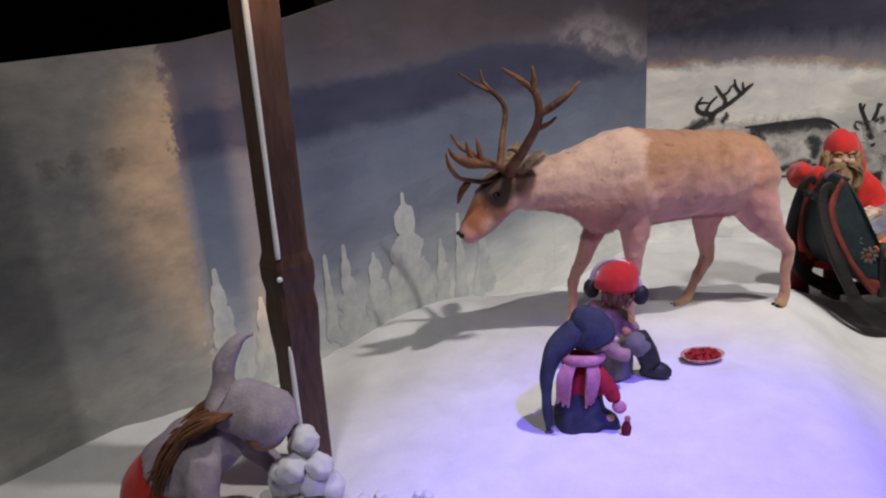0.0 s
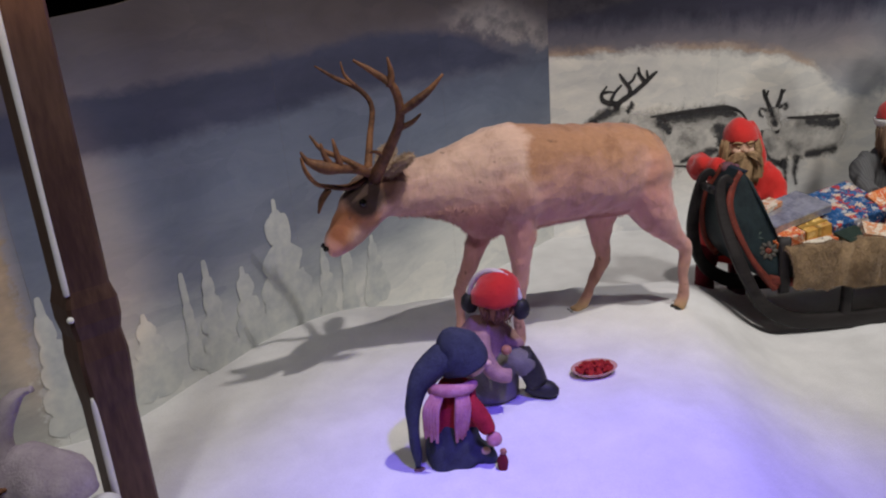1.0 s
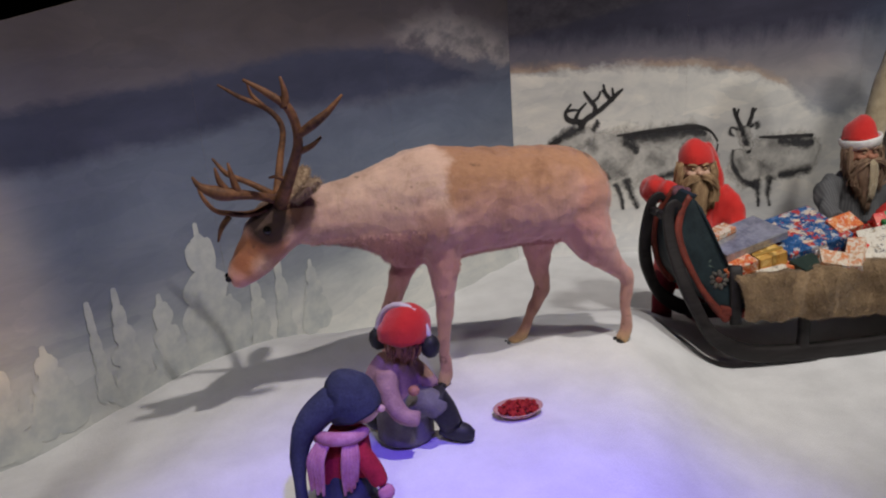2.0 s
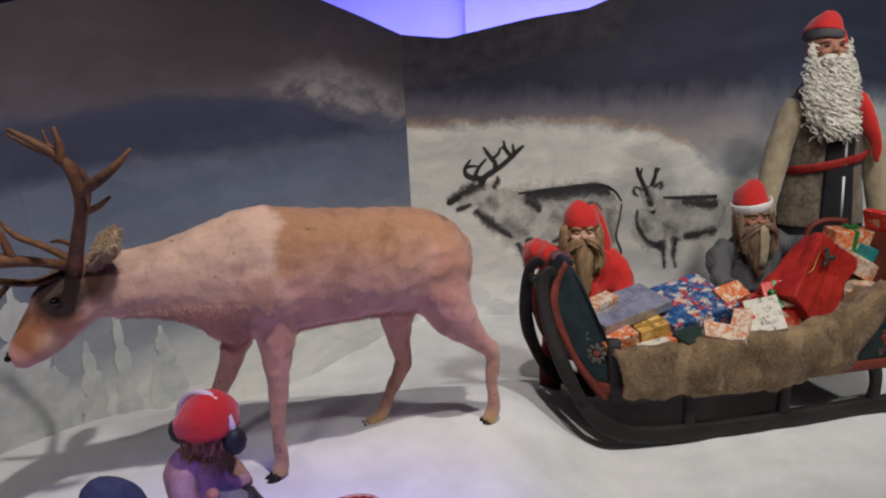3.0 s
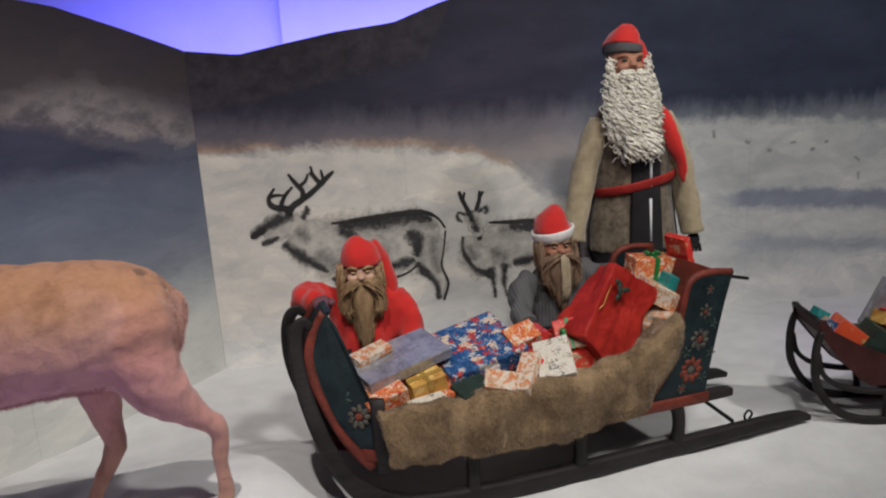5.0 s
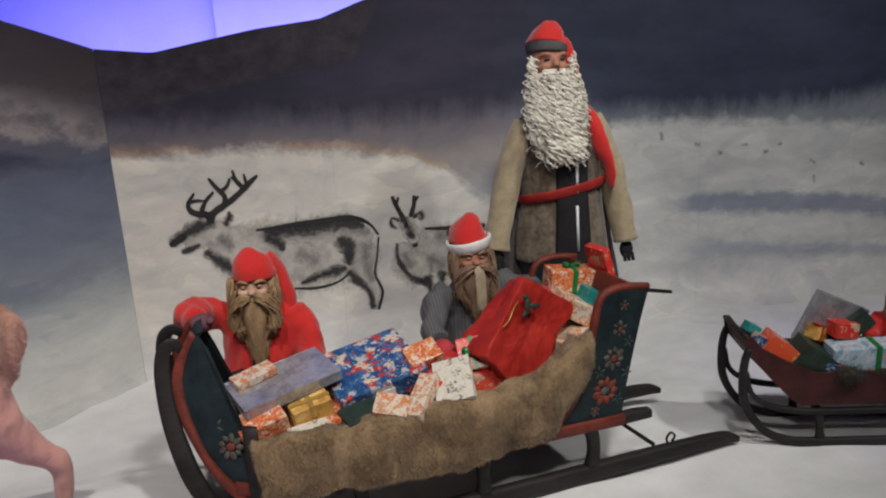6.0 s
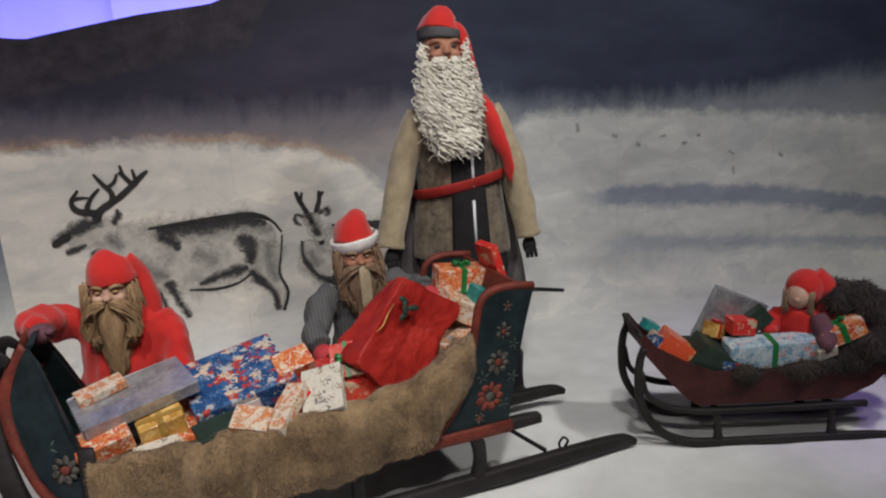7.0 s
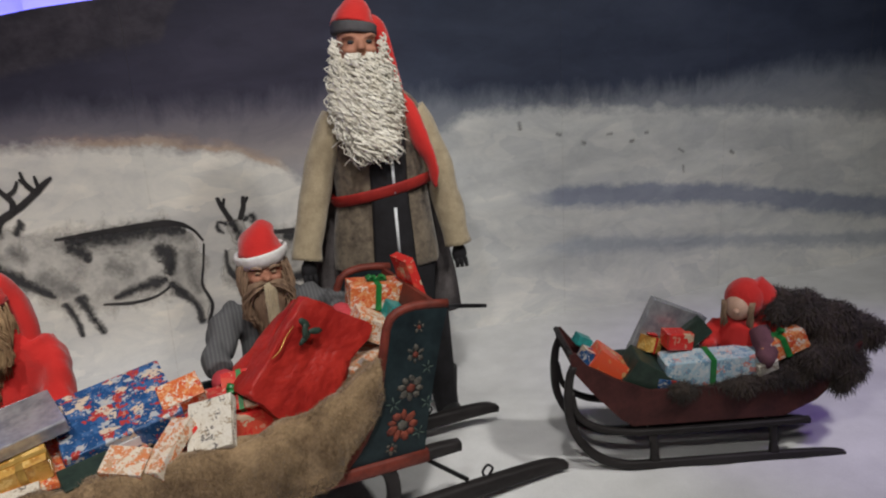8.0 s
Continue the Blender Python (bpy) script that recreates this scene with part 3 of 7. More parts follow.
HIDE = hide_material()
ANTLER = surface("antler_bone", (0.27, 0.125, 0.06), (0.06, 0.03, 0.02), 0.6, 7, 45, 0.8, 0.006)
HOOF = surface("black_hoof", (0.03, 0.026, 0.024), (0.015, 0.013, 0.012), 0.5)
EYE_BLACK = surface("glass_eye", (0.01, 0.008, 0.007), (0.006, 0.005, 0.005), 0.12)
EAR = surface("ear_fur", (0.55, 0.42, 0.30), (0.35, 0.24, 0.16), 0.9, 30, 140, 0.5)
TAR_WOOD = surface("tarred_black_wood", (0.030, 0.026, 0.026), (0.012, 0.010, 0.010), 0.55, 10, 70, 0.5, stretch=(0.3, 1, 1))
RED_WOOD = surface("worn_red_painted_wood", (0.21, 0.042, 0.028), (0.085, 0.022, 0.016), 0.5, 8, 70, 0.35)
GREEN_WOOD = surface("dark_green_painted_wood", (0.019, 0.032, 0.036), (0.009, 0.014, 0.017), 0.45, 9, 60, 0.3)
FLOWER_PALE = surface("painted_petal_pale", (0.13, 0.115, 0.095), (0.035, 0.036, 0.034), 0.6, 45, 160)
FLOWER_RED = surface("painted_petal_red", (0.26, 0.062, 0.038), (0.08, 0.025, 0.02), 0.6, 45, 160)
LEAF_PAINT = surface("painted_leaf", (0.085, 0.115, 0.095), (0.04, 0.06, 0.055), 0.6, 60, 160)
IRON = surface("blackened_iron", (0.03, 0.03, 0.032), (0.015, 0.015, 0.016), 0.45, 20, 90, 0.3, metal=0.6)
PELT = surface("brown_grey_pelt", (0.33, 0.225, 0.125), (0.11, 0.068, 0.036), 0.9, 7, 90, 0.8, 0.01, sheen=0.3)
DARK_PELT = surface("black_brown_pelt", (0.060, 0.043, 0.034), (0.010, 0.008, 0.007), 0.75, 7, 60, 0.8, 0.01, sheen=0.2)
POST_WOOD = surface("dark_stained_log_post", (0.13, 0.075, 0.055), (0.05, 0.026, 0.022), 0.5, 6, 60, 0.5, stretch=(1, 1, 0.2))
RED_CLOTH = surface("red_felt", (0.62, 0.035, 0.03), (0.42, 0.02, 0.018), 0.85, 9, 220, 0.4, sheen=0.3)
PAPER_SILVER = surface("silver_blue_foil", (0.50, 0.51, 0.54), (0.26, 0.26, 0.30), 0.25, 14, 60, 0.7, metal=0.5)
PAPER_BLUE = paper_material("blue_print_paper", [(0, (0.022, 0.075, 0.20)), (0.40, (0.05, 0.13, 0.30)), (0.60, (0.42, 0.44, 0.46)), (0.72, (0.42, 0.05, 0.04)), (0.86, (0.62, 0.50, 0.38))], 38, 0.2)
PAPER_GOLD = paper_material("gold_foil_paper", [(0, (0.58, 0.33, 0.08)), (0.6, (0.72, 0.48, 0.16)), (0.85, (0.45, 0.22, 0.05))], 38, 0.18)
PAPER_ORANGE = paper_material("orange_print_paper", [(0, (0.62, 0.15, 0.05)), (0.5, (0.70, 0.32, 0.14)), (0.72, (0.70, 0.62, 0.50)), (0.9, (0.55, 0.06, 0.03))], 62)
PAPER_WHITE = paper_material("white_print_paper", [(0, (0.66, 0.62, 0.54)), (0.62, (0.60, 0.55, 0.46)), (0.82, (0.14, 0.13, 0.12)), (0.9, (0.35, 0.28, 0.20))], 60, 0.4)
PAPER_MIXED = paper_material("orange_white_print_paper", [(0, (0.68, 0.58, 0.46)), (0.45, (0.62, 0.22, 0.09)), (0.75, (0.50, 0.30, 0.18)), (0.9, (0.68, 0.62, 0.55))], 58)
PAPER_RED = paper_material("red_print_paper", [(0, (0.60, 0.035, 0.03)), (0.7, (0.62, 0.08, 0.05)), (0.9, (0.55, 0.40, 0.28))], 26)
PAPER_SCARLET = paper_material("scarlet_print_paper", [(0, (0.68, 0.09, 0.035)), (0.7, (0.62, 0.13, 0.05)), (0.92, (0.55, 0.28, 0.12))], 24)
PAPER_TEAL = surface("teal_foil", (0.03, 0.30, 0.29), (0.015, 0.17, 0.17), 0.3, 14, 60)
PAPER_GREEN = surface("dark_green_paper", (0.035, 0.055, 0.042), (0.02, 0.032, 0.026), 0.4, 14, 60)
PAPER_ICE = paper_material("ice_blue_print_paper", [(0, (0.38, 0.52, 0.60)), (0.5, (0.55, 0.60, 0.62)), (0.75, (0.20, 0.34, 0.46)), (0.92, (0.60, 0.25, 0.22))], 44)
RIBBON_GREEN = surface("green_satin_ribbon", (0.02, 0.22, 0.05), (0.012, 0.12, 0.03), 0.3, 20, 90)
RIBBON_RED = surface("red_satin_ribbon", (0.55, 0.02, 0.02), (0.35, 0.012, 0.012), 0.3, 20, 90)
RIBBON_GOLD = surface("gold_ribbon", (0.60, 0.38, 0.10), (0.42, 0.25, 0.06), 0.3, 20, 90, metal=0.4)
SACK_RED = surface("red_fabric_sack", (0.44, 0.030, 0.022), (0.26, 0.014, 0.012), 0.40, 7, 26, 1.0, 0.02)
LABEL_WHITE = surface("white_label", (0.72, 0.74, 0.76), (0.66, 0.68, 0.70), 0.5)


# ---- the painted figures on the mural ----
def wall_point(which, u, v, proud):
    """A point of a mural: u along it in metres (x on the back wall, distance from the corner on the side wall), v the height."""
    if which == "back":
        return Vector((u, 5.41 - proud, v))
    p = CORNER + LEFT_WAY * u - LEFT_OUT * proud
    return Vector((p.x, p.y, v))


def dab(bm, which, pts, proud=0.003, mat=0, steps=5, sides=7):
    """One flat brush stroke: a ribbon through (u, v, half width) with round ends."""
    path = spline(pts, steps)
    left, right = [], []
    for i, q in enumerate(path):
        d = np.array(path[min(i + 1, len(path) - 1)][:2]) - np.array(path[max(i - 1, 0)][:2])
        d = d / (np.linalg.norm(d) + 1e-9)
        w = max(q[2], 0.001) * (1 + 0.12 * noise.noise(Vector((q[0] * 30, q[1] * 30, 1.0))))
        left.append(bm.verts.new(wall_point(which, q[0] - d[1] * w, q[1] + d[0] * w, proud)))
        right.append(bm.verts.new(wall_point(which, q[0] + d[1] * w, q[1] - d[0] * w, proud)))
    for i in range(len(path) - 1):
        bm.faces.new((left[i], left[i + 1], right[i + 1], right[i])).material_index = mat
    for q, (a, b), sign in ((path[0], (left[0], right[0]), -1), (path[-1], (left[-1], right[-1]), 1)):
        e = path[1 if sign < 0 else -2]
        d = (np.array(q[:2]) - np.array(e[:2]))
        d = d / (np.linalg.norm(d) + 1e-9)
        arc = []
        for k in range(1, sides):
            ang = math.pi * k / sides
            off = np.array((-d[1], d[0])) * math.cos(ang) * sign * 1.0 + d * math.sin(ang)
            arc.append(bm.verts.new(wall_point(which, q[0] + off[0] * q[2], q[1] + off[1] * q[2], proud)))
        bm.faces.new([a] + arc + [b]).material_index = mat


def soft_stroke(bm, which, pts, proud, mat):
    """A brush stroke through (u, v, half width): full in the middle, thin at its border and ends."""
    cover = bm.verts.layers.float.get("cover") or bm.verts.layers.float.new("cover")
    path = spline(pts, 6)
    first, last = path[0], path[-1]
    for end, nxt, at in ((first, path[1], 0), (last, path[-2], len(path) + 1)):
        d = end[:2] - nxt[:2]
        d = d / (np.linalg.norm(d) + 1e-9)
        path.insert(at, np.array((*(end[:2] + d * end[2] * 0.8), end[2] * 0.6)))
    rows = []
    for i, q in enumerate(path):
        d = path[min(i + 1, len(path) - 1)][:2] - path[max(i - 1, 0)][:2]
        d = d / (np.linalg.norm(d) + 1e-9)
        row = []
        for k, c in ((-1.7, 0), (-0.75, 0.55), (0.0, 1), (0.75, 0.55), (1.7, 0)):
            w = k * max(q[2], 0.002) * (1 + 0.25 * noise.noise(Vector((q[0] * 24, q[1] * 24, k))))
            v = bm.verts.new(wall_point(which, q[0] - d[1] * w, q[1] + d[0] * w, proud))
            v[cover] = 0.0 if i in (0, len(path) - 1) else c
            row.append(v)
        rows.append(row)
    for a, b in zip(rows, rows[1:]):
        for k in range(4):
            bm.faces.new((a[k], a[k + 1], b[k + 1], b[k])).material_index = mat


def painted(name, label, which, strokes):
    """A figure painted on the mural, stroke over stroke."""
    bm = bmesh.new()
    for k, (mat, pts) in enumerate(strokes):
        soft_stroke(bm, which, pts, 0.003 + 0.0002 * k, mat)
    return tagged(part(name, bm, (PAINT_HIDE, PAINT_GREY, PAINT_BLACK, PAINT_INK), smooth=False), label, "mural painting", kind="structure")


def painted_spruce(rows):
    """A snow-laden spruce of overlapping pale lumps."""
    bm = bmesh.new()
    for k, (mat, pts) in enumerate(rows):
        if mat == 0:
            dab(bm, "left", pts, 0.003 + 0.0002 * k)
            continue
        u, v, ru, rv = pts[0]
        ring = []
        for j in range(22):
            a = 2 * math.pi * j / 22
            r = 1 + 0.24 * noise.noise(Vector((u * 9 + 1.6 * math.cos(a), v * 9 + 1.6 * math.sin(a), k)))
            ring.append(bm.verts.new(wall_point("left", u + ru * r * math.cos(a), v + rv * r * math.sin(a), 0.003 + 0.0002 * k)))
        bm.faces.new(ring)
    bmesh.ops.recalc_face_normals(bm, faces=bm.faces)
    return tagged(part("painted_spruce", bm, PAINT_WHITE, smooth=False), "white snow-laden spruce painted on the mural", "mural painting", kind="structure")


# Paints: 0 pale hide, 1 grey, 2 charcoal, 3 ink.
painted("painted_reindeer", "grey painted reindeer with dark antlers on the mural", "back", [
    (0, [(2.18, 0.61, 0.15), (2.40, 0.60, 0.165), (2.60, 0.61, 0.165), (2.76, 0.655, 0.13), (2.83, 0.67, 0.07)]),
    (0, [(1.96, 0.78, 0.06), (2.06, 0.69, 0.12), (2.2, 0.61, 0.15)]),
    (0, [(1.80, 0.735, 0.03), (1.88, 0.775, 0.05), (2.0, 0.80, 0.06)]),
    (0, [(2.80, 0.60, 0.085), (2.80, 0.47, 0.055), (2.855, 0.35, 0.032), (2.845, 0.25, 0.022)]),
    (1, [(2.22, 0.745, 0.03), (2.42, 0.745, 0.05), (2.6, 0.75, 0.055), (2.76, 0.74, 0.045), (2.84, 0.70, 0.02)]),
    (1, [(2.10, 0.60, 0.05), (2.16, 0.54, 0.05), (2.25, 0.50, 0.03)]), (1, [(2.42, 0.62, 0.05), (2.52, 0.56, 0.05)]), (1, [(2.82, 0.62, 0.035), (2.82, 0.50, 0.03), (2.85, 0.40, 0.02)]),
    (1, [(1.98, 0.76, 0.03), (2.04, 0.70, 0.03)]),
    (2, [(2.24, 0.765, 0.018), (2.40, 0.770, 0.030), (2.60, 0.778, 0.034), (2.74, 0.778, 0.030), (2.82, 0.755, 0.015)]),
    (3, [(2.19, 0.785, 0.005), (2.38, 0.795, 0.010), (2.60, 0.806, 0.012), (2.75, 0.806, 0.012), (2.85, 0.765, 0.006), (2.905, 0.69, 0.004)]),
    (2, [(2.25, 0.735, 0.035), (2.31, 0.69, 0.030), (2.33, 0.65, 0.015)]),
    (2, [(2.68, 0.68, 0.040), (2.725, 0.61, 0.042), (2.71, 0.53, 0.028)]),
    (2, [(2.42, 0.435, 0.012), (2.52, 0.465, 0.026), (2.63, 0.492, 0.030), (2.69, 0.50, 0.015)]),
    (3, [(2.36, 0.408, 0.004), (2.50, 0.395, 0.006), (2.62, 0.412, 0.005), (2.70, 0.455, 0.004)]),
    (2, [(2.71, 0.47, 0.028), (2.765, 0.40, 0.026), (2.825, 0.32, 0.020), (2.838, 0.225, 0.016)]),
    (3, [(2.905, 0.67, 0.004), (2.885, 0.54, 0.004), (2.868, 0.44, 0.005), (2.905, 0.325, 0.006), (2.872, 0.215, 0.007)]),
    (2, [(1.895, 0.685, 0.020), (1.97, 0.615, 0.028), (2.05, 0.55, 0.024), (2.14, 0.485, 0.012)]),
    (2, [(2.25, 0.46, 0.028), (2.285, 0.38, 0.022), (2.335, 0.25, 0.018)]), (2, [(2.18, 0.44, 0.016), (2.215, 0.36, 0.013), (2.235, 0.25, 0.012)]),
    (2, [(1.712, 0.758, 0.020), (1.78, 0.795, 0.032), (1.87, 0.835, 0.032), (1.95, 0.865, 0.028)]),
    (3, [(1.706, 0.745, 0.008), (1.735, 0.76, 0.014), (1.79, 0.79, 0.012)]), (2, [(1.765, 0.700, 0.014), (1.82, 0.715, 0.016), (1.865, 0.735, 0.008)]),
    (2, [(2.02, 0.835, 0.014), (2.045, 0.875, 0.020), (2.05, 0.91, 0.008)]),
    (3, [(1.935, 0.87, 0.016), (1.97, 0.915, 0.014), (2.07, 0.975, 0.012), (2.15, 1.04, 0.012), (2.19, 1.075, 0.010), (2.228, 1.105, 0.006)]),
    (3, [(1.945, 0.90, 0.013), (1.875, 0.912, 0.011), (1.838, 0.94, 0.010), (1.832, 0.98, 0.008), (1.87, 1.03, 0.005)]),
    (3, [(1.92, 0.91, 0.010), (1.845, 0.925, 0.008), (1.83, 0.95, 0.006)]),
    (3, [(1.90, 0.93, 0.009), (1.93, 0.985, 0.008), (1.975, 1.03, 0.005)]), (3, [(1.835, 0.985, 0.008), (1.88, 0.99, 0.006), (1.925, 0.985, 0.004)]),
    (3, [(2.03, 0.955, 0.011), (2.035, 1.0, 0.010), (2.0, 1.05, 0.009), (1.96, 1.11, 0.005)]), (3, [(2.015, 1.03, 0.008), (2.055, 1.06, 0.007), (2.075, 1.10, 0.005)]),
    (3, [(2.145, 1.04, 0.009), (2.11, 1.085, 0.008), (2.095, 1.145, 0.005)]), (3, [(2.125, 1.065, 0.007), (2.085, 1.11, 0.004)]), (3, [(2.165, 1.055, 0.008), (2.155, 1.12, 0.004)])])
painted("painted_reindeer", "small grey painted reindeer facing out of the mural", "back", [
    (0, [(3.12, 0.56, 0.09), (3.25, 0.54, 0.12), (3.42, 0.55, 0.115), (3.58, 0.56, 0.11)]),
    (0, [(3.05, 0.60, 0.04), (3.08, 0.49, 0.075), (3.17, 0.42, 0.085)]),
    (0, [(3.08, 0.755, 0.040), (3.10, 0.69, 0.038), (3.128, 0.62, 0.026)]),
    (1, [(3.28, 0.64, 0.04), (3.42, 0.63, 0.05), (3.56, 0.62, 0.045)]), (1, [(3.06, 0.55, 0.03), (3.09, 0.46, 0.035)]), (1, [(3.22, 0.50, 0.04), (3.30, 0.45, 0.04)]),
    (2, [(3.34, 0.655, 0.018), (3.46, 0.64, 0.030), (3.58, 0.63, 0.030)]),
    (3, [(3.20, 0.695, 0.005), (3.36, 0.685, 0.009), (3.58, 0.68, 0.009)]),
    (2, [(3.065, 0.77, 0.024), (3.095, 0.71, 0.024), (3.115, 0.645, 0.018)]), (3, [(3.075, 0.735, 0.008), (3.085, 0.72, 0.006)]), (3, [(3.118, 0.598, 0.010), (3.14, 0.600, 0.010)]),
    (0, [(3.115, 0.622, 0.012), (3.138, 0.622, 0.010)]),
    (2, [(3.035, 0.765, 0.010), (2.995, 0.78, 0.010), (2.99, 0.745, 0.014), (3.02, 0.715, 0.008)]), (2, [(3.13, 0.775, 0.012), (3.18, 0.795, 0.016), (3.175, 0.755, 0.012)]),
    (3, [(3.06, 0.785, 0.010), (3.032, 0.845, 0.010), (3.006, 0.912, 0.007)]), (3, [(3.03, 0.862, 0.007), (3.042, 0.905, 0.005)]),
    (3, [(3.112, 0.785, 0.010), (3.135, 0.845, 0.010), (3.142, 0.905, 0.007)]), (3, [(3.137, 0.862, 0.007), (3.165, 0.90, 0.005)]),
    (2, [(3.015, 0.62, 0.008), (3.02, 0.51, 0.012), (3.09, 0.40, 0.016), (3.19, 0.345, 0.022)]),
    (2, [(3.19, 0.38, 0.030), (3.212, 0.29, 0.018), (3.218, 0.19, 0.013)]), (2, [(3.30, 0.40, 0.026), (3.285, 0.30, 0.018), (3.302, 0.19, 0.014)]),
    (2, [(3.36, 0.41, 0.022), (3.46, 0.42, 0.032), (3.58, 0.44, 0.03)])])
painted("painted_tracks", "scattered dark tracks painted on the snow slope", "back", [(1, [(u, v, 0.010), (u + du, v + dv, 0.012)]) for u, v, du, dv in (
    (5.05, 1.085, 0.03, -0.01), (5.40, 1.05, 0.04, 0.004), (5.57, 0.995, 0.03, 0.0), (5.94, 0.91, 0.04, -0.02), (5.98, 0.80, 0.004, -0.05), (4.80, 1.18, 0.004, -0.05), (5.22, 1.02, 0.03, -0.01), (6.35, 0.86, 0.03, -0.02), (5.68, 1.04, 0.025, 0.0))])
painted("painted_windows", "dark blurred squares painted on the beige mural", "left", [(1, [(u, 1.345, 0.030), (u, 1.285, 0.030)]) for u in (4.14, 4.045, 3.91)])


def snow_tree(u, foot, top, wide, lumps):
    """A snow-laden painted spruce: a thin leader and swelling lumps below."""
    high = top - foot
    rows = [(0, [(u, foot + high * 0.55, wide * 0.35), (u, foot + high * 0.8, max(0.014, wide * 0.2)), (u, foot + high * 0.9, 0.016), (u, top, 0.011)])]
    tiers = lumps + 1
    for k in range(tiers):
        f = k / (tiers - 1)
        w = wide * (1.15 - 0.68 * f)
        z = foot + high * (0.10 + 0.68 * f)
        for side in (-1, 1, 0):
            d = side * w * random.uniform(0.30, 0.5)
            rows.append((3, [(u + d, z + (0.04 * high if side == 0 else random.uniform(-0.03, 0.02) * high), w * random.uniform(0.58, 0.72), max(w * 0.75, high * 0.5 / tiers) * random.uniform(0.9, 1.1))]))
    return rows


for u, foot, top, wide, lumps in ((2.53, 0.20, 0.875, 0.15, 3), (2.76, 0.2, 0.62, 0.085, 3), (2.94, 0.2, 0.71, 0.07, 4), (3.055, 0.25, 0.69, 0.035, 4), (2.42, 0.2, 0.50, 0.09, 3),
                                  (3.61, 0.25, 0.79, 0.07, 4), (2.13, 0.15, 0.67, 0.05, 3), (1.93, 0.15, 0.52, 0.08, 3), (3.25, 0.25, 0.58, 0.09, 3), (2.28, 0.15, 0.56, 0.06, 3), (3.42, 0.2, 0.60, 0.07, 3),
                                  (2.62, 0.15, 0.45, 0.10, 3)):
    painted_spruce(snow_tree(u, foot, top, wide, lumps))


# ---- the reindeer ----
def figure(name, at, turn, bm, materials, label, category, group=""):
    """A figure as one mesh, standing at its place."""
    ob = part(name, bm, materials)
    ob.matrix_world = pose(*at, 0, 0, turn)
    return tagged(ob, label, category, group)


def ring_body(bm, sections, sides=20):
    """A body along x from (s, n, z, half height, half width) sections."""
    tube(bm, [(s, n, z, w, h) for s, n, z, h, w in sections], sides, 3, up=(0, 0, 1))


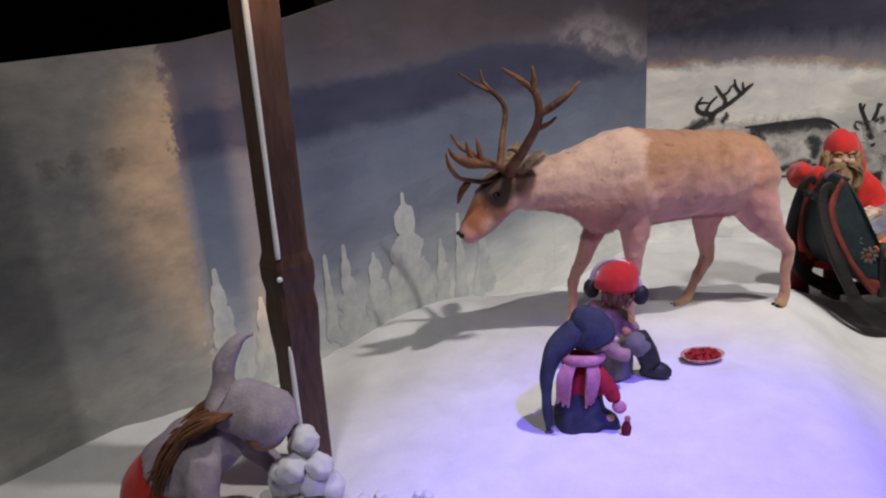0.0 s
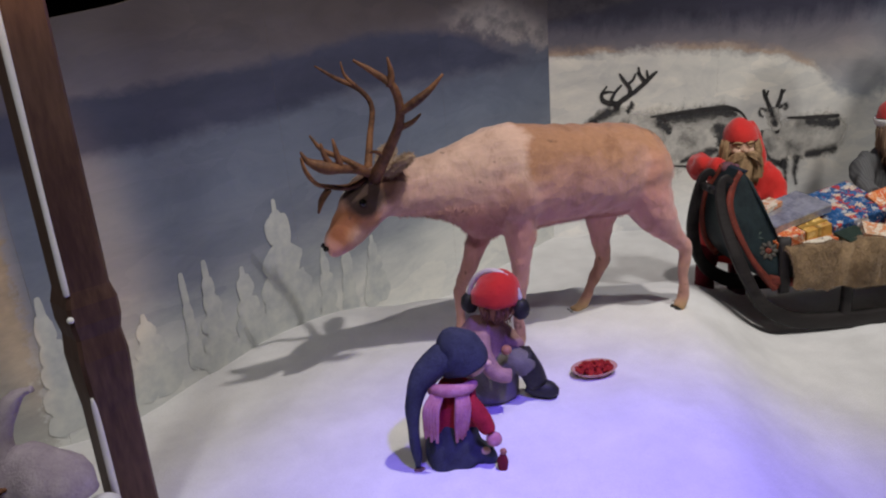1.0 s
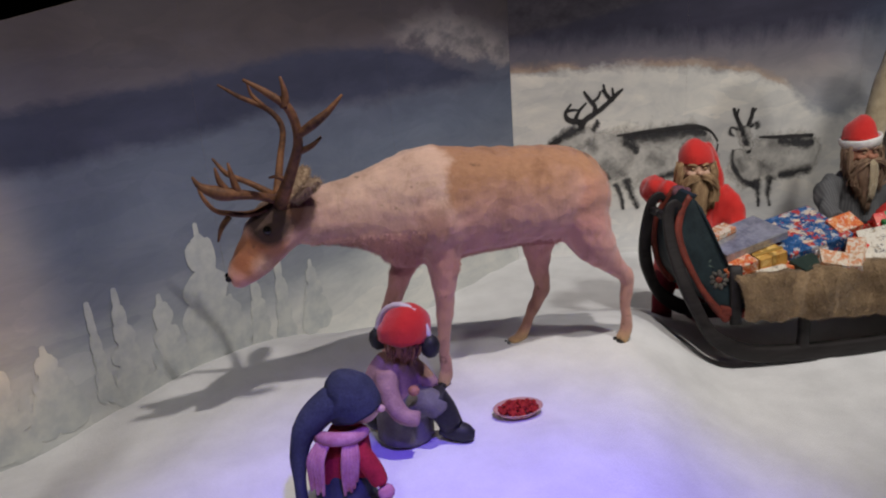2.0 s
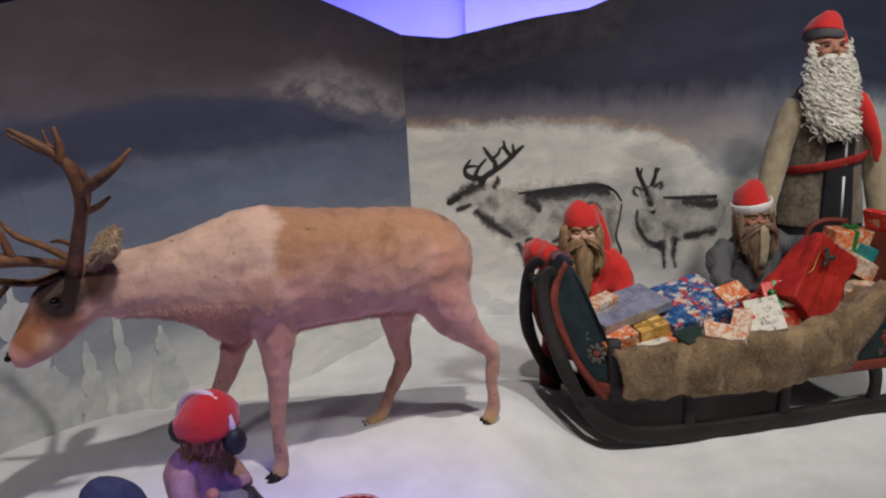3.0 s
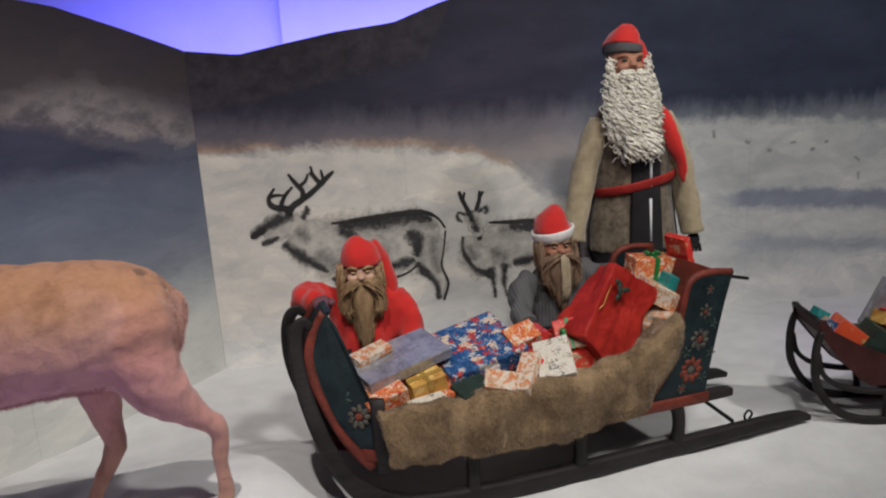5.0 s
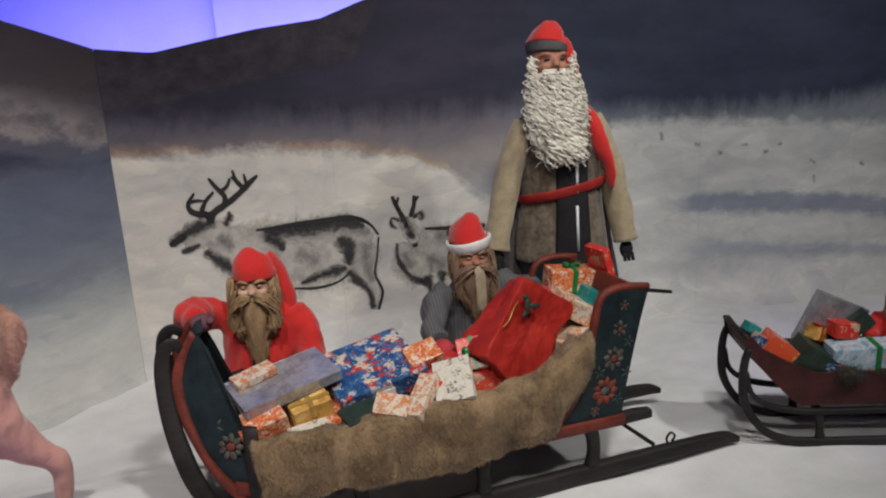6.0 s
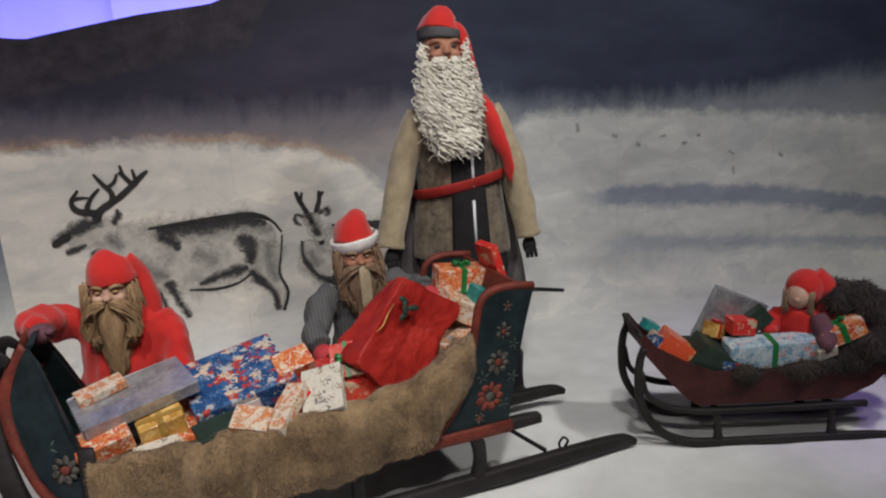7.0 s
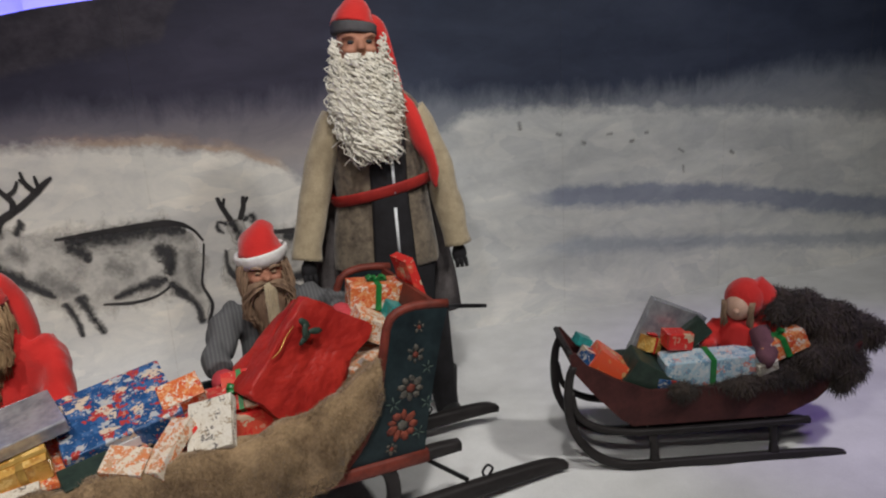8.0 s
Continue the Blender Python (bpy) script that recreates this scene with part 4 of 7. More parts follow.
def build_reindeer():
    bm = bmesh.new()
    ring_body(bm, [(-0.075, -0.03, 0.835, 0.032, 0.034), (-0.04, -0.03, 0.85, 0.052, 0.045), (0.03, -0.02, 0.905, 0.078, 0.055), (0.10, -0.01, 0.98, 0.10, 0.07), (0.17, 0, 1.015, 0.105, 0.072),
                   (0.27, 0, 1.01, 0.108, 0.075), (0.38, 0, 1.005, 0.128, 0.085), (0.52, 0, 0.995, 0.182, 0.12), (0.66, 0, 0.985, 0.225, 0.165), (0.85, 0, 0.975, 0.212, 0.19),
                   (1.05, 0, 0.963, 0.198, 0.195), (1.25, 0, 0.94, 0.198, 0.18), (1.37, 0, 0.91, 0.165, 0.14), (1.45, 0, 0.90, 0.08, 0.07)])
    legs = (
        [(0.70, -0.08, 0.90, 0.095), (0.70, -0.10, 0.76, 0.062), (0.688, -0.105, 0.60, 0.038), (0.672, -0.105, 0.42, 0.024), (0.675, -0.105, 0.33, 0.027), (0.655, -0.105, 0.275, 0.030)],
        [(0.64, 0.07, 0.86, 0.085), (0.60, 0.09, 0.74, 0.055), (0.535, 0.095, 0.59, 0.037), (0.495, 0.10, 0.50, 0.027), (0.49, 0.10, 0.36, 0.024), (0.475, 0.10, 0.27, 0.03)],
        [(1.28, -0.06, 0.92, 0.125), (1.34, -0.10, 0.76, 0.095), (1.43, -0.11, 0.64, 0.050), (1.50, -0.11, 0.565, 0.033), (1.495, -0.11, 0.43, 0.024), (1.50, -0.11, 0.33, 0.025), (1.47, -0.11, 0.275, 0.034)],
        [(1.22, 0.06, 0.88, 0.11), (1.20, 0.10, 0.72, 0.075), (1.205, 0.11, 0.60, 0.046), (1.215, 0.11, 0.50, 0.036), (1.15, 0.11, 0.38, 0.024), (1.11, 0.11, 0.30, 0.028), (1.06, 0.11, 0.262, 0.036)])
    for leg in legs:
        tube(bm, leg, 12, 4)
    tube(bm, [(1.41, 0, 1.02, 0.03), (1.45, 0, 0.97, 0.028), (1.462, 0, 0.91, 0.018), (1.455, 0, 0.87, 0.006)], 8, 3)
    ball(bm, (0.10, -0.062, 1.0), (0.035, 0.02, 0.03))
    for s, n, z in ((0.70, -0.10, 0.94), (0.60, 0, 0.87), (1.3, -0.09, 0.94)):
        ball(bm, (s, n, z), (0.13, 0.10, 0.13))
    out = fused(bm, 0.011, 5)
    for v in out.verts:
        v.co += Vector(v.normal) * 0.006 * noise.noise(v.co * 22)
    # Longer hair under the throat, along the belly and at the tail.
    shaggy = lambda c: (0.22 < c.x < 0.62 and c.z < 0.93 and c.z > 0.7) or (c.x > 1.40 and c.z > 0.82) or (0.72 < c.x < 1.2 and 0.74 < c.z < 0.80)
    tufts(out, list(out.faces), 40000, 0.011, 0.0007, 1.3, 3, keep=lambda f: shaggy(f.calc_center_median()))
    ob = thing("reindeer", (0.2, 2.87, 0), "pale cream stuffed reindeer with brown antlers, head lowered over the snow", "stuffed animal", turn=18.2)
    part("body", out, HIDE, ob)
    for s, n, z in ((0.645, -0.105, 0.255), (0.465, 0.10, 0.245), (1.455, -0.11, 0.255), (1.035, 0.11, 0.243)):
        bm = bmesh.new()
        for d in (-0.014, 0.014):
            tube(bm, [(s + 0.012, n + d, z + 0.03, 0.016), (s - 0.01, n + d, z + 0.006, 0.018), (s - 0.05, n + d * 1.3, z - 0.006, 0.006)], 7, 2)
        part("hoof", bm, HOOF, ob, "black split hoof")
    bm = bmesh.new()
    tube(bm, [(1.02, 0.10, 0.255, 0.014), (0.985, 0.10, 0.24, 0.016), (0.955, 0.10, 0.225, 0.006)], 7, 2)
    part("dewclaw", bm, HOOF, ob)
    for side in (-1, 1):
        bm = bmesh.new()
        tube(bm, [(0.19, side * 0.055, 1.09, 0.022), (0.225, side * 0.09, 1.13, 0.036), (0.25, side * 0.125, 1.155, 0.028), (0.265, side * 0.145, 1.165, 0.006)], 10, 3, flat=0.45)
        tufts(bm, list(bm.faces), 60000, 0.016, 0.0012, 0.3, 6)
        part("ear", bm, EAR, ob, "pale furry ear")
        bm = bmesh.new()
        ball(bm, (0.075, side * 0.068 - 0.012, 1.005), 0.016)
        part("eye", bm, EYE_BLACK, ob, "black glass eye")
        bm = bmesh.new()
        ball(bm, (-0.078, side * 0.022 - 0.03, 0.845), (0.012, 0.014, 0.011))
        part("nostril", bm, EYE_BLACK, ob)
    for side, lift, turn in ((-1, 0.0, 0.0), (1, -0.03, -0.06)):
        extra = bmesh.new()
        n0, k = side * 0.045, side * (0.10 if side < 0 else 0.04)
        out_n = lambda f: n0 + k * f
        beam = [(0.135, n0, 1.08, 0.026), (0.172, out_n(1.3), 1.21, 0.019), (0.20, out_n(2.0), 1.32, 0.016), (0.185 + turn * 0.4, out_n(2.2), 1.42 + lift, 0.015), (0.13 + turn, out_n(2.1), 1.475 + lift, 0.012), (0.06 + turn, out_n(2.0), 1.525 + lift, 0.005)]
        if side > 0:
            tube(extra, [(s, nn, z, r * 0.7) for s, nn, z, r in beam], 8, 5)
            tube(extra, [(0.15, out_n(2.0), 1.40, 0.010), (0.11, out_n(2.2), 1.45, 0.007), (0.10, out_n(2.2), 1.50, 0.003)], 6, 3)
            tube(extra, [(0.125, n0, 1.10, 0.014), (0.05, out_n(0.6), 1.15, 0.011), (-0.02, out_n(0.9), 1.19, 0.010), (-0.06, out_n(1.0), 1.25, 0.004)], 7, 3)
        else:
            tube(extra, beam, 8, 5)
            tube(extra, [(0.17, out_n(2.2), 1.43, 0.015), (0.175, out_n(2.3), 1.475, 0.011), (0.168, out_n(2.3), 1.525, 0.004)], 7, 4)
            tube(extra, [(0.20, out_n(2.1), 1.34, 0.014), (0.25, out_n(2.4), 1.375, 0.016), (0.30, out_n(2.5), 1.41, 0.011), (0.345, out_n(2.6), 1.455, 0.004)], 7, 4)
            tube(extra, [(0.19, out_n(1.8), 1.28, 0.012), (0.24, out_n(2.0), 1.30, 0.009), (0.275, out_n(2.0), 1.325, 0.004)], 7, 3)
            tube(extra, [(0.16, out_n(1.0), 1.18, 0.011), (0.125, out_n(1.1), 1.20, 0.007), (0.10, out_n(1.1), 1.20, 0.003)], 6, 3)
            tube(extra, [(0.125, n0, 1.10, 0.018), (0.06, out_n(0.6), 1.135, 0.014), (0.0, out_n(0.9), 1.155, 0.018), (-0.06, out_n(1.0), 1.17, 0.024), (-0.115, out_n(1.0), 1.20, 0.012), (-0.135, out_n(1.0), 1.235, 0.004)], 8, 4)
            tube(extra, [(0.0, out_n(0.9), 1.155, 0.013), (-0.01, out_n(1.0), 1.20, 0.012), (-0.02, out_n(1.0), 1.265, 0.004)], 7, 3)
            tube(extra, [(-0.03, out_n(0.95), 1.165, 0.012), (-0.055, out_n(1.0), 1.21, 0.010), (-0.062, out_n(1.0), 1.255, 0.004)], 7, 3)
            # The palmate brow tine hangs in front of the forehead.
            tube(extra, [(0.11, -0.03, 1.075, 0.014, 0.014), (0.03, -0.05, 1.065, 0.012, 0.022), (-0.04, -0.06, 1.08, 0.009, 0.036), (-0.085, -0.065, 1.10, 0.008, 0.038), (-0.115, -0.065, 1.15, 0.007, 0.024), (-0.125, -0.065, 1.20, 0.004, 0.008)], 10, 4, up=(0, 1, 0))
            tube(extra, [(-0.04, -0.06, 1.07, 0.009, 0.034), (-0.072, -0.065, 1.035, 0.008, 0.034), (-0.09, -0.065, 0.99, 0.004, 0.010)], 8, 4, up=(0, 1, 0))
        part("antler", extra, ANTLER, ob, "branched brown antler")


build_reindeer()


# ---- the post ----
def build_post():
    ob = thing("wooden_post", (-0.385, 2.0, 0.1), "dark carved wooden post streaked with snow", "post")
    ob.matrix_world = pose(-0.385, 2.0, 0.1, 0, 1.0, 0) @ pose(0, 0, 0, 0, 0, 45) @ Matrix.Diagonal((0.90, 0.90, 1, 1))
    bm = bmesh.new()
    rings = []
    for z, w in ((0, 0.061), (0.62, 0.061), (0.70, 0.067), (0.78, 0.070), (0.84, 0.064), (0.88, 0.071), (0.93, 0.071), (0.97, 0.061), (1.6, 0.060), (4.2, 0.060)):
        ring = []
        for sx, sy in ((-1, -1), (1, -1), (1, 1), (-1, 1)):
            c = 0.010
            a, b2 = ((sx * w, sy * (w - c)), (sx * (w - c), sy * w))
            for p in ((a, b2) if sx * sy > 0 else (b2, a)):
                ring.append(bm.verts.new((p[0], p[1], z)))
        rings.append(ring)
    for a, b2 in zip(rings, rings[1:]):
        for k in range(8):
            bm.faces.new((a[k], a[(k + 1) % 8], b2[(k + 1) % 8], b2[k]))
    bmesh.ops.recalc_face_normals(bm, faces=bm.faces)
    part("shaft", bm, POST_WOOD, ob, smooth=False)
    bm = bmesh.new()
    tube(bm, [(-0.060, -0.060, 0.965, 0.004), (-0.061, -0.061, 0.99, 0.009), (-0.061, -0.061, 1.2, 0.008), (-0.060, -0.060, 1.6, 0.010), (-0.060, -0.060, 2.2, 0.010), (-0.060, -0.060, 3.2, 0.011)], 8, 4)
    part("snow_strip", bm, SNOW, ob, "white snow strip down the corner")
    bm = bmesh.new()
    ball(bm, (-0.070, -0.070, 0.905), (0.010, 0.010, 0.009))
    part("snow_dab", bm, SNOW, ob)
    bm = bmesh.new()
    tube(bm, [(-0.060, -0.060, 0.14, 0.010), (-0.0605, -0.0605, 0.35, 0.011), (-0.061, -0.061, 0.62, 0.009), (-0.064, -0.064, 0.68, 0.004)], 8, 4)
    part("snow_strip", bm, SNOW, ob)


build_post()


# ---- the large sleigh ----
def plate(bm, outline, n0, n1, mat=0, bulge=0.0):
    """A board of outline (s, z), from n0 to n1 across."""
    a = [bm.verts.new((s, n0, z)) for s, z in outline]
    b = [bm.verts.new((s, n1, z)) for s, z in outline]
    k = len(outline)
    bm.faces.new(a[::-1]).material_index = mat
    bm.faces.new(b).material_index = mat
    for i in range(k):
        bm.faces.new((a[i], a[(i + 1) % k], b[(i + 1) % k], b[i])).material_index = mat
    bmesh.ops.recalc_face_normals(bm, faces=bm.faces)


def beam(bm, pts, wide, steps=6):
    """A squared timber swept through (s, n, z, half height)."""
    path = spline(pts, steps)
    rings = []
    for i, q in enumerate(path):
        d = Vector(path[min(i + 1, len(path) - 1)][:3] - path[max(i - 1, 0)][:3]).normalized()
        side = Vector((0, 1, 0)) if abs(d.y) < 0.9 else Vector((1, 0, 0))
        up = side.cross(d).normalized()
        c = 0.3
        ring = []
        for a, b in ((-1, -1 + c), (-1 + c, -1), (1 - c, -1), (1, -1 + c), (1, 1 - c), (1 - c, 1), (-1 + c, 1), (-1, 1 - c)):
            ring.append(bm.verts.new(Vector(q[:3]) + side * (a * wide) + up * (b * q[3])))
        rings.append(ring)
    for a, b in zip(rings, rings[1:]):
        for k in range(8):
            bm.faces.new((a[k], a[(k + 1) % 8], b[(k + 1) % 8], b[k]))
    bm.faces.new(rings[0][::-1])
    bm.faces.new(rings[-1])
    bmesh.ops.recalc_face_normals(bm, faces=bm.faces)


def rosette(parent, s, n, z, r, petals, petal_mat, way=-1):
    """A painted folk flower: petals round an eye, each a thin raised dab."""
    bm = bmesh.new()
    for k in range(petals):
        a = 2 * math.pi * k / petals + s
        ball(bm, (s + math.cos(a) * r * 0.62, n, z + math.sin(a) * r * 0.62), (r * 0.36 * (1 + 0.25 * math.sin(k * 5 + z * 90)), 0.0012, r * 0.24 * (1 + 0.3 * math.sin(k * 3 + z * 70))), 0, 1, (0, -math.degrees(a), 0))
    ball(bm, (s, n + way * 0.001, z), (r * 0.36, 0.0016, r * 0.33), 1, 1)
    part("painted_flower", bm, (petal_mat, FLOWER_RED if petal_mat is FLOWER_PALE else FLOWER_PALE), parent)


def leaf_spray(parent, s, n, z, r, count):
    bm = bmesh.new()
    for k in range(count):
        a = 2 * math.pi * k / count + s * 7
        ball(bm, (s + math.cos(a) * r * 0.6, n, z + math.sin(a) * r * 0.6), (r * 0.5, 0.002, r * 0.13), 0, 1, (0, -math.degrees(a), 0))
    part("painted_leaf", bm, LEAF_PAINT, parent)


DASH_OUT = [(-0.10, 0.81), (-0.16, 0.74), (-0.19, 0.66), (-0.175, 0.55), (-0.125, 0.44), (-0.06, 0.355), (0.01, 0.275)]
DASH_IN = [(0.055, 0.275), (0.058, 0.38), (0.038, 0.46), (0.0, 0.56), (-0.03, 0.67), (-0.06, 0.76)]
BACK_SIDE = [(1.12, 0.305), (1.20, 0.40), (1.255, 0.52), (1.29, 0.66), (1.325, 0.775), (1.41, 0.80), (1.53, 0.79), (1.495, 0.68), (1.46, 0.55), (1.43, 0.42), (1.41, 0.305)]


def build_sleigh():
    ob = thing("sleigh", (2.15, 3.36, 0), "old dark green and red wooden sleigh with painted flowers", "sleigh", turn=6.8)
    wide = 0.54
    for n in (0.0, wide):
        bm = bmesh.new()
        beam(bm, [(-0.175, n, 0.765, 0.014), (-0.205, n, 0.785, 0.020), (-0.235, n, 0.755, 0.024), (-0.245, n, 0.66, 0.026), (-0.228, n, 0.51, 0.028), (-0.175, n, 0.35, 0.032), (-0.07, n, 0.20, 0.036),
                  (0.13, n, 0.085, 0.038), (0.48, n, 0.050, 0.038), (0.86, n, 0.046, 0.036), (1.3, n, 0.048, 0.034), (1.7, n, 0.052, 0.030), (1.93, n, 0.048, 0.025), (2.01, n, 0.032, 0.014)], 0.022)
        runner = part("runner", bm, TAR_WOOD, ob, "tarred black curved runner")
        bm = bmesh.new()
        tube(bm, [(1.66, n, 0.09, 0.005), (1.655, n, 0.112, 0.005), (1.675, n, 0.132, 0.005), (1.695, n, 0.112, 0.005), (1.68, n, 0.09, 0.005)], 6, 4)
        part("eye_bolt", bm, IRON, runner)
        for s, lean in ((0.36, 0.0), (0.82, 0.0), (1.26, 0.03)):
            bm = bmesh.new()
            beam(bm, [(s, n, 0.29, 0.026), (s + lean * 0.8, n, 0.24, 0.024), (s + lean, n, 0.17, 0.022), (s + lean * 0.6, n, 0.10, 0.028)], 0.02, 3)
            part("stanchion", bm, TAR_WOOD, ob)
        bm = bmesh.new()
        beam(bm, [(-0.03, n, 0.32, 0.022), (0.5, n, 0.295, 0.024), (1.1, n, 0.29, 0.024), (1.42, n, 0.285, 0.024)], 0.024, 3)
        part("side_rail", bm, RED_WOOD, ob)
        bm = bmesh.new()
        beam(bm, [(1.40, n, 0.285, 0.022), (1.48, n, 0.285, 0.022), (1.545, n, 0.282, 0.018)], 0.022, 2)
        part("rail_end", bm, TAR_WOOD, ob)
        bm = bmesh.new()
        tube(bm, [(1.40, n, 0.275, 0.008), (1.57, n, 0.10, 0.008)], 7, 1)
        part("brace", bm, IRON, ob, "thin black iron brace")
        # Curved wing of the dash and the side of the back.
        k = -1 if n == 0 else 1
        bm = bmesh.new()
        plate(bm, DASH_OUT + DASH_IN, n - 0.011, n + 0.011)
        wing = part("dash_side", bm, GREEN_WOOD, ob, "dark green curved panel with painted flowers", smooth=False)
        for s, z, r, p, mat in ((-0.03, 0.455, 0.046, 9, FLOWER_PALE), (-0.095, 0.575, 0.026, 6, FLOWER_PALE), (-0.10, 0.67, 0.018, 5, FLOWER_PALE), (-0.11, 0.525, 0.015, 5, FLOWER_RED)):
            rosette(wing, s, n + k * 0.012, z, r, p, mat, k)
        for s, z, r in ((-0.07, 0.52, 0.03), (-0.115, 0.62, 0.025), (-0.10, 0.72, 0.022)):
            leaf_spray(wing, s, n + k * 0.012, z, r, 5)
        bm = bmesh.new()
        plate(bm, BACK_SIDE, n - 0.011, n + 0.011)
        side = part("back_side", bm, GREEN_WOOD, ob, "dark green side panel with painted flowers", smooth=False)
        for s, z, r, p, mat in ((1.335, 0.42, 0.062, 9, FLOWER_RED), (1.375, 0.545, 0.050, 8, FLOWER_PALE), (1.40, 0.65, 0.034, 6, FLOWER_PALE), (1.42, 0.735, 0.022, 5, FLOWER_PALE), (1.29, 0.345, 0.025, 6, FLOWER_PALE)):
            rosette(side, s, n + k * 0.012, z, r, p, mat, k)
        for s, z, r in ((1.31, 0.50, 0.028), (1.43, 0.48, 0.025), (1.44, 0.60, 0.022), (1.39, 0.38, 0.025)):
            leaf_spray(side, s, n + k * 0.012, z, r, 5)
        bm = bmesh.new()
        tube(bm, [(s, n, z, 0.016) for s, z in ((1.12, 0.31), (1.20, 0.40), (1.255, 0.52), (1.29, 0.66), (1.325, 0.775), (1.41, 0.803), (1.53, 0.79))], 8, 3)
        part("edge_trim", bm, RED_WOOD, side)
        bm = bmesh.new()
        beam(bm, [(0.035, n + k * 0.014, 0.52, 0.024), (0.035, n + k * 0.014, 0.40, 0.024), (0.035, n + k * 0.014, 0.25, 0.024)], 0.012, 2)
        part("corner_post", bm, TAR_WOOD, ob)
        bm = bmesh.new()
        plate(bm, [(0.03, 0.31), (1.16, 0.30), (1.24, 0.45), (1.255, 0.50), (0.03, 0.47)], n - 0.009, n + 0.009)
        part("side_board", bm, GREEN_WOOD, ob, smooth=False)
    bm = bmesh.new()
    outer = [(s, z) for s, z in (p[:2] for p in spline([(a, b, 0) for a, b in DASH_OUT], 4))]
    plate(bm, outer + [(s + 0.028, z + 0.006) for s, z in reversed(outer)], 0.012, wide - 0.012)
    part("dash_board", bm, GREEN_WOOD, ob, "dark curved front board", smooth=False)
    for n in (-0.004, wide + 0.004):
        bm = bmesh.new()
        tube(bm, [(s - 0.012, n, z, 0.020) for s, z in DASH_OUT], 8, 4)
        part("dash_edge", bm, RED_WOOD, ob)
    bm = bmesh.new()
    plate(bm, [(1.395, 0.31), (1.415, 0.42), (1.445, 0.55), (1.48, 0.68), (1.515, 0.785), (1.495, 0.79), (1.46, 0.68), (1.425, 0.55), (1.395, 0.42), (1.375, 0.31)], 0.012, wide - 0.012)
    part("back_board", bm, RED_WOOD, ob, "worn red back board", smooth=False)
    bm = bmesh.new()
    plate(bm, [(0.0, 0.30), (1.40, 0.285), (1.40, 0.305), (0.0, 0.32)], 0.025, wide - 0.025)
    part("floor_board", bm, TAR_WOOD, ob, smooth=False)
    for s in (0.36, 0.82, 1.275):
        bm = bmesh.new()
        beam(bm, [(s, 0.0, 0.275, 0.018), (s, wide, 0.275, 0.018)], 0.02, 2)
        part("cross_beam", bm, TAR_WOOD, ob)
    bm = bmesh.new()
    tube(bm, [(1.52, 0.02, 0.77, 0.009), (1.62, 0.10, 0.735, 0.008), (1.75, 0.145, 0.70, 0.007)], 7, 3)
    part("push_rod", bm, IRON, ob, "thin black iron rod")
    for n in (0.06, 0.30):
        bm = bmesh.new()
        beam(bm, [(-0.235, n, 0.72, 0.016), (-0.235, n + 0.2, 0.72, 0.016)], 0.018, 2)
        part("front_bar", bm, TAR_WOOD, ob)
    # The body sits low on its runners, and the front narrows as it sweeps up.
    for o in ob.children_recursive:
        low_part = not o.name.startswith(("runner", "dash", "corner_post", "eye_bolt"))
        painted_part = o.name.startswith("painted") and o.parent.name.startswith("dash")
        for v in o.data.vertices:
            s, n, z = v.co
            if low_part and not painted_part:
                k = smooth_step(0.0, 0.1, s)
                z -= 0.034 * k * (1 - 0.6 * smooth_step(0.5, 0.8, z)) * (1 - smooth_step(1.5, 1.58, s) * (z < 0.2))
                s += 0.022 * k
            s += 0.034 * smooth_step(-0.04, -0.2, s)
            f = 0.72 * smooth_step(0.22, 0.85, z) * smooth_step(0.12, -0.12, s)
            v.co = (s, wide / 2 + (n - wide / 2) * (1 - f), z)


build_sleigh()


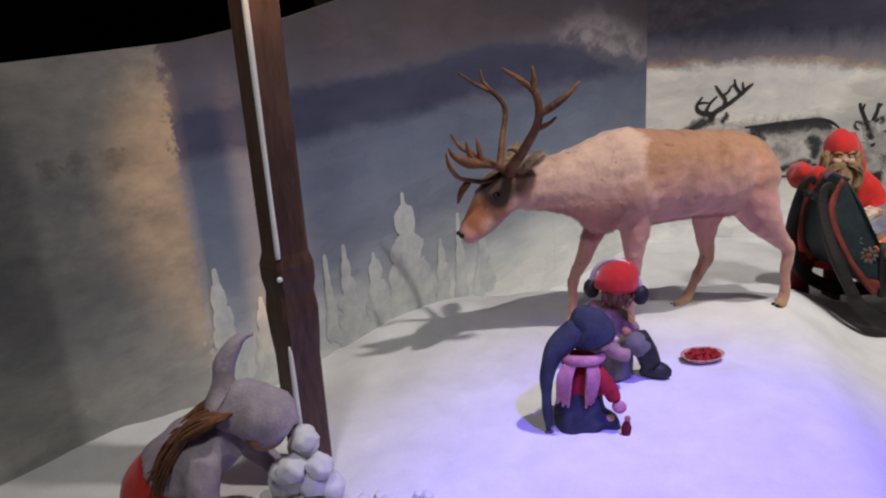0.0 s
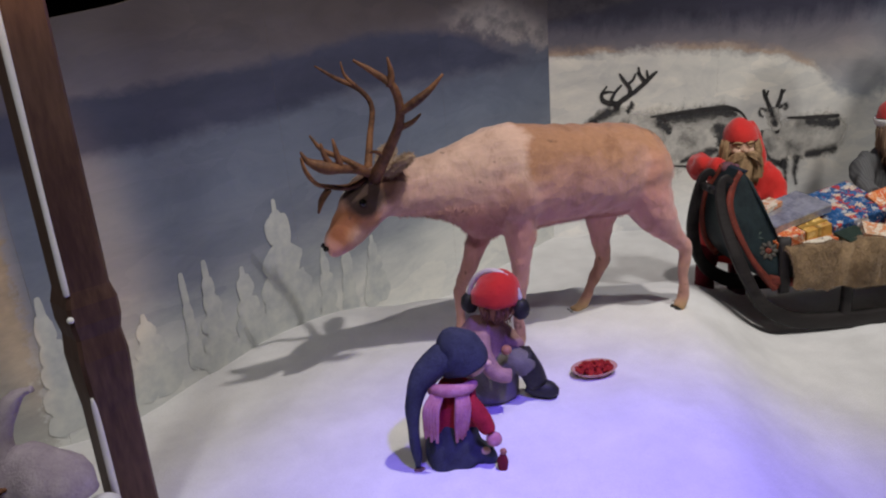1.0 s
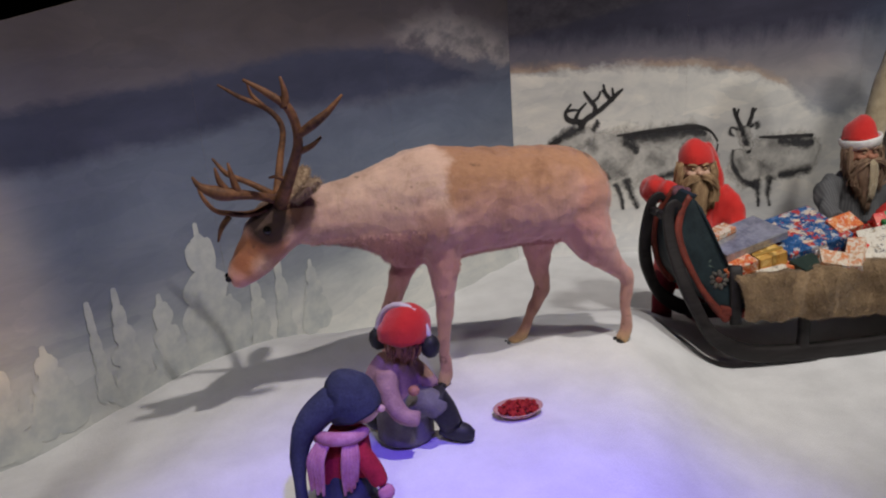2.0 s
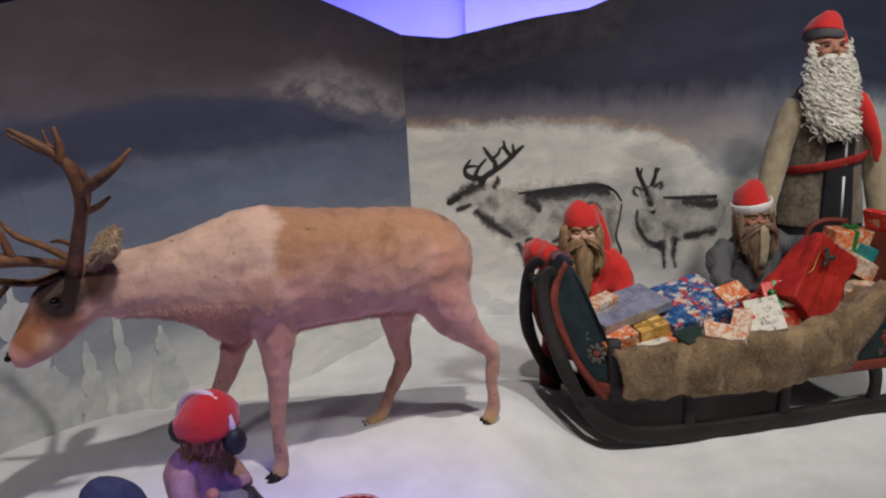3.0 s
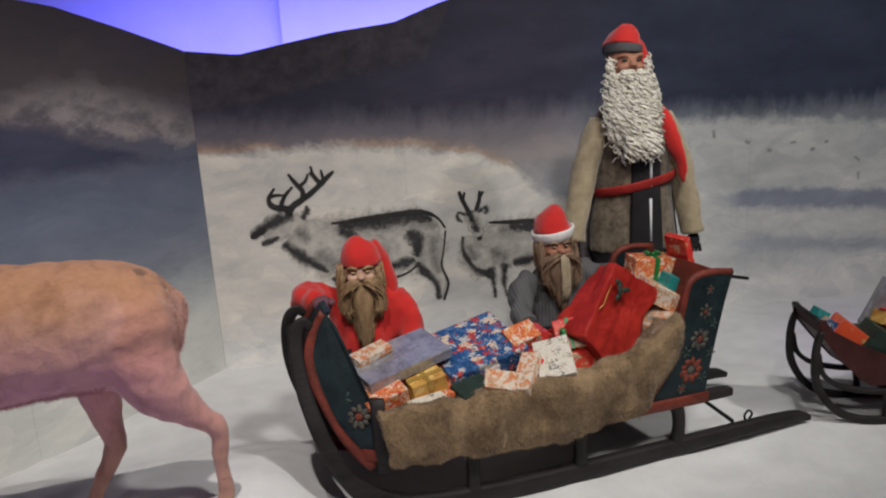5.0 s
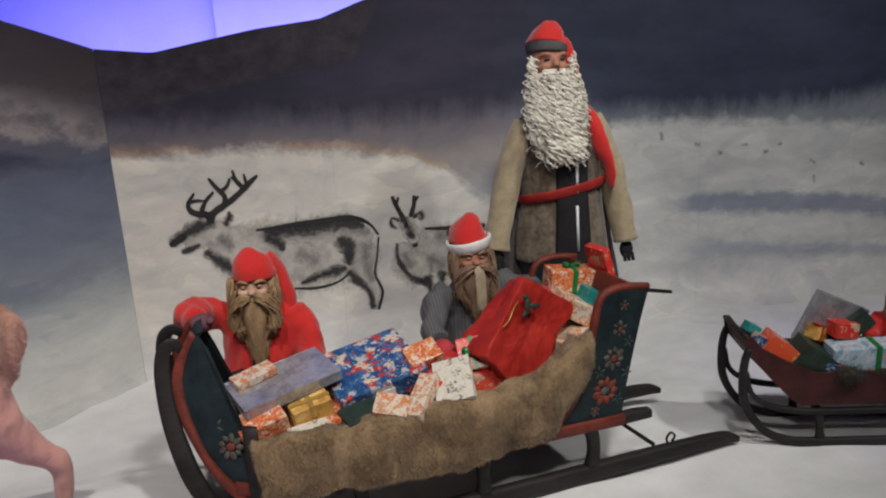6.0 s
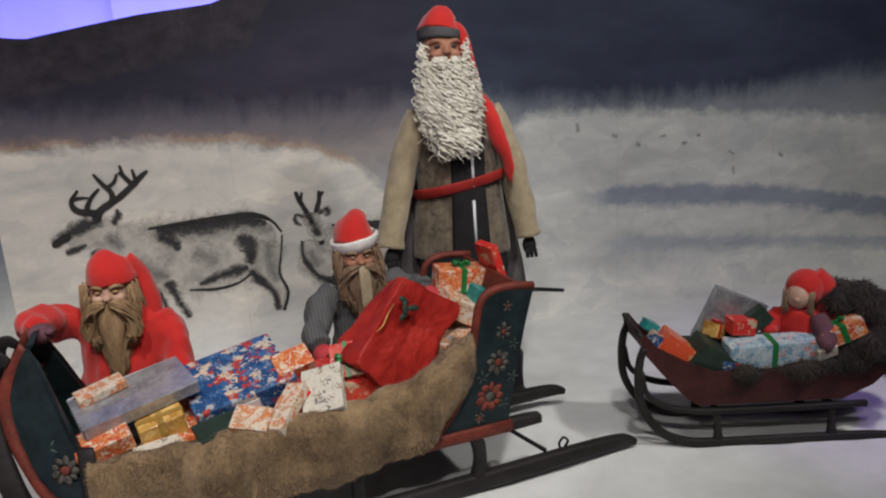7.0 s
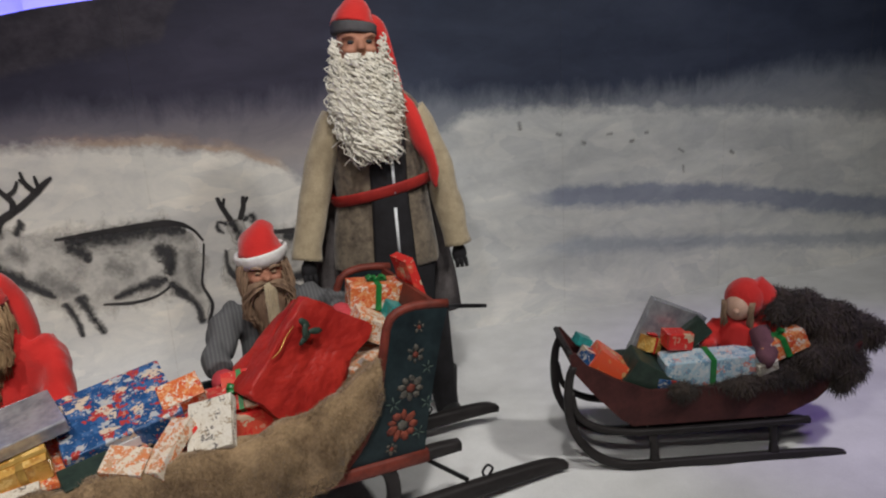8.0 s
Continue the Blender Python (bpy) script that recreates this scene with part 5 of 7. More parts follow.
def build_rug():
    """The pelt that hangs over the near side of the sleigh."""
    bm = bmesh.new()
    cols = 44
    low = lambda s: float(np.interp(s, [0.0, 0.2, 0.41, 0.71, 0.9, 1.06, 1.16, 1.24, 1.30], [0.285, 0.26, 0.24, 0.222, 0.235, 0.265, 0.33, 0.43, 0.53]))
    top = lambda s: float(np.interp(s, [0.0, 0.34, 0.6, 0.91, 1.05, 1.16, 1.24, 1.30], [0.475, 0.462, 0.465, 0.475, 0.51, 0.555, 0.61, 0.64]))
    grid = []
    for i in range(cols + 1):
        s = 0.04 + 1.25 * i / cols
        w = 0.012 * math.sin(s * 19) + 0.010 * noise.noise(Vector((s * 9, 2, 0)))
        zt, zb = top(s), low(s) + 0.012 * noise.noise(Vector((s * 14, 0, 5)))
        back = smooth_step(1.02, 1.26, s)
        prof = [(-0.052 - w, zb), (-0.058 - w, zb + (zt - zb) * 0.3), (-0.060 - w * 0.8, zb + (zt - zb) * 0.65), (-0.050, zt - 0.02), (-0.024, zt + 0.004), (0.012, zt + 0.006), (0.04, zt - 0.02), (0.09, zt - 0.05), (0.20, zt - 0.06)]
        grid.append([bm.verts.new((s + 0.02 * back * (j > 4), n + 0.02 * noise.noise(Vector((s * 6, j * 0.6, 1))) * (j < 4), z)) for j, (n, z) in enumerate(prof)])
    for a, b in zip(grid, grid[1:]):
        for j in range(len(a) - 1):
            bm.faces.new((a[j], b[j], b[j + 1], a[j + 1]))
    bmesh.ops.recalc_face_normals(bm, faces=bm.faces)
    if sum(f.normal.y for f in bm.faces) > 0:
        bmesh.ops.reverse_faces(bm, faces=bm.faces)
    bmesh.ops.solidify(bm, geom=list(bm.faces), thickness=0.012)
    wrinkle(bm, 0.024, 13)
    wrinkle(bm, 0.008, 40)
    tufts(bm, list(bm.faces), 42000, 0.011, 0.0010, 0.9, 5, keep=lambda f: f.normal.y < 0.5)
    ob = part("fur_rug", bm, PELT)
    ob.matrix_world = pose(2.15, 3.36, 0, 0, 0, 6.8)
    tagged(ob, "brown-grey fur pelt draped over the side of the sleigh", "fur rug")


build_rug()


# ---- gifts ----
def bow(parent, at, r, material):
    bm = bmesh.new()
    for a in (20, 160, 200, 340):
        c, s = math.cos(radians(a)), math.sin(radians(a))
        tube(bm, [(0, 0, 0, 0.004, 0.002), (c * r * 0.6, s * r * 0.6, r * 0.45, 0.010, 0.002), (c * r, s * r, r * 0.2, 0.011, 0.002), (c * r * 0.6, s * r * 0.6, 0.004, 0.009, 0.002), (0, 0, 0.002, 0.004, 0.002)], 6, 3)
    ball(bm, (0, 0, 0.006), 0.008, 0, 1)
    ob = part("bow", bm, material, parent)
    ob.matrix_local = Matrix.Translation(at)


def gift(at, size, turn, paper, label, ribbon=None, bows=False, group="gifts in the sleigh", cross=True, card=False):
    """A wrapped box: softly bevelled, slightly crumpled paper with folded ends, a ribbon and sometimes a bow."""
    a, b, c = [v / 2 for v in size]
    bm = bmesh.new()
    box(bm, (-a, -b, -c), (a, b, c), min(size) * 0.07)
    rng = random.Random(round(at[0] * 1000))
    for v in bm.verts:
        v.co += Vector((rng.uniform(-1, 1), rng.uniform(-1, 1), rng.uniform(-1, 1))) * 0.0018
    ob = part("gift_box", bm, paper, smooth=False)
    ob.matrix_world = pose(*at, *turn)
    tagged(ob, label, "gift", group)
    for side in (-1, 1):
        bm = bmesh.new()
        plate(bm, [(-b * 0.92, -c * 0.9), (b * 0.92, -c * 0.9), (0.0, c * 0.55)], 0, 0.002)
        fold = part("folded_end", bm, paper, ob, smooth=False)
        fold.matrix_local = pose(side * (a + 0.0005), 0, 0, 0, 0, 90 if side < 0 else -90)
    if ribbon:
        w, e = min(0.011, size[0] * 0.07), 0.0022
        bm = bmesh.new()
        for lo, hi in (((-w, -b - e, c), (w, b + e, c + e)), ((-w, -b - e, -c - e), (w, b + e, -c)), ((-w, -b - e, -c), (w, -b, c)), ((-w, b, -c), (w, b + e, c))):
            box(bm, lo, hi)
        part("ribbon", bm, ribbon, ob, smooth=False)
        if cross:
            bm = bmesh.new()
            e2 = e * 1.6
            for lo, hi in (((-a - e2, -w, c), (a + e2, w, c + e2)), ((-a - e2, -w, -c - e2), (a + e2, w, -c)), ((-a - e2, -w, -c), (-a, w, c)), ((a, -w, -c), (a + e2, w, c))):
                box(bm, lo, hi)
            part("ribbon", bm, ribbon, ob, smooth=False)
        if bows:
            bow(ob, (0, 0, c + 0.003), min(a, b) * 0.7, ribbon)
    if card:
        bm = bmesh.new()
        box(bm, (-0.035, -b - 0.003, -0.016), (0.035, -b, 0.016))
        part("gift_label", bm, LABEL_WHITE, ob, "blank white label", smooth=False)
    return ob


gift((2.30, 3.60, 0.570), (0.36, 0.21, 0.042), (8, -8, 21), PAPER_SILVER, "flat silver and blue foil gift on the sleigh")
gift((2.62, 3.69, 0.525), (0.35, 0.30, 0.085), (14, -9, 14), PAPER_BLUE, "large blue picture-printed gift with a white label", card=True)
gift((2.385, 3.50, 0.500), (0.14, 0.09, 0.062), (8, -9, 12), PAPER_GOLD, "small shiny gold gift with ribbon", RIBBON_GOLD)
gift((2.375, 3.41, 0.448), (0.135, 0.075, 0.045), (10, -6, 10), PAPER_WHITE, "small silver-white foil gift on the pelt")
gift((2.215, 3.46, 0.490), (0.16, 0.12, 0.055), (10, -12, 16), PAPER_ORANGE, "orange printed gift under the silver one")
gift((2.20, 3.62, 0.60), (0.15, 0.08, 0.025), (6, -10, 24), PAPER_MIXED, "flat brown printed gift lying on the silver one")
gift((2.555, 3.46, 0.455), (0.14, 0.10, 0.06), (12, -5, 20), PAPER_GREEN, "dark crumpled gift on the pelt")
gift((2.66, 3.45, 0.475), (0.12, 0.10, 0.055), (20, 10, -15), PAPER_MIXED, "small orange and white gift half covered")
gift((2.775, 3.475, 0.490), (0.075, 0.20, 0.04), (24, -10, -38), PAPER_MIXED, "narrow orange and cream printed gift")
gift((2.905, 3.515, 0.515), (0.14, 0.17, 0.035), (40, -14, -18), PAPER_WHITE, "white printed gift with dark marks")
gift((2.82, 3.66, 0.575), (0.13, 0.10, 0.045), (25, -12, 10), PAPER_ORANGE, "orange printed gift beside the sack")
gift((3.005, 3.60, 0.575), (0.115, 0.13, 0.035), (46, -10, -12), PAPER_RED, "red gift with a green bow", RIBBON_GREEN, True, cross=False)
gift((3.525, 3.90, 0.735), (0.21, 0.11, 0.095), (4, 5, 0), PAPER_ORANGE, "orange gift tied with a green ribbon", RIBBON_GREEN, True, cross=False)
gift((3.50, 3.80, 0.635), (0.20, 0.10, 0.085), (8, 30, 4), PAPER_MIXED, "cream and orange printed gift tilted on the pile")
gift((3.585, 3.83, 0.665), (0.10, 0.09, 0.08), (10, 20, 10), PAPER_TEAL, "small teal foil gift")
gift((3.655, 3.86, 0.755), (0.035, 0.13, 0.24), (0, -16, 12), PAPER_RED, "slim red gift standing upright")
gift((2.50, 3.60, 0.40), (0.40, 0.30, 0.14), (0, 0, 11), PAPER_ORANGE, "large orange gift at the bottom of the sleigh")
gift((3.00, 3.68, 0.44), (0.42, 0.28, 0.16), (0, 0, 11), PAPER_RED, "large red gift at the bottom of the sleigh")
gift((3.45, 3.78, 0.46), (0.22, 0.24, 0.20), (0, 0, 11), PAPER_MIXED, "cream and orange gift at the back of the sleigh")


def build_sack():
    bm = bmesh.new()
    box(bm, (-0.16, -0.075, -0.18), (0.16, 0.075, 0.18), 0.008)
    bmesh.ops.subdivide_edges(bm, edges=bm.edges, cuts=9, use_grid_fill=True)
    for v in bm.verts:
        p = v.co.copy()
        f = (p.z + 0.17) / 0.34
        v.co.x *= 1.06 - 0.10 * f
        v.co.y *= 1.25 - 0.55 * f
        v.co += p.normalized() * (0.020 * noise.noise(p * 7) - 0.045 * max(0, 0.20 - abs(noise.noise(p * 11 + Vector((3, 1, 0))))) * 2 + 0.004 * noise.noise(p * 34))
        v.co.z += 0.03 * p.x / 0.16 * f
    ob = part("gift_sack", bm, SACK_RED)
    ob.matrix_world = pose(3.215, 3.68, 0.605, -14, 47, 12) @ Matrix.Diagonal((0.96, 1.05, 1.12, 1))
    tagged(ob, "bulging glossy red gift sack leaning in the sleigh", "sack")
    for k in range(4):
        bm = bmesh.new()
        ball(bm, (-0.125 + 0.016 * k, -0.092 - 0.004 * (k % 2), 0.075 - 0.018 * (k % 3)), (0.026, 0.006, 0.011), 0, 2, (0, 50 * k, 0))
        part("holly_leaf", bm, PAPER_GREEN, ob, "dark green holly leaf")
    bm = bmesh.new()
    tube(bm, [(-0.150, -0.086, 0.05, 0.0015), (-0.156, -0.094, 0.01, 0.002), (-0.150, -0.096, -0.03, 0.002), (-0.157, -0.093, -0.06, 0.0015)], 6, 4)
    part("gold_cord", bm, RIBBON_GOLD, ob, "thin gold cord")


build_sack()


# ---- cloth and hair ----
def striped_cloth(name, colour, other, scale):
    m, n, l, b = nodes_of(name)
    wave = n.new("ShaderNodeTexWave")
    wave.bands_direction = "X"
    wave.inputs["Scale"].default_value, wave.inputs["Distortion"].default_value = scale, 1.5
    tc = n.new("ShaderNodeTexCoord")
    l.new(tc.outputs["Object"], wave.inputs["Vector"])
    weave = noise_node(n, l, 240, 4)
    l.new(mixed(n, l, maths(n, l, "MULTIPLY", wave.outputs["Fac"], weave), colour, other), b.inputs["Base Color"])
    b.inputs["Roughness"].default_value = 0.85
    bump(n, l, b, weave, 0.4, 0.003)
    return m


VEST = surface("patched_brown_hide_vest", (0.22, 0.175, 0.125), (0.045, 0.034, 0.028), 0.9, 8, 45, 0.8, 0.010, sheen=0.2)
SLEEVE = surface("beige_wool", (0.44, 0.36, 0.24), (0.30, 0.24, 0.155), 0.95, 16, 150, 0.75, 0.012, sheen=0.3)
BLACK_CLOTH = surface("black_wool", (0.022, 0.021, 0.024), (0.012, 0.011, 0.012), 0.9, 12, 200, 0.4)
SHADOW_GREY = surface("santa_shadow_grey", (0.13, 0.115, 0.115), (0.08, 0.07, 0.07), 0.95, 16, 150, 0.75, 0.012)
SKIN = surface("painted_doll_skin", (0.42, 0.20, 0.13), (0.30, 0.13, 0.085), 0.55, 20, 120, 0.2)
SKIN_PALE = surface("painted_doll_skin_pale", (0.60, 0.40, 0.30), (0.48, 0.29, 0.21), 0.55, 20, 120, 0.2)
BEARD_WHITE = surface("white_curly_hair", (0.84, 0.81, 0.73), (0.62, 0.57, 0.48), 0.45, 18, 200, 0.4)
BEARD_TAN = surface("tan_wool_hair", (0.40, 0.27, 0.15), (0.20, 0.12, 0.065), 0.8, 30, 200, 0.6, stretch=(1, 1, 0.25))
BEARD_BROWN = surface("brown_grey_wool_hair", (0.30, 0.20, 0.13), (0.13, 0.08, 0.055), 0.8, 30, 200, 0.6, stretch=(1, 1, 0.25))
RED_BRIGHT = surface("bright_red_fleece", (0.588, 0.029, 0.024), (0.55, 0.02, 0.018), 0.85, 16, 150, 0.75, 0.012, sheen=0.3)
BAND_GREY = surface("dark_grey_hat_band", (0.09, 0.085, 0.09), (0.05, 0.05, 0.055), 0.9, 12, 200, 0.4)
BELT_RED = surface("red_webbing_belt", (0.36, 0.028, 0.022), (0.22, 0.015, 0.014), 0.6, 14, 200, 0.4)
WHITE_FLEECE = surface("white_fleece_trim", (0.78, 0.76, 0.74), (0.62, 0.60, 0.58), 0.95, 30, 240, 0.6)
GREY_STRIPE = striped_cloth("grey_striped_coat", (0.070, 0.070, 0.075), (0.15, 0.15, 0.15), 22)
MITT_PINK = surface("pink_red_mitten", (0.55, 0.07, 0.085), (0.40, 0.04, 0.05), 0.9, 14, 200, 0.4)
MITT_PURPLE = surface("mauve_mitten", (0.17, 0.075, 0.095), (0.10, 0.045, 0.06), 0.9, 14, 200, 0.4)
DARK_RED = surface("dark_red_cloth", (0.20, 0.016, 0.028), (0.11, 0.010, 0.018), 0.85, 16, 150, 0.75, 0.012)
LILAC_COAT = surface("lilac_pink_cloth", (0.44, 0.27, 0.25), (0.29, 0.17, 0.165), 0.9, 16, 150, 0.75, 0.012)
GREY_CLOTH = surface("grey_wool_cloth", (0.20, 0.19, 0.18), (0.13, 0.12, 0.115), 0.9, 16, 150, 0.75, 0.012)
CRIMSON = surface("crimson_cloth", (0.40, 0.022, 0.040), (0.24, 0.012, 0.022), 0.85, 16, 150, 0.75, 0.012)
NAVY = surface("navy_felt", (0.055, 0.064, 0.088), (0.030, 0.036, 0.050), 0.9, 16, 150, 0.75, 0.012)
PINK_KNIT = surface("pink_knit_scarf", (0.52, 0.25, 0.30), (0.36, 0.12, 0.17), 0.9, 22, 200, 0.6)
BOOT_DARK = surface("dark_leather_boot", (0.035, 0.036, 0.036), (0.018, 0.018, 0.018), 0.5, 14, 120, 0.4)
LILAC = surface("lilac_grey_felt", (0.46, 0.40, 0.46), (0.32, 0.27, 0.34), 0.9, 16, 150, 0.75, 0.012)
AUBURN = surface("auburn_doll_hair", (0.24, 0.11, 0.06), (0.11, 0.05, 0.03), 0.7, 40, 220, 0.6)
PLASTIC_WHITE = surface("white_plastic", (0.70, 0.62, 0.62), (0.62, 0.54, 0.54), 0.35)


def curls(bm, count, place, length, r, seed, mat, coil=0.011, sides=4):
    """Ringlets: thin helical tubes that hang from place(rng) -> (root, outward)."""
    rng = random.Random(seed)
    for _ in range(count):
        p, out = place(rng)
        ln, c, turns = length * rng.uniform(0.7, 1.3), coil * rng.uniform(0.7, 1.3), rng.uniform(1.2, 2.2)
        ph = rng.uniform(0, 6.28)
        sway = Vector((rng.uniform(-0.3, 0.3), 0, 0))
        pts = []
        for k in range(9):
            f = k / 8
            a = ph + f * turns * 6.28
            q = p + (Vector((0, 0, -1)) + sway) * (ln * f) + out * (0.012 + 0.010 * math.sin(f * 3.1)) + Vector((math.cos(a) * c, math.sin(a) * c, 0))
            pts.append((*q, r * (1 - 0.55 * f)))
        tube(bm, pts, sides, 1, mat=mat)


def locks(bm, count, place, length, r, seed, mat):
    """Wavy straight locks of wool hair."""
    rng = random.Random(seed)
    for _ in range(count):
        p, out = place(rng)
        ln, ph = length(p) * rng.uniform(0.8, 1.1), rng.uniform(0, 6.28)
        pts = []
        for k in range(7):
            f = k / 6
            q = p + Vector((0, 0, -ln * f)) + out * (0.014 * math.sin(f * 3.0)) + Vector((0.008 * f * math.sin(ph + f * 7) - p.x * 0.12 * f, 0.003 * math.cos(ph + f * 6), 0))
            pts.append((*q, r * (1.0 - 0.75 * f * f)))
        tube(bm, pts, 5, 1, mat=mat)


def column(bm, pts, sides=16, steps=4, mat=0):
    """An upright body through (x, y, z, half width, half depth)."""
    tube(bm, pts, sides, steps, mat=mat, up=(0, 1, 0))


def build_santa():
    bm = bmesh.new()
    coat = bmesh.new()
    column(coat, [(0.0, 0.0, 0.80, 0.245, 0.155), (0.0, 0.0, 0.98, 0.225, 0.15), (0.0, 0, 1.14, 0.205, 0.142), (-0.01, 0, 1.32, 0.215, 0.148), (-0.02, 0.0, 1.46, 0.215, 0.13), (-0.03, 0, 1.54, 0.15, 0.10), (-0.04, 0, 1.61, 0.07, 0.07)], 22, 4)
    coat = fused(coat, 0.016, 3)
    wrinkle(coat, 0.012, 9)
    join(bm, coat, 0)
    for side, pts in ((-1, [(-0.17, 0.0, 1.46, 0.068), (-0.235, -0.01, 1.34, 0.068), (-0.30, -0.03, 1.14, 0.064), (-0.345, -0.05, 0.95, 0.062), (-0.36, -0.06, 0.88, 0.064)]),
                      (1, [(0.15, 0.0, 1.46, 0.068), (0.215, -0.01, 1.34, 0.068), (0.265, -0.03, 1.14, 0.066), (0.305, -0.04, 0.95, 0.066), (0.32, -0.05, 0.86, 0.066)])):
        arm = bmesh.new()
        tube(arm, pts, 14, 5)
        wrinkle(arm, 0.012, 14)
        join(bm, arm, 1)
        x, y, z, _ = pts[-1]
        hand = bmesh.new()
        ball(hand, (x, y - 0.01, z - 0.045), (0.035, 0.03, 0.05))
        for k in range(3):
            tube(hand, [(x - 0.02 + 0.02 * k, y - 0.03, z - 0.06, 0.011), (x - 0.022 + 0.022 * k, y - 0.045, z - 0.10, 0.009)], 6, 1)
        join(bm, hand, 2)
    ex = bmesh.new()
    column(ex, [(0.0, -0.148, 0.70, 0.10, 0.02), (0.0, -0.148, 0.95, 0.088, 0.022), (0.0, -0.140, 1.15, 0.08, 0.022), (0.0, -0.138, 1.42, 0.085, 0.03)], 12, 3)
    column(ex, [(0.0, 0.0, 0.45, 0.20, 0.13), (0.0, 0, 0.72, 0.215, 0.14), (0.0, 0.0, 0.84, 0.225, 0.145)], 18, 2)
    for x in (-0.15, 0.17):
        column(ex, [(x, 0, 0.55, 0.10, 0.10), (x * 1.2, 0, 0.30, 0.075, 0.08), (x * 1.35, 0, 0.10, 0.06, 0.07), (x * 1.4, -0.01, 0.02, 0.055, 0.075)], 12, 3)
    join(bm, ex, 2)
    ex = bmesh.new()
    for x in (-0.21, 0.24):
        tube(ex, [(x, 0.06, 0.045, 0.045), (x, -0.04, 0.045, 0.050), (x * 1.05, -0.14, 0.035, 0.040), (x * 1.06, -0.18, 0.03, 0.02)], 10, 3)
        column(ex, [(x, 0.03, 0.05, 0.055, 0.06), (x, 0.02, 0.24, 0.062, 0.068)], 12, 1)
    join(bm, ex, 10)
    ex = bmesh.new()
    for y, z0, z1 in ((-0.168, 0.86, 1.08), (-0.164, 1.14, 1.32)):
        tube(ex, [(0.015, y, z0, 0.007), (0.012, y, z1, 0.007)], 6, 1)
    join(bm, ex, 8)
    ex = bmesh.new()
    path = []
    for k in range(25):
        a = 2 * math.pi * k / 24
        path.append((0.222 * math.cos(a), 0.168 * math.sin(a), 1.145 + 0.16 * math.cos(a) * 0.25 - 0.01 * math.sin(a), 0.007, 0.026))
    tube(ex, path, 8, 1, up=(0, 0, 1), caps=False)
    join(bm, ex, 6)
    # Dark grey sheet behind, in place of his shadow on the wall.
    ex = bmesh.new()
    column(ex, [(0.0, 0.10, 0.50, 0.37, 0.04), (0.0, 0.11, 0.9, 0.32, 0.05), (0.0, 0.09, 1.3, 0.25, 0.05), (-0.02, 0.06, 1.5, 0.18, 0.06)], 14, 4)
    wrinkle(ex, 0.02, 8)
    join(bm, ex, 9)
    # Head, hat and its long tail over the shoulder.
    hx, hz = -0.07, 1.735
    ex = bmesh.new()
    ball(ex, (hx, -0.03, hz), (0.084, 0.098, 0.105), 0, 3)
    tube(ex, [(hx, -0.118, hz + 0.035, 0.012), (hx, -0.135, hz + 0.005, 0.017), (hx, -0.140, hz - 0.012, 0.020)], 8, 3)
    for x in (-0.043, 0.043):
        ball(ex, (hx + x, -0.108, hz - 0.012), (0.028, 0.022, 0.020))
        tube(ex, [(hx + x * 1.6, -0.100, hz + 0.040, 0.008), (hx + x, -0.122, hz + 0.046, 0.010), (hx + x * 0.35, -0.124, hz + 0.038, 0.008)], 7, 3)
    ex = fused(ex, 0.007, 2)
    join(bm, ex, 3)
    ex = bmesh.new()
    for x in (-0.037, 0.037):
        ball(ex, (hx + x, -0.119, hz + 0.020), (0.015, 0.008, 0.008))
    ball(ex, (hx, -0.128, hz - 0.055), (0.026, 0.014, 0.010))
    join(bm, ex, 10)
    ex = bmesh.new()
    column(ex, [(hx, -0.02, hz + 0.080, 0.095, 0.107), (hx + 0.010, -0.012, hz + 0.112, 0.088, 0.098), (hx + 0.034, 0.0, hz + 0.136, 0.062, 0.076), (hx + 0.056, 0.012, hz + 0.142, 0.025, 0.03)], 18, 4)
    tube(ex, [(hx + 0.035, 0.01, hz + 0.105, 0.062), (hx + 0.092, 0.03, hz + 0.075, 0.056), (hx + 0.135, 0.025, hz - 0.05, 0.052), (hx + 0.160, 0.0, hz - 0.19, 0.052), (hx + 0.20, -0.085, hz - 0.29, 0.056), (hx + 0.235, -0.135, hz - 0.40, 0.050), (hx + 0.262, -0.152, hz - 0.51, 0.034), (hx + 0.272, -0.155, hz - 0.59, 0.010)], 12, 4, flat=0.62)
    wrinkle(ex, 0.018, 14)
    wrinkle(ex, 0.006, 40)
    join(bm, ex, 5)
    ex = bmesh.new()
    column(ex, [(hx - 0.002, -0.022, hz + 0.050, 0.092, 0.106), (hx, -0.02, hz + 0.070, 0.095, 0.109), (hx + 0.003, -0.018, hz + 0.092, 0.094, 0.107)], 18, 2)
    wrinkle(ex, 0.005, 26)
    join(bm, ex, 7)
    # Beard: a soft core under many ringlets.
    ex = bmesh.new()
    column(ex, [(hx, -0.085, hz - 0.05, 0.075, 0.04), (hx - 0.005, -0.125, hz - 0.14, 0.118, 0.055), (hx - 0.003, -0.155, hz - 0.27, 0.108, 0.046), (hx + 0.004, -0.160, hz - 0.35, 0.080, 0.028), (hx + 0.012, -0.158, hz - 0.39, 0.035, 0.012)], 16, 4)
    join(bm, ex, 4)

    def root(rng):
        f = rng.random()
        w = 0.122 * (0.92 + 0.25 * math.sin(f * 3.1)) * (1 - 0.30 * f * f)
        x = rng.uniform(-1, 1)
        return Vector((hx + 0.012 * f + x * w, -0.165 - 0.048 * f + 0.085 * x * x, hz - 0.045 - 0.315 * f)), Vector((x * 0.8, -1, 0)).normalized()

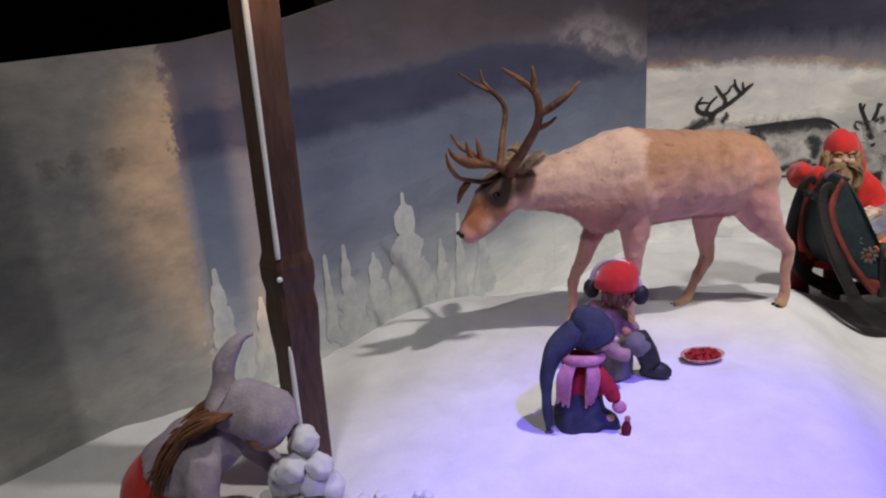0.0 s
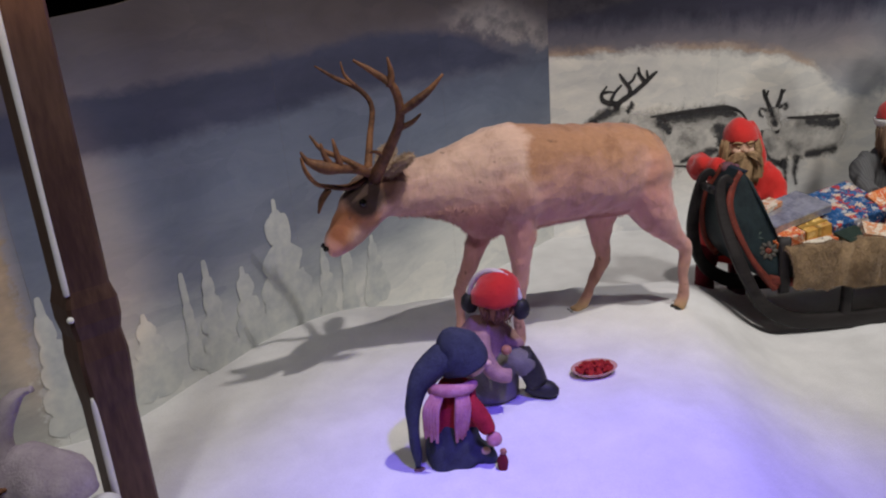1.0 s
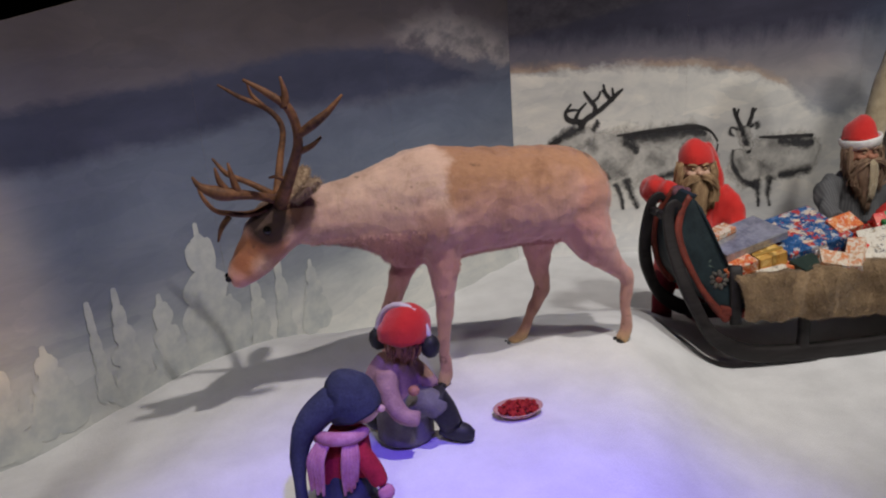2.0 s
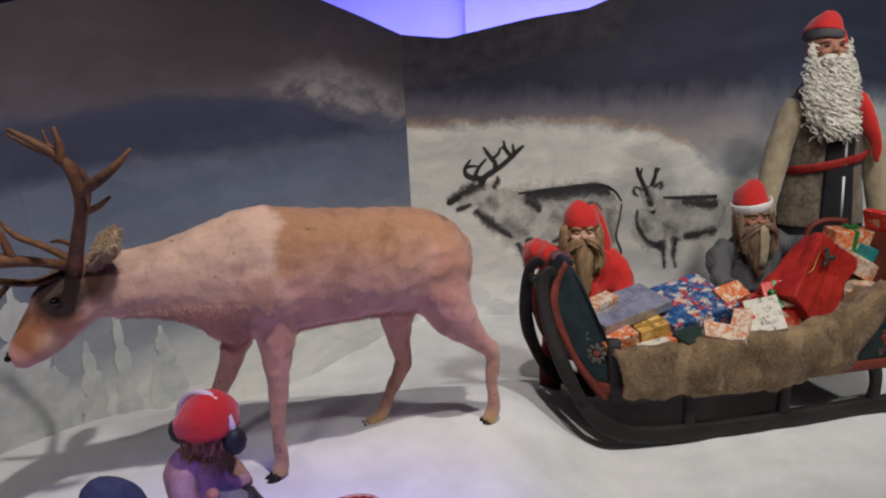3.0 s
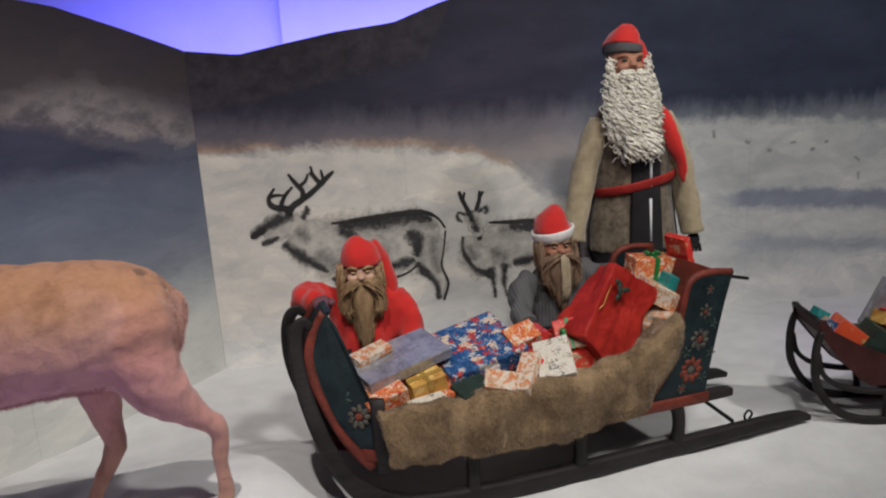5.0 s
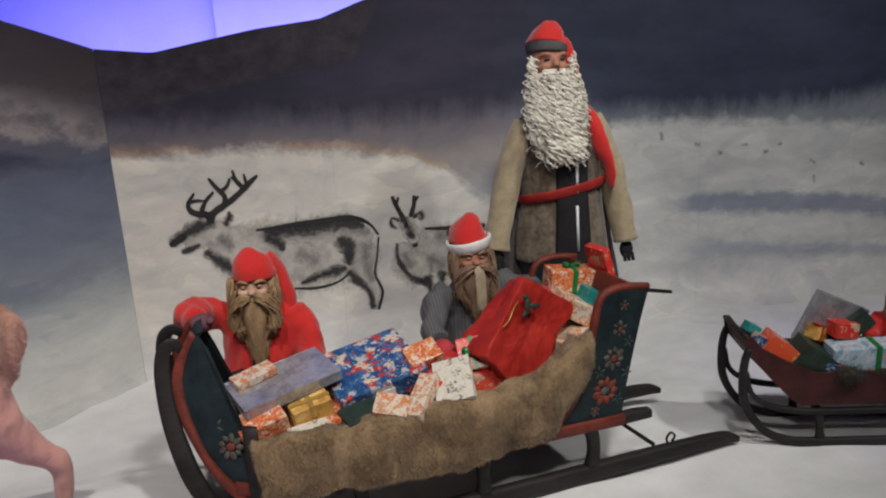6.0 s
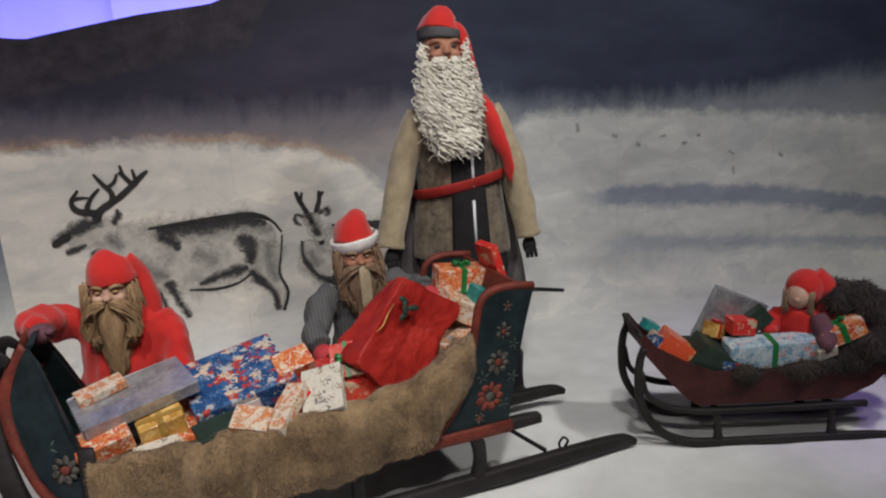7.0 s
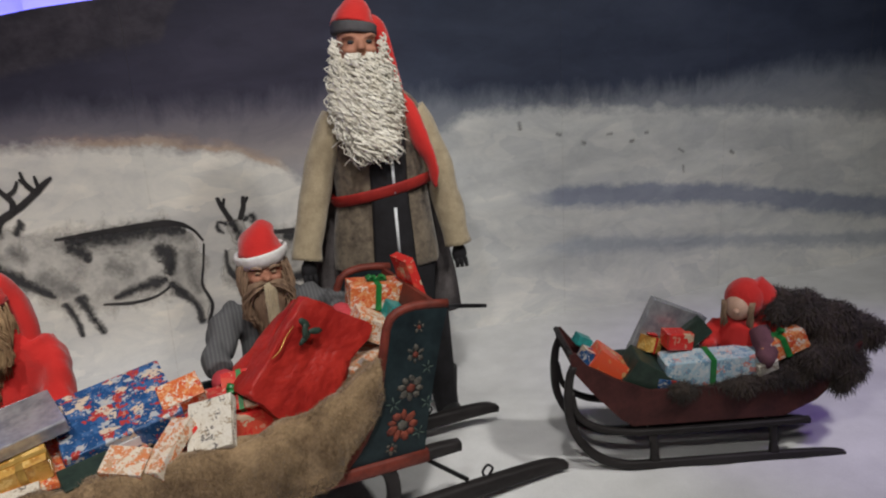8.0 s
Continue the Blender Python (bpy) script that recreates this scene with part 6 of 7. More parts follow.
    curls(bm, 460, root, 0.095, 0.0043, 11, 4, 0.017)
    curls(bm, 240, root, 0.060, 0.0042, 17, 4, 0.011)
    curls(bm, 46, lambda rng: (Vector((hx + 0.012 + rng.uniform(-0.085, 0.085), -0.205, hz - rng.uniform(0.32, 0.37))), Vector((0, -1, 0))), 0.095, 0.0060, 14, 4, 0.019)
    curls(bm, 44, lambda rng: (Vector((hx + rng.choice((-1, 1)) * rng.uniform(0.080, 0.112), -0.075, hz + rng.uniform(-0.07, 0.055))), Vector((0, -1, 0))), 0.065, 0.0048, 12, 4)
    curls(bm, 26, lambda rng: (Vector((hx + rng.choice((-1, 1)) * rng.uniform(0.012, 0.065), -0.138, hz - 0.025)), Vector((0, -1, 0))), 0.042, 0.0052, 13, 4, 0.008)
    figure("santa_figure", (3.70, 4.42, -0.105), 0, bm, (VEST, SLEEVE, BLACK_CLOTH, SKIN, BEARD_WHITE, RED_BRIGHT, BELT_RED, BAND_GREY, LABEL_WHITE, SHADOW_GREY, BOOT_DARK),
           "life-size mannequin with curly white beard, red cap and brown vest", "mannequin")


def bearded_head(bm, at, face_mat, hair_mat, long, seed, wide=0.075, moustache=230):
    """A doll's head with a long wool beard and a broad moustache; at is the middle of the face."""
    x, y, z = at
    rng = random.Random(seed + 5)
    for _ in range(moustache):
        s, r, d, h = rng.choice((-1, 1)), rng.uniform(0.75, 1.25), rng.uniform(-0.02, 0.02), rng.uniform(-0.018, 0.018)
        w = rng.uniform(-0.012, 0.012)
        tube(bm, [(x + s * 0.006, y - 0.060 + d * 0.4, z - 0.026 + h * 0.3, 0.0030), (x + s * 0.045 * r, y - 0.062 + d, z - 0.034 + h, 0.0036), (x + s * 0.072 * r + w, y - 0.042 + d, z - 0.080 + h, 0.0036),
                  (x + s * 0.076 * r - w, y - 0.034 + d, z - 0.130 + h * 2, 0.0030), (x + s * 0.058 * r + w, y - 0.036 + d, z - 0.175 - h * 2, 0.0012)], 4, 3, mat=hair_mat)
    ex = bmesh.new()
    ball(ex, (x, y + 0.05, z), (0.078, 0.085, 0.085), 0, 3)
    ball(ex, (x, y - 0.045, z - 0.008), (0.016, 0.02, 0.014))
    for s in (-0.034, 0.034):
        ball(ex, (x + s, y - 0.02, z - 0.014), (0.024, 0.02, 0.018))
    join(bm, ex, face_mat)
    for s in (-1, 1):
        tube(bm, [(x + s * 0.056, y - 0.018, z + 0.026, 0.006), (x + s * 0.034, y - 0.036, z + 0.034, 0.008), (x + s * 0.012, y - 0.040, z + 0.026, 0.006)], 6, 3, mat=hair_mat)
        ball(bm, (x + s * 0.030, y - 0.034, z + 0.012), (0.011, 0.006, 0.006), hair_mat)
    ex = bmesh.new()
    column(ex, [(x, y - 0.02, z - 0.03, wide * 0.8, 0.03), (x, y - 0.035, z - 0.09, wide, 0.035), (x, y - 0.04, z - long * 0.7, wide * 0.55, 0.028), (x, y - 0.035, z - long, wide * 0.25, 0.012)], 12, 3)
    join(bm, ex, hair_mat)
    locks(bm, 240, lambda rng: (lambda u: (Vector((x + u * wide * 1.05, y - 0.045 + 0.05 * u * u, z - 0.028 - 0.03 * rng.random())), Vector((u, -1, 0)).normalized()))(rng.uniform(-1, 1)),
          lambda p: long * (1 - 0.45 * abs(p.x - x) / wide), 0.0040, seed, hair_mat)
    locks(bm, 110, lambda rng: (lambda s: (Vector((x + s * rng.uniform(0.06, 0.095), y + rng.uniform(-0.01, 0.06), z + rng.uniform(-0.02, 0.045))), Vector((s, -0.4, 0)).normalized()))(rng.choice((-1, 1))),
          lambda p: 0.13, 0.0040, seed + 1, hair_mat)


def build_gnome_red():
    bm = bmesh.new()
    ex = bmesh.new()
    column(ex, [(-0.03, 0.02, 0.24, 0.155, 0.11), (-0.02, 0.01, 0.45, 0.165, 0.12), (0, 0, 0.66, 0.165, 0.115), (0.0, 0, 0.77, 0.145, 0.095), (0, 0, 0.84, 0.07, 0.06)], 16, 4)
    tube(ex, [(-0.13, 0, 0.77, 0.068), (-0.20, -0.05, 0.80, 0.064), (-0.245, -0.14, 0.825, 0.058), (-0.22, -0.24, 0.84, 0.050), (-0.18, -0.30, 0.85, 0.045)], 12, 4)
    tube(ex, [(0.13, 0, 0.76, 0.068), (0.19, -0.04, 0.67, 0.066), (0.20, -0.12, 0.57, 0.060), (0.16, -0.21, 0.53, 0.050)], 12, 4)
    ex = fused(ex, 0.012, 4)
    wrinkle(ex, 0.024, 11)
    wrinkle(ex, 0.010, 26)
    join(bm, ex, 0)
    bearded_head(bm, (-0.005, -0.085, 0.895), 1, 2, 0.31, 21, 0.052)
    ex = bmesh.new()
    column(ex, [(0.0, -0.03, 0.925, 0.092, 0.098), (0.0, -0.028, 0.965, 0.088, 0.092), (0.012, -0.02, 1.005, 0.062, 0.068), (0.02, -0.01, 1.022, 0.02, 0.02)], 16, 4)
    tube(ex, [(0.04, 0.0, 0.99, 0.055), (0.09, 0.01, 0.93, 0.048), (0.115, 0.0, 0.84, 0.044), (0.12, -0.02, 0.76, 0.030), (0.12, -0.03, 0.72, 0.012)], 10, 4, flat=0.7)
    wrinkle(ex, 0.018, 17)
    join(bm, ex, 0)
    ex = bmesh.new()
    for at in ((-0.165, -0.335, 0.85), (0.13, -0.24, 0.52)):
        ball(ex, at, (0.042, 0.05, 0.034), 0, 2)
        ball(ex, (at[0] + 0.035, at[1] - 0.02, at[2] + 0.012), (0.016, 0.026, 0.014))
    join(bm, ex, 3)
    ex = bmesh.new()
    for x, y in ((-0.16, -0.05), (0.04, 0.0)):
        column(ex, [(x, y, 0.05, 0.05, 0.055), (x, y, 0.20, 0.055, 0.058), (x * 0.7, 0.01, 0.32, 0.07, 0.07)], 10, 3)
    join(bm, ex, 4)
    ex = bmesh.new()
    for x, y in ((-0.16, -0.05), (0.04, 0.0)):
        tube(ex, [(x, y + 0.06, 0.035, 0.036), (x, y - 0.02, 0.035, 0.045), (x - 0.02, y - 0.10, 0.028, 0.034), (x - 0.03, y - 0.13, 0.035, 0.012)], 10, 3)
        column(ex, [(x, y, 0.04, 0.052, 0.056), (x, y, 0.12, 0.056, 0.06)], 10, 1)
    join(bm, ex, 5)
    figure("gnome_doll", (2.225, 4.03, -0.06), -4, bm, (RED_BRIGHT, SKIN_PALE, BEARD_TAN, MITT_PURPLE, DARK_RED, MITT_PURPLE), "red-coated gnome doll with long tan beard leaning on the sleigh", "doll", "gnome dolls")


def build_gnome_grey():
    bm = bmesh.new()
    ex = bmesh.new()
    column(ex, [(0, 0.02, 0.18, 0.15, 0.11), (0, 0.01, 0.42, 0.165, 0.12), (0, 0, 0.66, 0.16, 0.11), (0, 0, 0.77, 0.135, 0.09), (0, 0, 0.85, 0.065, 0.055)], 16, 4)
    tube(ex, [(-0.12, 0, 0.77, 0.064), (-0.205, -0.06, 0.70, 0.062), (-0.245, -0.16, 0.645, 0.056), (-0.245, -0.22, 0.62, 0.05)], 12, 4)
    tube(ex, [(0.12, 0, 0.77, 0.064), (0.19, -0.06, 0.76, 0.060), (0.22, -0.16, 0.77, 0.054), (0.205, -0.25, 0.785, 0.046)], 12, 4)
    ex = fused(ex, 0.012, 4)
    wrinkle(ex, 0.024, 11)
    wrinkle(ex, 0.010, 26)
    join(bm, ex, 0)
    bearded_head(bm, (-0.035, -0.085, 0.92), 1, 2, 0.26, 31, 0.068, 90)
    ex = bmesh.new()
    locks(ex, 70, lambda rng: (Vector((-0.03 + rng.uniform(-0.020, 0.020), -0.150, 0.90)), Vector((0, -1, 0))), lambda p: 0.21, 0.0038, 33, 0)
    join(bm, ex, 6)
    ex = bmesh.new()
    column(ex, [(-0.035, -0.035, 0.985, 0.090, 0.095), (-0.03, -0.03, 1.03, 0.082, 0.086), (-0.01, -0.02, 1.07, 0.052, 0.057), (0.015, -0.01, 1.085, 0.016, 0.016)], 16, 4)
    wrinkle(ex, 0.010, 18)
    join(bm, ex, 3)
    ex = bmesh.new()
    tube(ex, [(-0.035 + 0.087 * math.cos(a), -0.035 + 0.092 * math.sin(a), 0.977 + 0.016 * math.cos(a), 0.011, 0.032) for a in (2 * math.pi * k / 20 for k in range(21))], 8, 1, up=(0, 0, 1), caps=False)
    wrinkle(ex, 0.004, 60)
    join(bm, ex, 4)
    ex = bmesh.new()
    for at in ((-0.24, -0.27, 0.60), (0.20, -0.29, 0.78)):
        ball(ex, at, (0.046, 0.055, 0.042), 0, 2)
        ball(ex, (at[0] + 0.04, at[1] - 0.02, at[2]), (0.016, 0.028, 0.016))
    join(bm, ex, 5)
    ex = bmesh.new()
    for x in (-0.08, 0.08):
        column(ex, [(x, 0, 0.02, 0.05, 0.07), (x, 0, 0.2, 0.06, 0.065)], 10, 2)
    join(bm, ex, 7)
    figure("gnome_doll", (3.175, 4.16, -0.10), 3, bm, (GREY_STRIPE, SKIN, BEARD_BROWN, RED_BRIGHT, WHITE_FLEECE, MITT_PINK, SLEEVE, BOOT_DARK), "grey-coated gnome doll in a red cap with white brim", "doll", "gnome dolls")


def build_gnome_headphones():
    bm = bmesh.new()
    ex = bmesh.new()
    column(ex, [(0.02, 0.02, 0.0, 0.10, 0.10), (0.02, 0.02, 0.10, 0.10, 0.095), (0.01, 0.01, 0.2, 0.075, 0.07)], 14, 3)
    tube(ex, [(0.05, -0.02, 0.14, 0.055), (0.12, -0.04, 0.17, 0.048), (0.16, -0.05, 0.13, 0.042)], 10, 3)
    join(bm, fused(ex, 0.01, 3), 0)
    ex = bmesh.new()
    column(ex, [(0.0, 0, 0.14, 0.082, 0.07), (-0.01, 0, 0.24, 0.085, 0.07), (0.01, 0, 0.31, 0.06, 0.055)], 14, 3)
    tube(ex, [(-0.01, -0.06, 0.29, 0.036), (0.0, -0.10, 0.22, 0.034), (0.05, -0.12, 0.16, 0.030), (0.10, -0.12, 0.15, 0.026)], 10, 3)
    tube(ex, [(0.02, 0.05, 0.29, 0.036), (0.08, 0.06, 0.22, 0.034), (0.13, 0.03, 0.18, 0.028)], 10, 3)
    ex = fused(ex, 0.01, 3)
    wrinkle(ex, 0.008, 20)
    join(bm, ex, 1)
    ex = bmesh.new()
    ball(ex, (0.055, -0.01, 0.385), (0.066, 0.068, 0.072), 0, 3)
    ball(ex, (0.085, -0.10, 0.24), (0.02, 0.02, 0.018))
    join(bm, ex, 2)
    ex = bmesh.new()
    locks(ex, 90, lambda rng: (Vector((0.045 + rng.uniform(-0.05, 0.07), -0.01 + rng.uniform(-0.07, 0.05), 0.39)), Vector((0.3, -0.6, 0))), lambda p: 0.07, 0.0036, 41, 0)
    join(bm, ex, 7)
    ex = bmesh.new()
    column(ex, [(0.055, -0.005, 0.392, 0.090, 0.090), (0.055, -0.003, 0.440, 0.088, 0.086), (0.045, 0.0, 0.478, 0.060, 0.060), (0.04, 0.0, 0.494, 0.02, 0.02)], 16, 4)
    wrinkle(ex, 0.008, 18)
    join(bm, ex, 3)
    ex = bmesh.new()
    ear = Vector((-0.94, 0.34, 0))
    mid = Vector((0.048, -0.003, 0))
    for k in (-1, 1):
        ball(ex, tuple(mid + ear * (k * 0.098) + Vector((0, 0, 0.368))), (0.034, 0.034, 0.042), 0, 2)
    join(bm, ex, 4)
    ex = bmesh.new()
    tube(ex, [(*(mid + ear * (0.098 * math.cos(a)) + Vector((0, 0, 0.385 + 0.116 * math.sin(a)))), 0.011) for a in (math.pi * k / 12 for k in range(13))], 7, 1, up=(0, 1, 0))
    join(bm, ex, 5)
    ex = bmesh.new()
    tube(ex, [(0.13, -0.03, 0.18, 0.050), (0.165, -0.02, 0.12, 0.046), (0.185, -0.01, 0.06, 0.042)], 10, 3)
    tube(ex, [(0.155, 0.0, 0.05, 0.036), (0.19, -0.01, 0.04, 0.038), (0.24, -0.02, 0.03, 0.032), (0.265, -0.02, 0.026, 0.014)], 10, 3)
    tube(ex, [(-0.04, 0.05, 0.04, 0.03), (-0.09, 0.06, 0.03, 0.032), (-0.13, 0.07, 0.03, 0.016)], 8, 3)
    join(bm, ex, 6)
    figure("gnome_doll", (0.695, 2.61, 0.275), -8, bm, (GREY_CLOTH, LILAC_COAT, SKIN, RED_BRIGHT, BOOT_DARK, PLASTIC_WHITE, BOOT_DARK, AUBURN), "kneeling gnome doll in red cap with white headphones", "doll", "gnome dolls")


def build_gnome_blue():
    bm = bmesh.new()
    ex = bmesh.new()
    column(ex, [(0.0, 0.0, -0.02, 0.085, 0.08), (0.0, 0.0, 0.08, 0.10, 0.09), (0.0, 0.01, 0.17, 0.09, 0.08), (0.0, 0.02, 0.22, 0.07, 0.06)], 14, 3)
    tube(ex, [(0.05, -0.03, 0.08, 0.055), (0.10, -0.03, 0.07, 0.045), (0.12, -0.04, 0.0, 0.03)], 10, 3)
    ex = fused(ex, 0.01, 3)
    wrinkle(ex, 0.014, 18)
    join(bm, ex, 0)
    ex = bmesh.new()
    column(ex, [(0.0, 0.01, 0.16, 0.085, 0.07), (0.01, 0.02, 0.26, 0.085, 0.07), (0.03, 0.03, 0.35, 0.06, 0.055)], 14, 3)
    tube(ex, [(0.05, -0.03, 0.31, 0.035), (0.10, -0.06, 0.24, 0.034), (0.12, -0.07, 0.19, 0.028)], 10, 3)
    join(bm, fused(ex, 0.01, 3), 1)
    ex = bmesh.new()
    rng = random.Random(45)
    for k in range(16):
        x = -0.085 + 0.0095 * k
        y = -0.03 - 0.05 * math.cos((x + 0.01) * 14)
        if 4 < k < 11:
            continue
        tube(ex, [(x * 0.7 + 0.01, y + 0.02, 0.355, 0.008), (x, y - 0.012, 0.31, 0.010), (x - 0.006, y - 0.016, 0.25, 0.009), (x - 0.01, y - 0.012, 0.19 + rng.uniform(-0.02, 0.03), 0.005)], 6, 3)
    tube(ex, [(-0.06, -0.02, 0.35, 0.022), (-0.01, -0.06, 0.365, 0.024), (0.05, -0.05, 0.36, 0.022), (0.08, 0.0, 0.35, 0.02)], 8, 3)
    ball(ex, (0.135, -0.08, 0.165), (0.028, 0.03, 0.026), 0, 2)
    tube(ex, [(0.13, -0.08, 0.165, 0.012), (0.155, -0.085, 0.18, 0.008)], 6, 1)
    join(bm, ex, 2)
    ex = bmesh.new()
    ball(ex, (0.075, 0.04, 0.425), (0.06, 0.06, 0.066), 0, 3)
    ball(ex, (0.135, 0.02, 0.415), (0.016, 0.014, 0.013))
    ball(ex, (0.105, -0.055, 0.10), (0.018, 0.016, 0.014))
    join(bm, ex, 3)
    ex = bmesh.new()
    column(ex, [(0.055, 0.03, 0.41, 0.085, 0.085), (0.04, 0.03, 0.46, 0.092, 0.09), (0.01, 0.02, 0.50, 0.072, 0.074), (-0.02, 0.01, 0.515, 0.03, 0.03)], 16, 4)
    tube(ex, [(0.03, 0.03, 0.45, 0.072), (-0.04, 0.01, 0.44, 0.056), (-0.10, -0.01, 0.375, 0.040), (-0.128, -0.03, 0.29, 0.028), (-0.135, -0.04, 0.18, 0.020), (-0.13, -0.045, 0.09, 0.017), (-0.132, -0.045, 0.05, 0.014)], 12, 4)
    wrinkle(ex, 0.008, 20)
    join(bm, ex, 4)
    ex = bmesh.new()
    ball(ex, (-0.127, -0.048, 0.022), (0.030, 0.03, 0.022), 0, 2)
    join(bm, ex, 5)
    bmesh.ops.transform(bm, matrix=Matrix.Diagonal((0.92, 0.92, 0.86, 1)), verts=bm.verts)
    figure("gnome_doll", (0.555, 2.235, 0.245), 0, bm, (NAVY, CRIMSON, PINK_KNIT, SKIN_PALE, NAVY, BEARD_BROWN), "kneeling gnome doll in long navy cap and pink scarf", "doll", "gnome dolls")


def build_gnome_lilac():
    bm = bmesh.new()
    ex = bmesh.new()
    tube(ex, [(-0.33, 0.02, 0.04, 0.10), (-0.29, 0.02, 0.20, 0.115), (-0.20, 0.01, 0.30, 0.095)], 14, 4)
    join(bm, fused(ex, 0.012, 3), 0)
    ex = bmesh.new()
    tube(ex, [(-0.24, 0.01, 0.27, 0.105), (-0.12, 0, 0.36, 0.105), (-0.02, 0, 0.40, 0.075)], 14, 4)
    tube(ex, [(-0.08, -0.08, 0.37, 0.046), (-0.09, -0.12, 0.26, 0.044), (-0.05, -0.12, 0.16, 0.038), (0.02, -0.10, 0.11, 0.032)], 10, 4)
    tube(ex, [(-0.05, 0.07, 0.36, 0.044), (0.02, 0.09, 0.27, 0.04), (0.08, 0.06, 0.22, 0.032)], 10, 4)
    ex = fused(ex, 0.011, 3)
    wrinkle(ex, 0.010, 16)
    join(bm, ex, 1)
    ex = bmesh.new()
    column(ex, [(0.07, 0, 0.40, 0.055, 0.055), (0.06, 0, 0.45, 0.06, 0.06)], 12, 2)
    ball(ex, (0.08, -0.01, 0.41), (0.065, 0.065, 0.06), 0, 3)
    join(bm, ex, 2)
    ex = bmesh.new()
    tube(ex, [(0.125, -0.01, 0.395, 0.074), (0.095, -0.005, 0.45, 0.086), (0.035, 0, 0.475, 0.084), (-0.03, 0.01, 0.485, 0.066), (-0.035, 0.02, 0.55, 0.036), (-0.015, 0.03, 0.62, 0.028), (0.03, 0.04, 0.675, 0.022), (0.07, 0.05, 0.69, 0.014)], 14, 4)
    wrinkle(ex, 0.018, 16)
    join(bm, ex, 3)
    ex = bmesh.new()
    rng = random.Random(51)
    for _ in range(190):
        y, u, w = rng.uniform(-0.095, 0.04), rng.uniform(-0.02, 0.03), rng.uniform(-0.015, 0.015)
        tube(ex, [(-0.01 + u, y, 0.500, 0.004), (-0.09 + u, y - 0.012 + w, 0.472 + w, 0.0048), (-0.17 + u, y - 0.02 - w, 0.405 + rng.uniform(-0.02, 0.02), 0.0046), (-0.23 + u, y - 0.03 + w, 0.30 + rng.uniform(-0.05, 0.04), 0.0018)], 4, 3)
    join(bm, ex, 4)
    ex = bmesh.new()
    ball(ex, (0.04, -0.095, 0.10), (0.035, 0.035, 0.03), 0, 2)
    ball(ex, (0.10, 0.05, 0.20), (0.035, 0.035, 0.03), 0, 2)
    join(bm, ex, 5)
    figure("gnome_doll", (-0.50, 1.74, 0.20), 0, bm, (RED_CLOTH, LILAC, SKIN, LILAC, AUBURN, GREY_CLOTH), "gnome doll in lilac cap bending over a heap of snowballs", "doll", "gnome dolls")


build_santa()
build_gnome_red()
build_gnome_grey()
build_gnome_headphones()
build_gnome_blue()
build_gnome_lilac()


# ---- small things on the snow ----
def snowball(at, r):
    bm = bmesh.new()
    ball(bm, (0, 0, 0), (r, r, r * 0.93), 0, 3)
    for v in bm.verts:
        v.co += v.co.normalized() * r * 0.30 * noise.noise(v.co * (1.6 / r) + Vector(at) * 9)
    ob = part("snowball", bm, SNOW)
    ob.matrix_world = pose(*at)
    tagged(ob, "white packed snowball lying in a heap on the snow", "snowball", "heap of snowballs")


rng = random.Random(8)
for x, y, r in ((-0.40, 1.70, 0.055), (-0.33, 1.74, 0.058), (-0.27, 1.68, 0.052), (-0.36, 1.80, 0.055), (-0.28, 1.79, 0.052), (-0.22, 1.74, 0.045), (-0.44, 1.77, 0.05), (-0.20, 1.66, 0.04),
                (-0.14, 1.72, 0.026), (-0.12, 1.66, 0.022), (-0.17, 1.79, 0.026), (-0.09, 1.72, 0.020), (-0.10, 1.79, 0.018), (-0.40, 1.60, 0.04), (-0.31, 1.61, 0.038)):
    snowball((x, y, snow_height(x, y) + r * 0.85), r)
for x, y, z, r in ((-0.36, 1.75, 0.155, 0.052), (-0.30, 1.73, 0.15, 0.050), (-0.33, 1.78, 0.235, 0.050), (-0.40, 1.76, 0.13, 0.046), (-0.25, 1.75, 0.12, 0.042), (-0.31, 1.74, 0.29, 0.044), (-0.35, 1.70, 0.22, 0.045), (-0.27, 1.72, 0.21, 0.042), (-0.38, 1.72, 0.20, 0.042)):
    snowball((x, y, snow_height(x, y) + z), r)


for _ in range(34):
    x, y, r = rng.uniform(-0.24, 0.04), rng.uniform(1.58, 1.86), rng.uniform(0.010, 0.028)
    snowball((x, y, snow_height(x, y) + r * 0.7), r)


